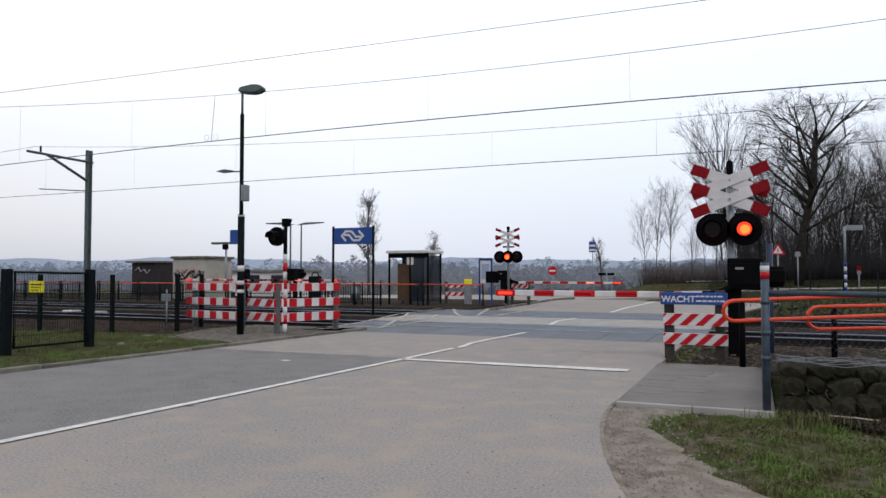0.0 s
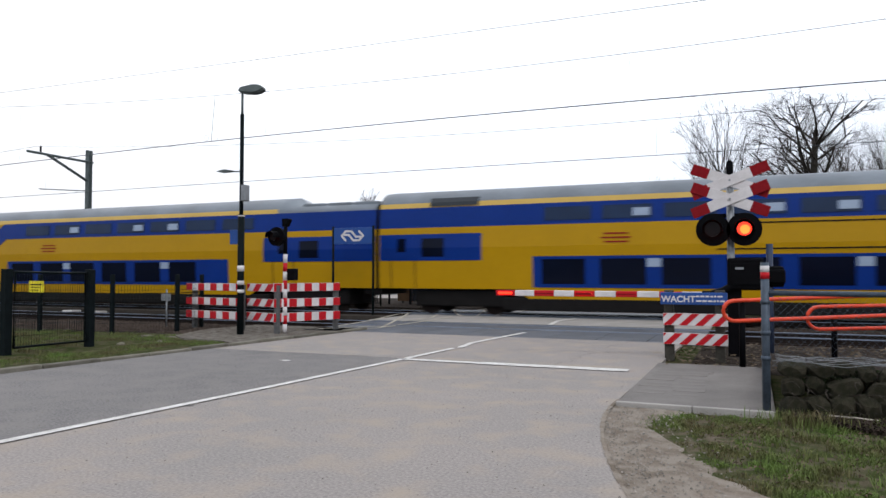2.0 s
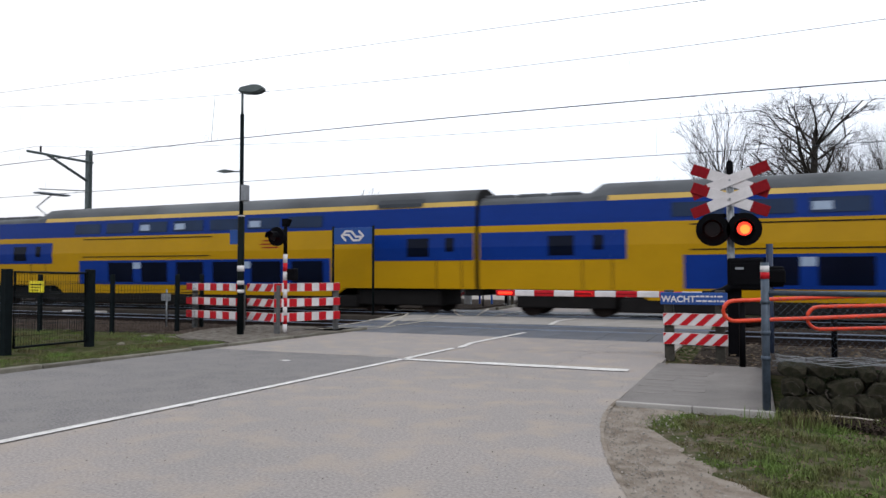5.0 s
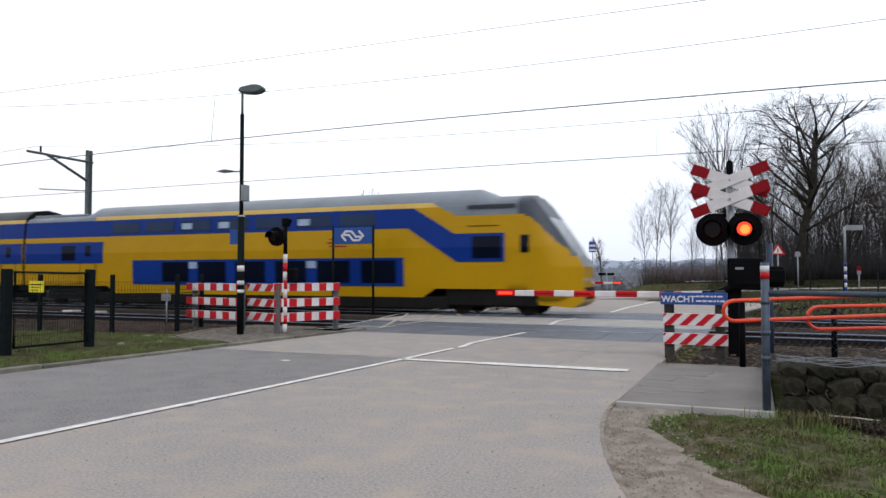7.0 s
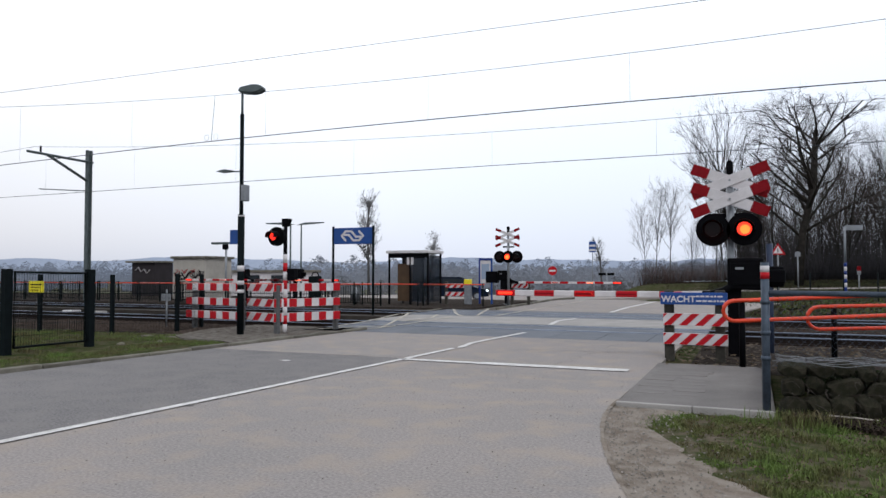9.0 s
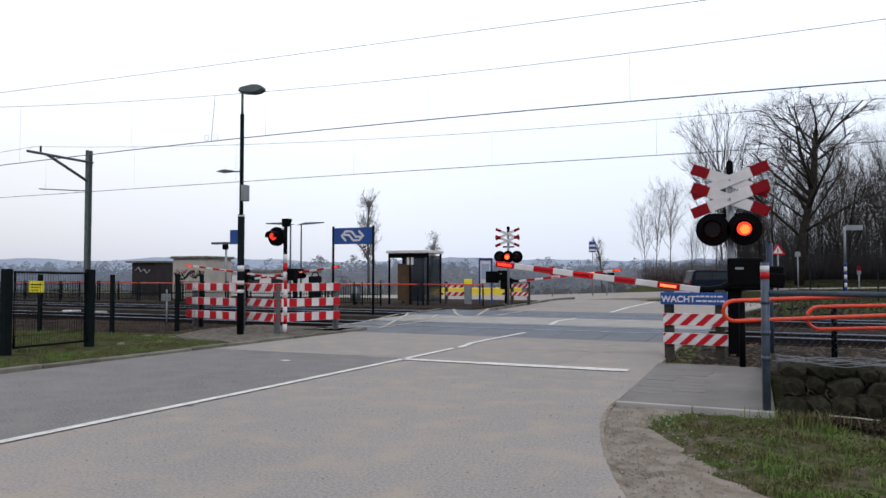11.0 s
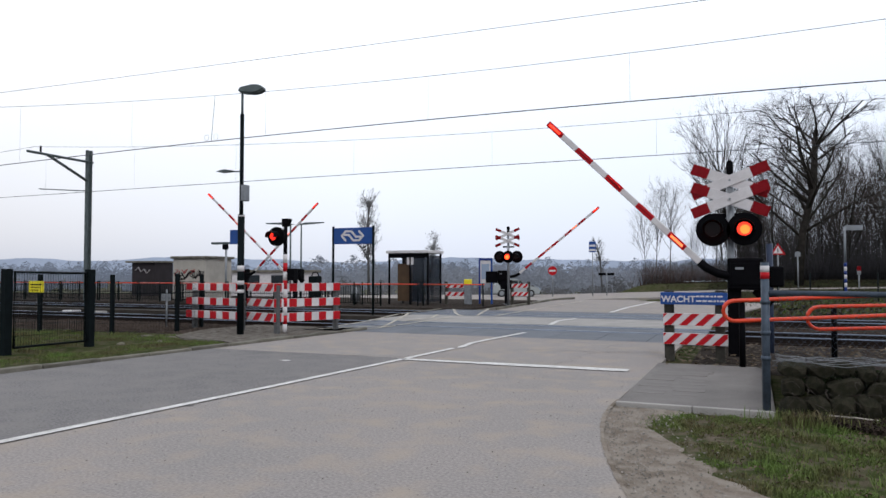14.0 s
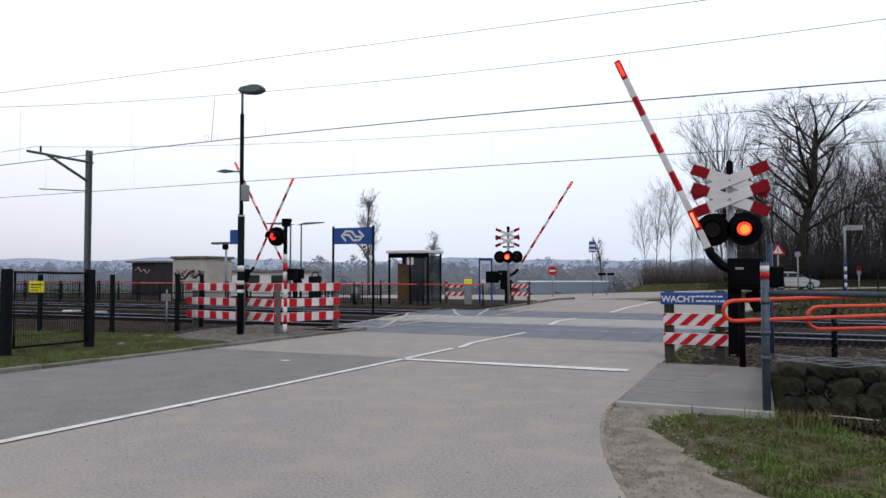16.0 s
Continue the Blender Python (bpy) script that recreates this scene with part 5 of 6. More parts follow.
def build_left_clutter():
    c = thing("cable_box", pose(-25.5, 21.0, -0.24), "low dark trackside box with a pale lid", "cable box")
    part("body", box(-0.5, 0.42, -0.2, 0.2, 0, 0.2, 0.02), BLACK, c)
    part("lid", box(-0.1, 0.45, -0.22, 0.22, 0.2, 0.27, 0.02), WHITE, c, "pale lid")
    c = thing("cable_box", pose(-24.6, 21.6, -0.24), "small pale trackside cover", "cable box")
    part("lid", box(-0.35, 0.35, -0.2, 0.2, 0, 0.22, 0.03), SLABC, c)
    pale = mat("pale_rubble", (0.15, 0.135, 0.105), 0.9, vary=0.3, scale=9)
    for x, y, w, d, turn in ((-13.57, 13.4, 0.42, 0.07, 35), (-12.6, 11.7, 0.2, 0.14, 20), (-12.85, 13.4, 0.5, 0.06, -4), (-12.2, 12.4, 0.12, 0.09, 10)):
        bm = bmesh.new()
        bmesh.ops.create_icosphere(bm, subdivisions=2, radius=0.5)
        for v in bm.verts:
            v.co = v.co * (1 + 0.3 * noise.noise(v.co * 2.5 + Vector((x * 5, 0, 0))))
            v.co = Vector((v.co.x * w, v.co.y * d, v.co.z * 0.07))
        r = tagged(part("rubble", bm, pale), "pale lump of rubble in the worn grass", "stone", "rubble")
        r.matrix_world = pose(x, y, -0.03, 0, 0, turn)
    bm = bmesh.new()
    bm.faces.new([bm.verts.new((-7.38 + 0.09 * math.cos(k) + 0.03 * math.sin(3 * k), 10.37 + 0.07 * math.sin(k), 0.006)) for k in (0, 0.9, 1.8, 2.7, 3.6, 4.5, 5.4)])
    tagged(part("paint_spot", bm, LINE), "small white paint spot on the asphalt", "road marking", kind="structure")


def build_street_lamp():
    l = thing("street_lamp", pose(-11.62, 14.44, 0), "tall dark green street lamp with stickers and a box", "street lamp")
    part("base", tube([(0, 0, -0.1), (0, 0, 2.95)], 0.085, 14), DARK_STEEL, l)
    part("mast", tube([(0, 0, 2.95), (0, 0, 5.45)], 0.05, 12), DARK_STEEL, l)
    part("tip", tube([(0, 0, 5.45), (0, 0, 6.02)], 0.03, 10), MAST, l)
    head = bmesh.new()
    outline = [(-0.06, 5.99), (0.1, 5.96), (0.35, 5.94), (0.52, 5.98), (0.6, 6.06), (0.5, 6.15), (0.3, 6.17), (0.0, 6.12), (-0.07, 6.08)]
    prism(outline, -0.13, 0.13, head)
    bmesh.ops.bevel(head, geom=head.edges[:], offset=0.03, segments=2, affect="EDGES")
    part("lantern", head, MAST, l, "grey-green lantern").matrix_local = pose(0, 0, 0, 0, 0, 12)
    for z, h in ((1.22, 0.1), (1.02, 0.08), (1.55, 0.14), (2.9, 0.03)):
        part("sticker", tube([(0, 0, z), (0, 0, z + h)], 0.089 if z < 2.95 else 0.055, 14), WHITE, l)
    part("arm", tube([(0, 0, 4.02), (-0.3, 0, 4.04), (-0.55, 0, 4.06)], 0.018, 8), MAST, l)
    small = prism([(-0.75, 4.06), (-0.6, 4.02), (-0.32, 4.03), (-0.25, 4.06), (-0.5, 4.1)], -0.07, 0.07)
    part("small_lantern", small, MAST, l)
    part("junction_box", box(0.04, 0.18, -0.09, 0.09, 3.28, 3.68, 0.015), GALV, l, "grey junction box")
    part("blue_plate", box(-0.34, -0.09, -0.01, 0.02, 2.22, 2.58, 0.008), BLUE_SIGN, l, "small blue plate")


def build_catenary():
    m = thing("catenary_mast", pose(-33.6, 28.8, -0.2), "grey-green steel mast carrying the overhead wires", "catenary mast")
    bm = bmesh.new()
    for y in (-0.12, 0.12):
        box(-0.12, 0.12, y - 0.012, y + 0.012, 0, 8.5, 0, bm)
    box(-0.01, 0.01, -0.11, 0.11, 0, 8.5, 0, bm)
    part("column", bm, MAST, m, "steel H column")
    part("arm", tube([(0, 0.25, 7.85), (0, -3.7, 7.9)], 0.07, 8), MAST, m)
    for x in (-0.08, 0.08):
        part("brace", tube([(x, -0.1, 6.8), (x, -2.5, 7.85)], 0.04, 6), MAST, m)
    part("insulator", tube([(0, -2.95, 7.95), (0, -2.95, 8.28)], 0.05, 8), BLACK, m)
    part("steady_arm", tube([(0, -0.1, 6.25), (0, -3.0, 6.05)], 0.03, 6), MAST, m)
    nt, ft = 19.85, FAR_TRACK

    def parab(x, a, b, c):
        return a + b * (x + 5) + c * (x + 5) ** 2

    def line(y, a, b, c, x0=-62, x1=16):
        return [(x, y, parab(x, a, b, c)) for x in span(x0, x1, 2.0)]
    for y, contact, messenger, feeder, x0 in ((nt, (6.16, -0.003, -0.0006), (7.47, 0.0, 0.00155), True, -41), (ft, (5.575, 0, -0.00008), (6.82, -0.003, 0.00135), False, -34)):
        o = thing("overhead_line", pose(0, 0, 0), "dark overhead wires with thin droppers above the track", "overhead line", "overhead lines")
        part("contact_wire", tube(line(y, *contact, x0, 20), 0.016 if feeder else 0.013, 5), WIRE, o)
        part("messenger_wire", tube(line(y, *messenger, x0, 20), 0.0085, 5), WIRE, o)
        if feeder:
            part("feeder_wire", tube(line(y - 0.6, 8.45, -0.008, 0.0001, x0, 20), 0.009, 5), WIRE, o)
        else:
            part("messenger_wire", tube([(x, y, 8.02 - 0.045 * (-34 - x)) for x in (-34, -50, -70)], 0.01, 5), WIRE, o)
            part("contact_wire", tube([(x, y, 5.51) for x in (-34, -50, -70)], 0.012, 5), WIRE, o)
        for x in span(-33, 9, 6):
            part("dropper", tube([(x, y, parab(x, *contact)), (x, y, parab(x, *messenger))], 0.003, 4), WIRE, o)
        for x in ((x0, 20) if feeder else (20,)):
            my = y - 3.2 if feeder else y + 3.0
            part("mast", box(x - 0.11, x + 0.11, my - 0.11, my + 0.11, -0.3, 9.6), MAST, o, "steel mast")
            part("arm", tube([(x, my, 8.7), (x, y, 8.9)], 0.06, 6), MAST, o)
            part("hanger", tube([(x, y, parab(x, *contact)), (x, y, 8.9)], 0.03, 6), MAST, o)
        if feeder:
            top, low = parab(-17.3, *messenger), parab(-17.3, *contact)
            part("link", tube([(-17.15, y, top), (-17.3, y, low)], 0.008, 5), WIRE, o, "vertical wire link")
            for s in (-1, 1):
                c = curve_points((-17.3 + s * 0.2, low + 0.14), 0.1, 0, 345, 14, lambda p, q: (p, y, q))
                part("ring", tube(c, 0.006, 5, closed=True), GALV, o)


build_fences()
build_left_clutter()
build_street_lamp()
build_catenary()


# ---------------------------------------------------------------- platform and far side
def arrow_logo(parent, y, x0, x1, z0, z1):
    """Two interlocked pale arrows, as plain strokes."""
    w, h = x1 - x0, z1 - z0
    def stroke(pts, lift):
        bm = bmesh.new()
        ps = [(x0 + w * a, z0 + h * b) for a, b in pts]
        for i, ((ax, az), (bx, bz)) in enumerate(zip(ps, ps[1:])):
            d = Vector((bx - ax, bz - az)).normalized()
            n = Vector((-d.y, d.x)) * h * 0.085
            e = d * h * 0.06
            prism([(ax + n.x - e.x, az + n.y - e.y), (bx + n.x + e.x, bz + n.y + e.y), (bx - n.x + e.x, bz - n.y + e.y), (ax - n.x - e.x, az - n.y - e.y)], y - lift - 0.0015 * i, y + 0.008, bm)
        part("stroke", bm, WHITE, parent)
    for turn in (0, 1):
        for pts in ([(0.02, 0.5), (0.2, 0.88), (0.45, 0.88), (0.66, 0.42), (0.84, 0.42)], [(0.02, 0.5), (0.2, 0.14)]):
            stroke([(1 - a, 1 - b) if turn else (a, b) for a, b in pts], 0.0008 * turn + 0.0004 * len(pts))


def build_platform():
    strip("platform", lambda y: -70, lambda y: -11.6, span(22.4, 23.3, 0.3), 0.0, SLEEPER, "narrow concrete platform strip between the tracks", "platform", 0.3)
    strip("platform", lambda y: -80, lambda y: -11.0, span(28.3, 39, 1.0), 0.03, BALLAST, "dark gravelly platform beyond the far track", "platform", 0.3)
    s = thing("station_sign", pose(0, 23.0, 0), "blue station sign with a white arrow emblem on two posts", "sign")
    for x in (-14.28, -12.6):
        part("post", tube([(x, 0, -0.05), (x, 0, 3.24)], 0.045, 10), DARK_STEEL, s, "dark post")
    board = part("board", box(-14.24, -12.64, -0.03, 0.03, 2.58, 3.18, 0.01), BLUE_SIGN, s, "blue board")
    arrow_logo(board, -0.04, -13.92, -12.98, 2.66, 3.1)
    # platform fence with a red handrail
    x = -48.0
    while x < -16.5:
        f = thing("platform_fence", pose(x, 29.3, 0.03), "dark railing with a red handrail along the platform", "railing", "platform railings")
        part("handrail", tube([(0, 0, 0.98), (2.9, 0, 0.98)], 0.028, 8), ORANGE_RED, f, "orange-red handrail")
        part("rail", tube([(0, 0, 0.12), (2.9, 0, 0.12)], 0.018, 6), DARK_STEEL, f)
        part("rail", tube([(0, 0, 0.5), (2.9, 0, 0.5)], 0.018, 6), DARK_STEEL, f)
        bars = bmesh.new()
        for k in span(0.1, 2.8, 0.13):
            tube([(k, 0, 0.12), (k, 0, 0.94)], 0.017, 4, bars)
        tagged(part("grille", bars, DARK_STEEL, f), kind="stuff")
        for k in (0.03, 1.45, 2.85):
            part("post", tube([(k, 0, -0.03), (k, 0, 1.08)], 0.035, 8), DARK_STEEL, f)
        x += 2.95
    for x in (-17.2, -14.0):
        f = thing("platform_fence", pose(x, 30.3, 0.03), "orange-red handrail on dark posts beside the shelter", "railing", "platform railings")
        part("handrail", tube([(0, 0, 0.98), (3.0, 0, 0.98)], 0.028, 8), ORANGE_RED, f)
        for k in (0.02, 2.95):
            part("post", tube([(k, 0, -0.03), (k, 0, 1.05)], 0.035, 8), DARK_STEEL, f)
    # shelter
    h = thing("shelter", pose(-16.2, 31.2, 0.03), "dark glazed waiting shelter with a flat pale roof", "shelter")
    W, D, H = 2.05, 1.5, 2.45
    for x in (0, W * 0.55, W):
        for y in (0, D):
            part("post", box(x - 0.04, x + 0.04, y - 0.04, y + 0.04, 0, H, 0.006), BLACK, h)
    part("roof", box(-0.12, W + 0.12, -0.15, D + 0.12, H, H + 0.14, 0.02), WHITE, h, "flat pale roof")
    part("beam", box(0, W, -0.03, 0.03, H - 0.22, H - 0.02, 0.005), BLACK, h)
    part("back_panel", box(0.05, W * 0.55, D - 0.03, D - 0.01, 0.1, H - 0.1), DARK_WALL, h)
    part("wood_panel", box(0.3, W * 0.53, 0.28, 0.34, 0.15, 1.95, 0.01), BROWN, h, "brown inner panel")
    part("pane", box(W * 0.57, W - 0.05, -0.012, 0.012, 0.12, H - 0.24), PANE, h, "tinted glass pane")
    part("pane", box(W - 0.012, W + 0.012, 0.06, D - 0.06, 0.12, H - 0.1), PANE, h)
    part("pane", box(W * 0.57, W - 0.05, D - 0.03, D - 0.01, 0.12, H - 0.1), PANE, h)
    part("notice", box(0.95, 1.3, -0.03, -0.015, 1.9, 2.25), WHITE, h, "pale notice")
    # rendered cabinet with scrawl, and the darker hut
    k = thing("equipment_hut", pose(-31.5, 33.0, 0.03), "pale rendered equipment hut with scrawled graffiti", "hut")
    wall = part("wall", box(0, 2.4, 0, 2.3, 0, 2.36, 0.02), RENDERED, k)
    part("roof", box(-0.12, 2.52, -0.12, 2.42, 2.36, 2.5, 0.02), KERB, k, "flat concrete roof slab")
    for c, material in ((0, DARK_WALL), (1, RED)):
        random.seed(5 + c)
        bm = bmesh.new()
        for s in range(9 if c == 0 else 3):
            x0 = 0.15 + s * 0.24 if c == 0 else 0.2 + s * 0.6
            pts = []
            for j in range(7):
                pts.append((x0 + 0.32 * math.sin(j * 1.7 + s) * 0.6 + j * 0.03, -0.012, 1.05 + 0.5 * random.random() + 0.02 * s + (0.25 if c else 0)))
            pts = [(min(2.35, max(0.05, a)), b, z) for a, b, z in pts]
            tube(pts, 0.028 if c == 0 else 0.02, 4, bm)
        part("graffiti", bm, material, wall, "painted scrawl")
    random.seed(11)
    k = thing("dark_hut", pose(-37.9, 36.0, 0.03), "dark equipment hut with a flat overhanging roof", "hut")
    wall = part("wall", box(0, 2.0, 0, 1.6, 0, 2.2, 0.02), DARK_WALL, k)
    part("roof", box(-0.4, 2.1, -0.2, 1.75, 2.2, 2.32, 0.02), KERB, k)
    part("graffiti", tube([(0.3, -0.02, 1.7), (0.6, -0.02, 1.9), (0.8, -0.02, 1.6), (1.1, -0.02, 1.8), (1.3, -0.02, 1.5), (1.6, -0.02, 1.75)], 0.03, 4), WHITE, wall)
    # long pale building behind
    k = thing("low_building", pose(-40.5, 46, -0.3), "long low pale building behind the platform", "building")
    part("wall", box(0, 8, 0, 4, 0, 1.9), WHITE, k, "white wall")
    part("roof", box(-0.2, 8.2, -0.2, 4.2, 1.9, 2.1, 0.02), KERB, k)
    for j in range(3):
        part("window", box(1 + j * 2.7, 2.6 + j * 2.7, -0.03, 0.02, 1.0, 1.7), CAR_GLASS, k)
    # platform lamps, camera post, bins
    for x, y, hh, d in ((-21.1, 30.0, 3.95, -1), (-23.2, 34.0, 4.25, 1)):
        l = thing("platform_lamp", pose(x, y, 0.03), "slim grey platform lamp post with a flat arm", "street lamp", "platform lamps")
        part("pole", tube([(0, 0, 0), (0, 0, hh)], 0.055, 10, r_end=0.04), MAST, l)
        part("lantern", prism([(-0.25 * d, hh - 0.05), (0.25 * d, hh - 0.04), (1.4 * d, hh + 0.02), (1.45 * d, hh + 0.07), (0.3 * d, hh + 0.08)], -0.09, 0.09), MAST, l)
    l = thing("camera_post", pose(-27.6, 33.0, 0.03), "thin grey post with a small camera", "camera")
    part("pole", tube([(0, 0, 0), (0, 0, 3.15)], 0.06, 8), GALV, l)
    part("housing", box(-1.0, 0.2, -0.1, 0.1, 3.15, 3.28, 0.02), MAST, l)
    part("dome", box(-0.2, 0.1, -0.12, 0.12, 2.85, 3.14, 0.05), BLACK, l)
    b = thing("waste_bin", pose(-20.3, 31.0, 0.03), "dark waste bin with a hooped lid", "bin")
    part("body", box(-0.25, 0.25, -0.25, 0.25, 0, 1.35, 0.05), DARK_STEEL, b)
    part("hoop", tube(curve_points((0, 1.35), 0.2, 0, 180, 8, lambda a, z: (a, 0, z)), 0.03, 6), BLACK, b)
    b = thing("waste_bin", pose(-17.6, 30.4, 0.03), "round galvanised waste bin with a lid", "bin")
    part("body", tube([(0, 0, 0.15), (0, 0, 0.95)], 0.24, 16), GALV, b)
    part("lid", box(-0.35, 0.35, -0.28, 0.28, 0.95, 1.02, 0.02), GALV, b)
    part("stand", tube([(0, 0, 0), (0, 0, 0.2)], 0.06, 8), DARK_STEEL, b)
    # information board
    b = thing("information_board", pose(-12.35, 33.4, 0.03), "blue framed information board with a white panel", "information board")
    for x in (0.0, 0.62):
        part("post", box(x - 0.04, x + 0.04, -0.04, 0.04, 0, 2.2, 0.008), NAVY if x < 0.1 else BLUE_SIGN, b)
    part("panel", box(0.04, 0.58, -0.02, 0.02, 1.0, 2.12, 0.006), WHITE, b)
    part("header", box(-0.04, 0.66, -0.035, 0.035, 2.12, 2.24, 0.006), NAVY, b)
    part("poster", box(0.1, 0.5, -0.03, -0.02, 1.2, 1.95), T_LIGHT, b)
    b = thing("validator_post", pose(-12.58, 32.4, 0.03), "grey post with a yellow top", "ticket post")
    part("body", box(-0.16, 0.16, -0.12, 0.12, 0, 0.95, 0.03), GALV, b)
    part("head", box(-0.17, 0.17, -0.13, 0.13, 0.95, 1.2, 0.03), YELLOW_SIGN, b)
    # striped boards beyond the tracks
    for (a, c, p) in (((-13.75, 32.4), (-12.75, 32.5), 2), ((-10.75, 33.5), (-9.95, 33.6), 2)):
        b = thing("striped_barrier", pose(0, 0, 0), "red and white striped boards on two posts across the tracks", "road barrier", "striped barriers")
        for q in (a, c):
            part("post", box(q[0] - 0.07, q[0] + 0.07, q[1] + 0.03, q[1] + 0.15, -0.1, 1.12, 0.01), WOOD, b)
        for z in (0.42, 0.82):
            striped(a, c, z, z + 0.2, 0.03, 6, 0, 0.9, b)
    # signs beyond
    def sign_post(name, x, y, z0, hh, label):
        t = thing(name, pose(x, y, z0), label, "sign")
        part("pole", tube([(0, 0, 0), (0, 0, hh)], 0.04, 8), GALV, t)
        return t
    t = sign_post("no_entry_sign", -14.75, 56.7, -0.4, 2.45, "round red no entry sign on a grey pole")
    part("plate", disc(0, 2.15, 0.36, -0.07, -0.045, 24), RED, t)
    part("bar", box(-0.26, 0.26, -0.08, -0.07, 2.08, 2.22), WHITE, t)
    t = sign_post("bus_stop_sign", -11.6, 57.0, -0.4, 4.4, "blue and white bus stop sign on a tall post")
    part("plate", box(-0.28, 0.28, -0.07, -0.045, 3.6, 4.45, 0.01), BLUE_SIGN, t)
    part("panel", box(-0.24, 0.24, -0.085, -0.07, 4.05, 4.2), WHITE, t)
    part("panel", box(-0.24, 0.24, -0.085, -0.07, 3.7, 3.85), WHITE, t)
    t = sign_post("direction_sign", -10.6, 57.5, -0.4, 2.1, "dark direction sign on a grey post")
    for a, c in ((-0.65, -0.05), (0.05, 0.6)):
        part("plate", box(a, c, -0.07, -0.045, 1.78, 1.98, 0.01), BLACK, t)
    t = sign_post("warning_triangle", 1.51, 51.86, 0.0, 3.4, "red bordered warning triangle on a grey pole")
    part("border", prism([(-0.45, 2.75), (0.45, 2.75), (0, 3.5)], -0.07, -0.045), RED, t)
    part("face", prism([(-0.29, 2.83), (0.29, 2.83), (0, 3.32)], -0.08, -0.07), WHITE, t)
    part("symbol", box(-0.03, 0.03, -0.085, -0.08, 2.9, 3.15), BLACK, t)
    t = thing("fingerpost", pose(5.06, 49.03, 0.0), "white fingerpost with blue bands", "sign")
    for k in range(9):
        part("band", tube([(0, 0, k * 0.24), (0, 0, (k + 1) * 0.24)], 0.08, 10), NAVY if (k % 2 == 0 or k < 3) else WHITE, t)
    part("pole", tube([(0, 0, 2.16), (0, 0, 4.3)], 0.06, 10), GALV, t)
    part("finger", box(0.0, 0.95, -0.04, 0.04, 4.1, 4.38, 0.01), GALV, t)
    t = sign_post("small_sign", 2.75, 53.48, 0.0, 3.0, "small white plate on a thin pole")
    part("plate", box(-0.16, 0.16, -0.06, -0.04, 2.65, 2.95), GALV, t)
    t = sign_post("marker_post", 6.47, 55.08, 0.0, 2.0, "small red and white marker post")
    part("head", box(-0.12, 0.12, -0.08, -0.05, 1.45, 2.0, 0.01), GALV, t)
    part("red_top", box(-0.12, 0.12, -0.09, -0.08, 1.7, 2.0), DARK_RED, t)
    # wire fence before the woods
    for k in range(12):
        x = 1.2 + k * 1.6
        f = thing("wire_fence", pose(x, 43.0 + 0.25 * k, 0.05), "thin dark wire fence before the woods", "fence", "wire fences")
        part("post", tube([(0, 0, -0.3), (0, 0, 1.5)], 0.035, 6), DARK_STEEL, f)
        for z in (0.5, 1.0, 1.45):
            part("wire", tube([(0, 0, z), (1.6, 0.25, z)], 0.008, 4), DARK_STEEL, f)


build_platform()


# ---------------------------------------------------------------- trees and distance
def grow(wood, twigs, p, d, length, r, level, top, spread, rise, first=(9, 12), side=1.0):
    """One limb with its side limbs; thin ones go into the crown."""
    n = 4 if level > 1 else 3
    pts, ds = [p], [d]
    for k in range(n):
        d = (d + Vector((random.uniform(-1, 1), random.uniform(-1, 1), random.uniform(-0.6, 1) * rise)) * 0.16).normalized()
        pts.append(pts[-1] + d * length / n)
        ds.append(d)
    thin = r < 0.035
    tube(pts, r, 3 if thin else (5 if level > 2 else 7), twigs if thin else wood, r_end=r * (0.35 if level else 0.5))
    if level >= top:
        return
    kids = random.randint(5, 7) if level else random.randint(*first)
    for k in range(kids):
        f = random.uniform(0.3 if level else 0.28, 1.0)
        i = min(n - 1, int(f * n))
        q = pts[i].lerp(pts[i + 1], f * n - i)
        a = random.uniform(0, math.tau)
        e = ds[i]
        s = e.cross(Vector((0.3, 0.2, 1)))
        s = s.normalized() if s.length > 0.01 else Vector((1, 0, 0))
        t = e.cross(s)
        ang = radians(random.uniform(*spread))
        kd = (e * math.cos(ang) + (s * math.cos(a) + t * math.sin(a)) * math.sin(ang)).normalized()
        kd = (kd + Vector((0, 0, 0.18 * rise))).normalized()
        grow(wood, twigs, q, kd, length * side * random.uniform(0.45, 0.72) * (1.15 - 0.5 * f), max(0.007, r * random.uniform(0.3, 0.48) * (1.1 - 0.3 * f)), level + 1, top, spread, rise)


def build_tree(name, m, h, r, top, spread, rise, label, group, clumps=0, trunk=0.72, first=(9, 12), side=1.0, bark=None, twig=None):
    t = thing(name, m, label, "tree", group)
    wood, twigs = bmesh.new(), bmesh.new()
    grow(wood, twigs, Vector((0, 0, -0.3)), Vector((0.03, 0, 1)).normalized(), h * trunk, r, 0, top, spread, rise, first, side)
    part("trunk", wood, bark or BARK, t)
    if clumps:
        for k in range(clumps):
            c = Vector((random.gauss(0, 0.5), random.gauss(0, 0.5), random.uniform(h * 0.25, h * 0.97)))
            for j in range(60):
                q = c + Vector((random.gauss(0, 0.3), random.gauss(0, 0.3), random.gauss(0, 0.28)))
                s = 0.09
                twigs.faces.new([twigs.verts.new(q + Vector((random.uniform(-s, s), random.uniform(-s, s), random.uniform(-s, s)))) for _ in range(3)])
    part("crown", twigs, twig or TWIG, t, "bare winter twigs")
    return t


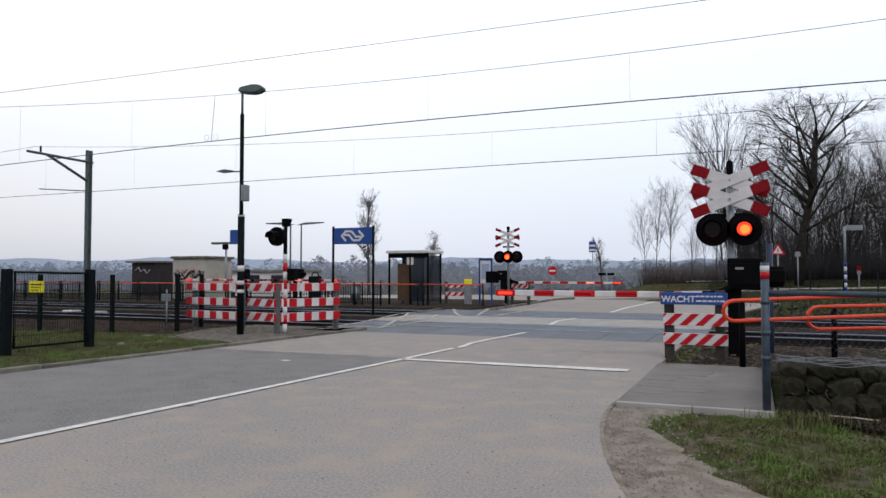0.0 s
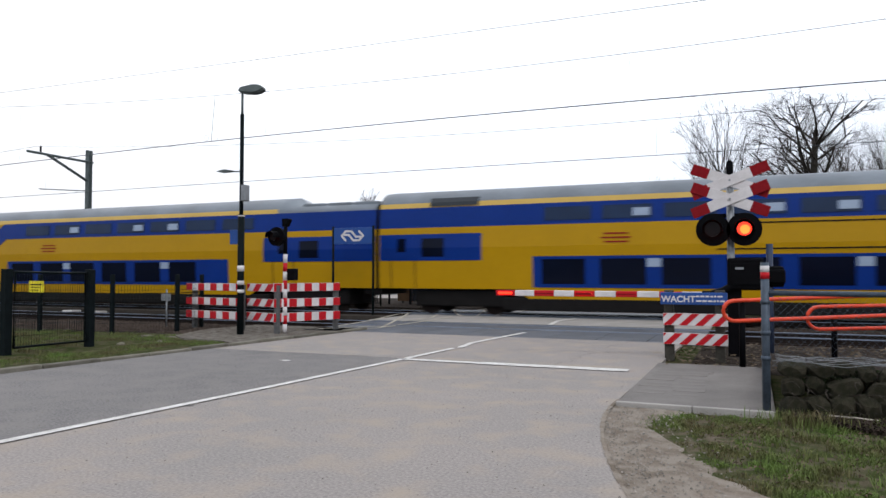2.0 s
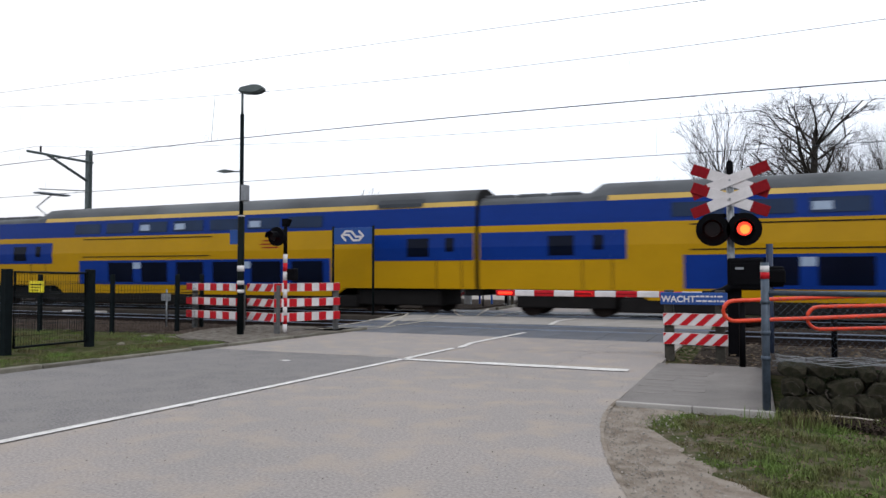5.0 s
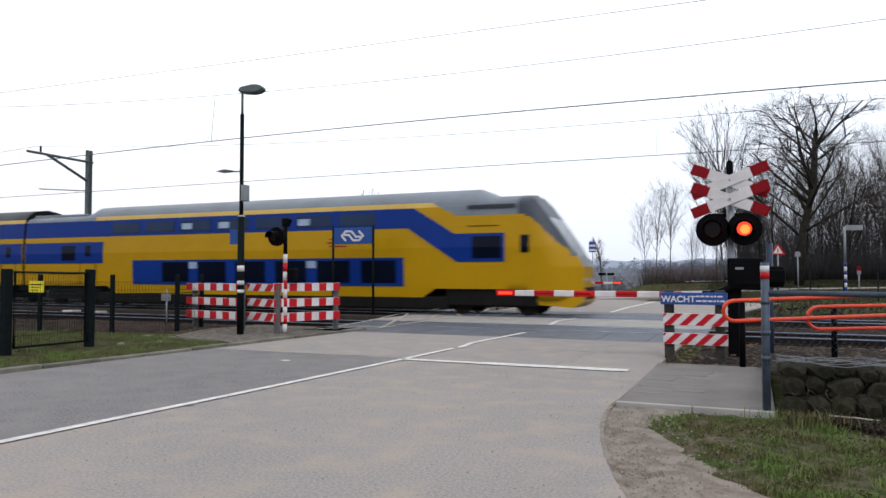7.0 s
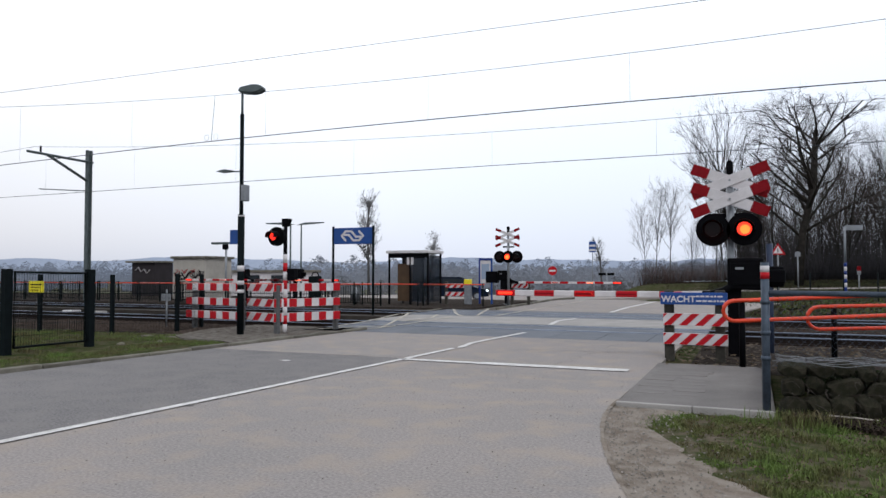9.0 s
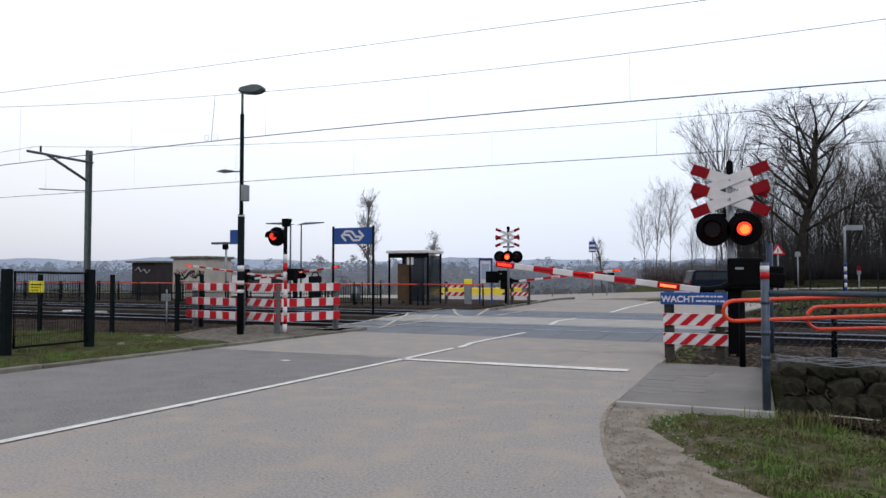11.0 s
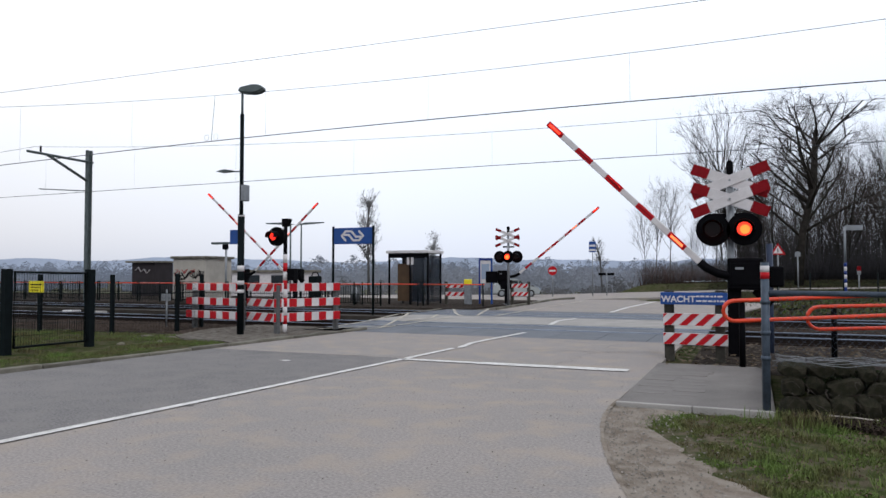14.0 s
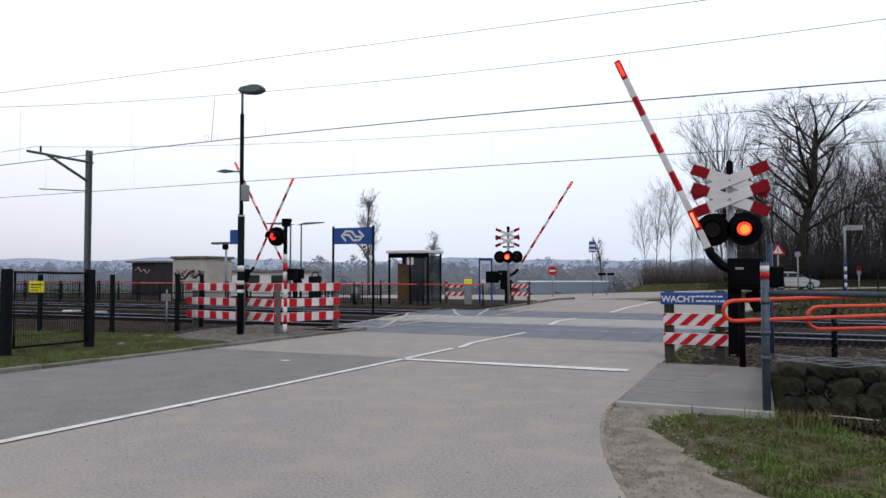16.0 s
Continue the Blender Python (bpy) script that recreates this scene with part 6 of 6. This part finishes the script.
def build_woods():
    random.seed(5)
    oak = build_tree("tree", pose(4.0, 77.5, 0.3), 18.5, 0.36, 4, (30, 58), 0.5, "large bare oak with spreading limbs", "bare trees", 0, 0.86, (26, 28), 0.74)
    random.seed(21)
    copy_thing(oak, pose(15.5, 82.5, 0.3, 0, 0, 130)).scale = (0.72, 0.72, 0.72)
    oak.scale = (1.22, 1.22, 1.0)
    kinds = []
    for k in range(4):
        kinds.append(build_tree("tree", pose(1.0 + k * 4.2, 84 + 3 * k, 0.2), 11 + k, 0.12, 3, (18, 46), 1.0, "slender bare tree in the woods", "bare trees", 0, 0.88, (16, 22)))
    eye_ray = lambda px, z: Vector((-math.sin(radians(HEADING)) + math.cos(radians(HEADING)) * (px - 784) / 1279.5, math.cos(radians(HEADING)) + math.sin(radians(HEADING)) * (px - 784) / 1279.5, 0)) * z
    for k in range(60):
        p = eye_ray(random.uniform(1300, 1780), random.uniform(80, 125))
        s = random.uniform(0.9, 1.4)
        kind, turn, tall = random.choice(kinds), random.uniform(0, 360), random.uniform(0.9, 1.2)
        if k % 3 == 2:
            continue
        c = copy_thing(kind, pose(p.x, p.y, height(p.x, p.y) - 0.1, 0, 0, turn))
        c.scale = (s, s, s * tall)
    pale = [build_tree("tree", pose(-3 - k, 90 + 2 * k, 0.2), 10 + k, 0.085, 3, (18, 50), 1.0, "slender bare tree at the edge of the woods, haze in its colour", "bare trees", 0, 0.86, (16, 20), 0.8, HAZE_TWIG, HAZE_TWIG) for k in range(2)]
    for px, z, s in ((1142, 78, 0.72), (1162, 76, 0.86), (1186, 80, 0.95), (1222, 82, 0.65), (1247, 84, 0.7), (1280, 86, 0.75)):
        p = eye_ray(px, z)
        c = copy_thing(random.choice(pale), pose(p.x, p.y, height(p.x, p.y) - 0.1, 0, 0, random.uniform(0, 360)))
        c.scale = (s, s, s)
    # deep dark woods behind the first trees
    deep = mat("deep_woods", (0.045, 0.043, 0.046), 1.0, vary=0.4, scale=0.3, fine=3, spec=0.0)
    bm = bmesh.new()
    for k in range(420):
        p = eye_ray(random.uniform(1310, 1800), random.uniform(112, 165))
        h = random.uniform(7, 14)
        lean = random.uniform(-0.05, 0.05)
        tube([(p.x, p.y, height(p.x, p.y) - 0.2), (p.x + lean * h * 0.5, p.y, h * 0.5), (p.x + lean * h, p.y, h)], random.uniform(0.06, 0.14), 5, bm, r_end=0.02)
        for j in range(26):
            q = Vector((p.x, p.y, h * random.uniform(0.25, 1.0)))
            d = Vector((random.uniform(-1, 1), random.uniform(-1, 1), random.uniform(0.1, 1.0)))
            tube([q, q + d * random.uniform(0.6, 1.7), q + d * 2.0 + Vector((0, 0, random.uniform(0, 0.8)))], 0.03, 3, bm, r_end=0.008)
    tagged(part("deep_woods", bm, deep), "dense dark bare woods behind the oak", "woods", kind="stuff")
    # undergrowth; the stems at the edge carry haze as paler grey colour
    bm = bmesh.new()
    for k in range(4200):
        p = eye_ray(random.uniform(1150, 1330), random.uniform(92, 130))
        z, h = height(p.x, p.y), random.uniform(1.5, 5.5)
        a, b = random.uniform(-0.4, 0.4), random.uniform(-0.4, 0.4)
        tube([(p.x, p.y, z - 0.1), (p.x + a * h * 0.4, p.y + b * h * 0.4, z + h * 0.55), (p.x + a * h * 0.9, p.y + b * h * 0.9, z + h)], 0.025, 3, bm, r_end=0.008)
    tagged(part("undergrowth", bm, mat("haze_greyed_stems", (0.085, 0.083, 0.088), 1.0, vary=0.3, spread=0.3, spec=0.0)), "pale misty brushwood at the edge of the woods", "undergrowth", kind="stuff")
    bm = bmesh.new()
    for k in range(7000):
        px = 1290 + 405 * random.random() ** 0.8
        p = eye_ray(px, random.uniform(71, 118))
        z = height(p.x, p.y)
        h = random.uniform(0.6, 3.0) if px < 1290 else random.uniform(1.0, 3.2) if k % 3 else random.uniform(2.0, 6.5)
        a, b = random.uniform(-0.35, 0.35), random.uniform(-0.35, 0.35)
        tube([(p.x, p.y, z - 0.1), (p.x + a * h * 0.4, p.y + b * h * 0.4, z + h * 0.55), (p.x + a * h * 0.9, p.y + b * h * 0.9, z + h)], 0.02, 3, bm, r_end=0.005)
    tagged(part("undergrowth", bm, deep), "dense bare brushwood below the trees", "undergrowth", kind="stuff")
    # tree with dark clumps, and a smaller one, behind the station
    build_tree("tree", pose(-38.6, 69.5, -0.5), 10.5, 0.16, 3, (20, 45), 1.3, "slim bare tree with dark evergreen clumps", "bare trees", 34, 0.98, (24, 28), 0.36, HAZE_TWIG, HAZE_TWIG)
    build_tree("tree", pose(-36.7, 82.0, -0.8), 7.6, 0.12, 3, (22, 48), 1.2, "small bare tree behind the shelter", "bare trees", 14, 0.95, (18, 22), 0.4, HAZE_TWIG, HAZE_TWIG)
    build_tree("tree", pose(-18.2, 95.5, -0.8), 6.8, 0.12, 3, (22, 48), 1.2, "small bare tree beyond the road", "bare trees", 3, 0.95, (16, 20), 0.45, HAZE_TWIG, HAZE_TWIG)

    def brush(name, px0, px1, z0, z1, h0, h1, n, size, material, label, per=40):
        bm = bmesh.new()
        along = Vector((math.cos(radians(HEADING)), math.sin(radians(HEADING)), 0))
        for k in range(n):
            p = eye_ray(random.uniform(px0, px1), random.uniform(z0, z1))
            h = random.uniform(h0, h1) * (0.8 + 0.5 * noise.noise(Vector((p.x * 0.02, p.y * 0.02, 1.0))))
            w = h * random.uniform(0.45, 0.85)
            base = height(p.x, p.y)
            for j in range(per):
                a, f = random.uniform(0, math.tau), random.random()
                rr = w * math.sin(math.pi * min(1, 0.22 + 0.75 * f)) * random.random() ** 0.5
                c = Vector((p.x + rr * math.cos(a), p.y + rr * math.sin(a), base + h * f))
                s = size * random.uniform(0.5, 1.2)
                bm.faces.new([bm.verts.new(c + along * random.uniform(-s, s) + Vector((random.uniform(-s, s) * 0.15, random.uniform(-s, s) * 0.15, random.uniform(-s, s)))) for _ in range(3)])
        tagged(part(name, bm, material), label, "woods", kind="stuff")
    # low hills on the skyline, blued and paled in colour to suggest distance haze
    bm = bmesh.new()
    rows = []
    for k in range(121):
        p = eye_ray(-500 + k * 22, 640)
        q = eye_ray(-500 + k * 22, 900)
        top = 15 + 7 * noise.noise(Vector((k * 0.09, 0, 0))) + 2.2 * noise.noise(Vector((k * 0.5, 3, 0))) + 1.2 * noise.noise(Vector((k * 1.9, 7, 0)))
        rows.append([bm.verts.new((p.x, p.y, -4)), bm.verts.new((p.x * 1.05, p.y * 1.05, top)), bm.verts.new((q.x, q.y, -4))])
    for r, s in zip(rows, rows[1:]):
        for i in range(2):
            bm.faces.new((r[i], s[i], s[i + 1], r[i + 1])).smooth = True
    tagged(part("backdrop", bm, mat("haze_painted_hills", (0.27, 0.305, 0.375), 1.0, vary=0.12, scale=0.02, fine=0.2, spec=0.0)), "hazy blue-grey wooded hills on the skyline", "hills", kind="structure")
    brush("far_woods", -250, 1800, 330, 480, 6, 13, 640, 0.6, HAZE_PAINTED_WOOD, "hazy grey line of distant bare woods", 260)
    # brushwood and hedge: their greys include the haze
    brush("far_woods", 560, 1300, 130, 190, 3.5, 7.0, 260, 0.4, mat("haze_greyed_brush", (0.25, 0.265, 0.305), 1.0, vary=0.3, scale=0.2, fine=2), "grey misty brushwood beyond the road", 190)
    brush("hedge", 560, 1120, 84, 105, 1.6, 3.2, 110, 0.3, HAZE_PALED_BRUSH, "bare hedge along the field", 70)
    brush("far_woods", -250, 560, 150, 210, 2.0, 4.2, 120, 0.8, HAZE_PAINTED_WOOD, "low hazy brush along the railway", 60)
    # bushes at the foot of the slim trees
    bm = bmesh.new()
    for k in range(420):
        mid, wide, tall = ((1150, 16, 3.4), (1215, 14, 2.2), (1262, 14, 2.8), (1182, 10, 2.2))[k % 4]
        p = eye_ray(random.gauss(mid, wide), random.uniform(72, 78))
        z, h = height(p.x, p.y), tall * random.uniform(0.3, 1.0)
        a, b = random.uniform(-0.8, 0.8), random.uniform(-0.8, 0.8)
        tube([(p.x, p.y, z - 0.1), (p.x + a * h * 0.3, p.y + b * h * 0.3, z + h * 0.6), (p.x + a * h * 0.8, p.y + b * h * 0.8, z + h * random.uniform(0.7, 1.0))], 0.018, 3, bm, r_end=0.006)
    tagged(part("bushes", bm, mat("bush_stems", (0.085, 0.06, 0.055), 0.95, vary=0.3, spread=0.5, spec=0.05)), "reddish-brown bare bushes at the foot of the trees", "bush", kind="stuff")
    bm = bmesh.new()
    for k in range(6500):
        p = eye_ray(random.uniform(1290, 1660), random.uniform(88, 120))
        z, h = height(p.x, p.y), random.uniform(1.5, 6.5)
        a, b = random.uniform(-0.5, 0.5), random.uniform(-0.5, 0.5)
        tube([(p.x, p.y, z - 0.1), (p.x + a * h * 0.4, p.y + b * h * 0.4, z + h * 0.55), (p.x + a * h * 0.9, p.y + b * h * 0.9, z + h)], 0.03, 3, bm, r_end=0.01)
    tagged(part("brushwood", bm, BARK), "dark brushwood deep in the woods", "undergrowth", kind="stuff")


build_woods()


# ---------------------------------------------------------------- vehicles behind the crossing
def build_car(name, m, length, high, paint, label, van=False):
    """A car along +x, its nose at +x, the origin on the ground under its middle."""
    c = thing(name, m, label, "car")
    L, W = length / 2, 0.86
    body = [(-L, 0.35), (-L + 0.05, 0.28), (L - 0.12, 0.25), (L, 0.38), (L - 0.03, 0.62), (L - 0.25, 0.78), (L - 1.0, 0.95), (-L + 0.08, 1.0), (-L, 0.8)]
    bm = prism(body, -W, W)
    bmesh.ops.bevel(bm, geom=[e for e in bm.edges if abs(e.verts[0].co.y - e.verts[1].co.y) < 0.01], offset=0.07, segments=2, affect="EDGES")
    shell = part("body", bm, paint, c)
    back = -L + (0.12 if van else 0.3)
    cabin = [(back, 0.95), (L - 1.0, 0.93), (L - 1.75, high - 0.12), (L - 2.05, high - 0.02), (back + 0.35, high), (back + 0.15, high - 0.08)]
    cm = prism(cabin, -W + 0.1, W - 0.1)
    bmesh.ops.bevel(cm, geom=[e for e in cm.edges if abs(e.verts[0].co.y - e.verts[1].co.y) < 0.01], offset=0.05, segments=2, affect="EDGES")
    part("cabin", cm, paint, c)
    hw = high - 0.14
    cuts = [back + 0.22, back + 0.22 + (L - 1.3 - back) * 0.36, back + 0.2 + (L - 1.3 - back) * 0.7, L - 1.22]
    for s in (-1, 1):
        y0, y1 = sorted((s * (W - 0.1), s * (W - 0.085)))
        for i, (a, b) in enumerate(zip(cuts, cuts[1:])):
            top_b = b - 0.62 if i == 2 else b - 0.03
            part("window", prism([(a + 0.03, 1.03), (b - 0.03, 1.03), (max(a + 0.08, top_b), hw), (a + (0.14 if i == 0 else 0.03), hw)], y0, y1), CAR_GLASS, c)
        for x in (-L + 0.8, L - 0.82):
            w = disc(0, 0, 0.31, -0.1, 0.1, 20)
            wheel = part("wheel", w, TYRE, c)
            wheel.matrix_local = pose(x, s * (W - 0.08), 0.31)
            part("rim", disc(0, 0, 0.19, -0.112, 0.112, 16), GALV, wheel)
        part("headlight", box(L - 0.24, L - 0.02, s * 0.6 - 0.15, s * 0.6 + 0.15, 0.58, 0.74, 0.03), HEADLIGHT if van else T_LIGHT, c)
        part("tail_light", box(-L - 0.012, -L + 0.1, s * 0.72 - 0.09, s * 0.72 + 0.09, 0.65, 0.95, 0.02), DARK_RED, c)
    ws = bmesh.new()
    ws.faces.new([ws.verts.new(p) for p in ((L - 1.02, -W + 0.16, 0.97), (L - 1.02, W - 0.16, 0.97), (L - 1.72, W - 0.18, hw + 0.02), (L - 1.72, -W + 0.18, hw + 0.02))])
    bmesh.ops.translate(ws, verts=ws.verts[:], vec=(0.025, 0, 0.02))
    part("windscreen", ws, CAR_GLASS, c)
    part("bumper", box(L - 0.1, L + 0.02, -W + 0.06, W - 0.06, 0.27, 0.45, 0.03), BLACK, c)
    return c


silver_car = build_car("car", pose(-30, 47, -0.3), 4.0, 1.5, SILVER, "silver compact car driving on the road behind")
van = build_car("car", pose(-32, 44, -0.2), 5.0, 1.7, NAVY_PAINT, "dark blue people carrier with lit headlights", True)


def build_trailer(name, m, length, low, high, top, side, label, front=None):
    t = thing(name, m, label, "trailer")
    L = length / 2
    part("bed", box(-L, L, -1.2, 1.2, low, high - 0.12, 0.03), side, t)
    part("cover", box(-L - 0.03, L + 0.03, -1.25, 1.25, high - 0.12, high, 0.03), top, t)
    if front:
        part("cab", prism([(-L - 1.3, low - 0.1), (-L - 0.15, low - 0.1), (-L - 0.15, high - 0.5), (-L - 0.8, high - 0.55), (-L - 1.2, low + 0.3)], -1.1, 1.1), front, t, "red cab")
    for x in (-L + 1.2, L - 2.0, L - 1.2):
        for s in (-1, 1):
            w = part("wheel", disc(0, 0, 0.3, -0.1, 0.1, 16), TYRE, t)
            w.matrix_local = pose(x, s * 1.12, 0.3)
    for k in range(5):
        x = -L + (k + 0.5) * length / 5
        for s in (-1, 1):
            part("side_post", box(x - 0.04, x + 0.04, s * 1.215 - 0.02, s * 1.215 + 0.02, low + 0.02, high - 0.13), side, t)
    return t


yellow_trailer = build_trailer("yellow_trailer", pose(-40, 60, -0.6), 10.5, 0.25, 1.1, TRUCK_YELLOW, TRUCK_YELLOW, "low yellow flatbed trailer on the road behind")
white_truck = build_trailer("low_truck", pose(20, 80, -0.6), 11.0, 0.4, 1.95, TRUCK_WHITE, TRUCK_BLUE, "low truck with a white cover and a red cab", DARK_RED)


# ---------------------------------------------------------------- what moves
# seconds, x, y, z on the road behind the crossing
SILVER_PATH = [(0, -42.8, 47.0, -0.4), (12.6, -42.58, 47.09, -0.4), (13.0, -35.04, 50.33, -0.4), (13.5, -22.97, 55.5, -0.4), (14.0, -18.14, 57.57, -0.4), (14.5, -13.57, 59.53, -0.27), (15.0, -8.75, 61.59, -0.14), (15.5, -3.66, 63.77, 0.01), (16.0, 2.89, 66.58, 0.2)]
VAN_PATH = [(0, -37.42, 41.68, -0.4), (8.2, -37.35, 41.71, -0.4), (8.5, -31.71, 44.13, -0.4), (9.0, -20.18, 49.07, -0.4), (9.5, -15.65, 51.01, -0.33), (10.0, -11.15, 52.94, -0.2), (10.5, -6.66, 54.87, -0.08), (11.0, -2.21, 56.77, 0.05), (11.5, 2.0, 58.57, 0.18), (12, 6.9, 60.67, 0.25), (12.5, 11.31, 62.57, 0.31), (13, 15.5, 64.36, 0.31), (14, 21.59, 66.97, 0.31), (16, 29.2, 70.24, 0.31)]
YELLOW_PATH = [(0, -59.1, 67.24, -1.24), (9.9, -59.04, 67.27, -1.24), (10.5, -36.21, 77.05, -1.24), (11.0, -29.98, 79.72, -1.24), (11.3, -25.52, 81.63, -1.24), (11.5, -22.47, 82.94, -1.24), (11.8, -17.58, 85.03, -1.24), (12.2, -11.17, 87.78, -1.24), (12.8, -5.06, 90.4, -1.24), (16, -4.33, 90.71, -1.24)]
TRUCK_PATH = [(0, -2.08, 94.95, -1.3), (14.0, -2.34, 94.84, -1.3), (14.7, -2.71, 94.67, -1.3), (15, -6.51, 93.05, -1.3), (15.5, -13.97, 89.85, -1.3), (16, -21.24, 86.74, -1.3)]


def flash(ob, base, axis, spans):
    """Turn a lens between its lit face (towards the road) and its dark face; spans: when it is lit."""
    def at(t, a):
        return (t, pose(*base, a, 0, 0) if axis == "X" else pose(*base, 0, 0, a))
    events = []
    for a, b in spans:
        events += [(a, 1), (b, 0)]
    lit = 1 if spans and spans[0][0] <= 0 else 0
    rows = [at(0.0, 0 if lit else 180)]
    f = 1 / FPS
    for t, on in events:
        if t <= 0.08 or t >= 15.95:
            continue
        start, end = (180, 0) if on else (0, 180)
        rows += [at(t - 2 * f, start), at(t - f, start + (end - start) / 3), at(t, start + (end - start) * 2 / 3), at(t + f, end)]
        lit = on
    rows.append(at(16.0, 0 if lit else 180))
    walk(ob, rows)


def motions():
    # train
    rows = []
    for k in range(0, 33):
        t = k * 0.5
        rows.append((t, pose(-14.6 - 25.9 * (t - 1.0) + 0.07 * (min(t, 8) - 1.0) ** 2 + (0.98 * (t - 8) if t > 8 else 0), FAR_TRACK, 0)))
    walk(train, rows)
    # flashing lamps
    left_on = [(0.105 + 0.665 * k, 0.29 + 0.665 * k) for k in range(24)]
    right_on = [(-1.0, 0.105)] + [(0.3 + 0.665 * k, 0.77 + 0.665 * k) for k in range(24)]
    path_on = [(a, a + 0.2) for a in (0.27, 0.87, 1.45, 2.1, 2.72, 3.4, 3.95, 4.6, 5.2, 5.8, 6.4, 7.15, 7.72, 8.37)] + [(8.97, 9.25)]
    path_on += [(a, a + 0.2) for a in (9.7, 10.3, 10.85, 11.4, 12.2, 12.7, 13.4, 13.9, 14.6, 15.2, 15.88)]
    for store, spans in ((blink_left, left_on), (blink_right, right_on), (blink_path, path_on)):
        for ob, base, axis in store:
            flash(ob, base, axis, spans)
    # booms rise at the end
    angles = [(0.0, 0.0), (9.2, 0.0), (10.2, 0.4), (10.6, 3.2), (11.0, 7.2), (11.3, 11.1), (11.5, 13.2), (12.0, 19.7), (12.5, 26.3), (13.0, 32.6), (13.5, 38.7), (14.0, 44.6), (14.5, 49.9), (15.0, 55.7), (15.5, 60.7), (16.0, 66.0)]
    for i, (ob, pivot, way, _) in enumerate(booms):
        part_of = (1.0, 0.862, 0.905, 0.935)[i]
        walk(ob, [(t, pose(*pivot, 0, -way * a * part_of, 0)) for t, a in angles])
    # road traffic behind the crossing
    def drive(ob, path, turn_last=None):
        rows = []
        for i, (t, x, y, z) in enumerate(path):
            a, b = path[max(0, i - 1)], path[min(len(path) - 1, i + 1)]
            if math.hypot(b[1] - a[1], b[2] - a[2]) < 0.1:
                a, b = path[i], next((p for p in path[i:] if math.hypot(p[1] - x, p[2] - y) > 0.1), path[-1])
            if math.hypot(b[1] - a[1], b[2] - a[2]) < 0.1:
                a = path[0]
            rows.append((t, pose(x, y, z, 0, 0, math.degrees(math.atan2(b[2] - a[2], b[1] - a[1])) + (180 if turn_last else 0))))
        walk(ob, rows)
    drive(silver_car, SILVER_PATH)
    drive(van, VAN_PATH)
    drive(yellow_trailer, YELLOW_PATH)
    drive(white_truck, TRUCK_PATH, True)


motions()
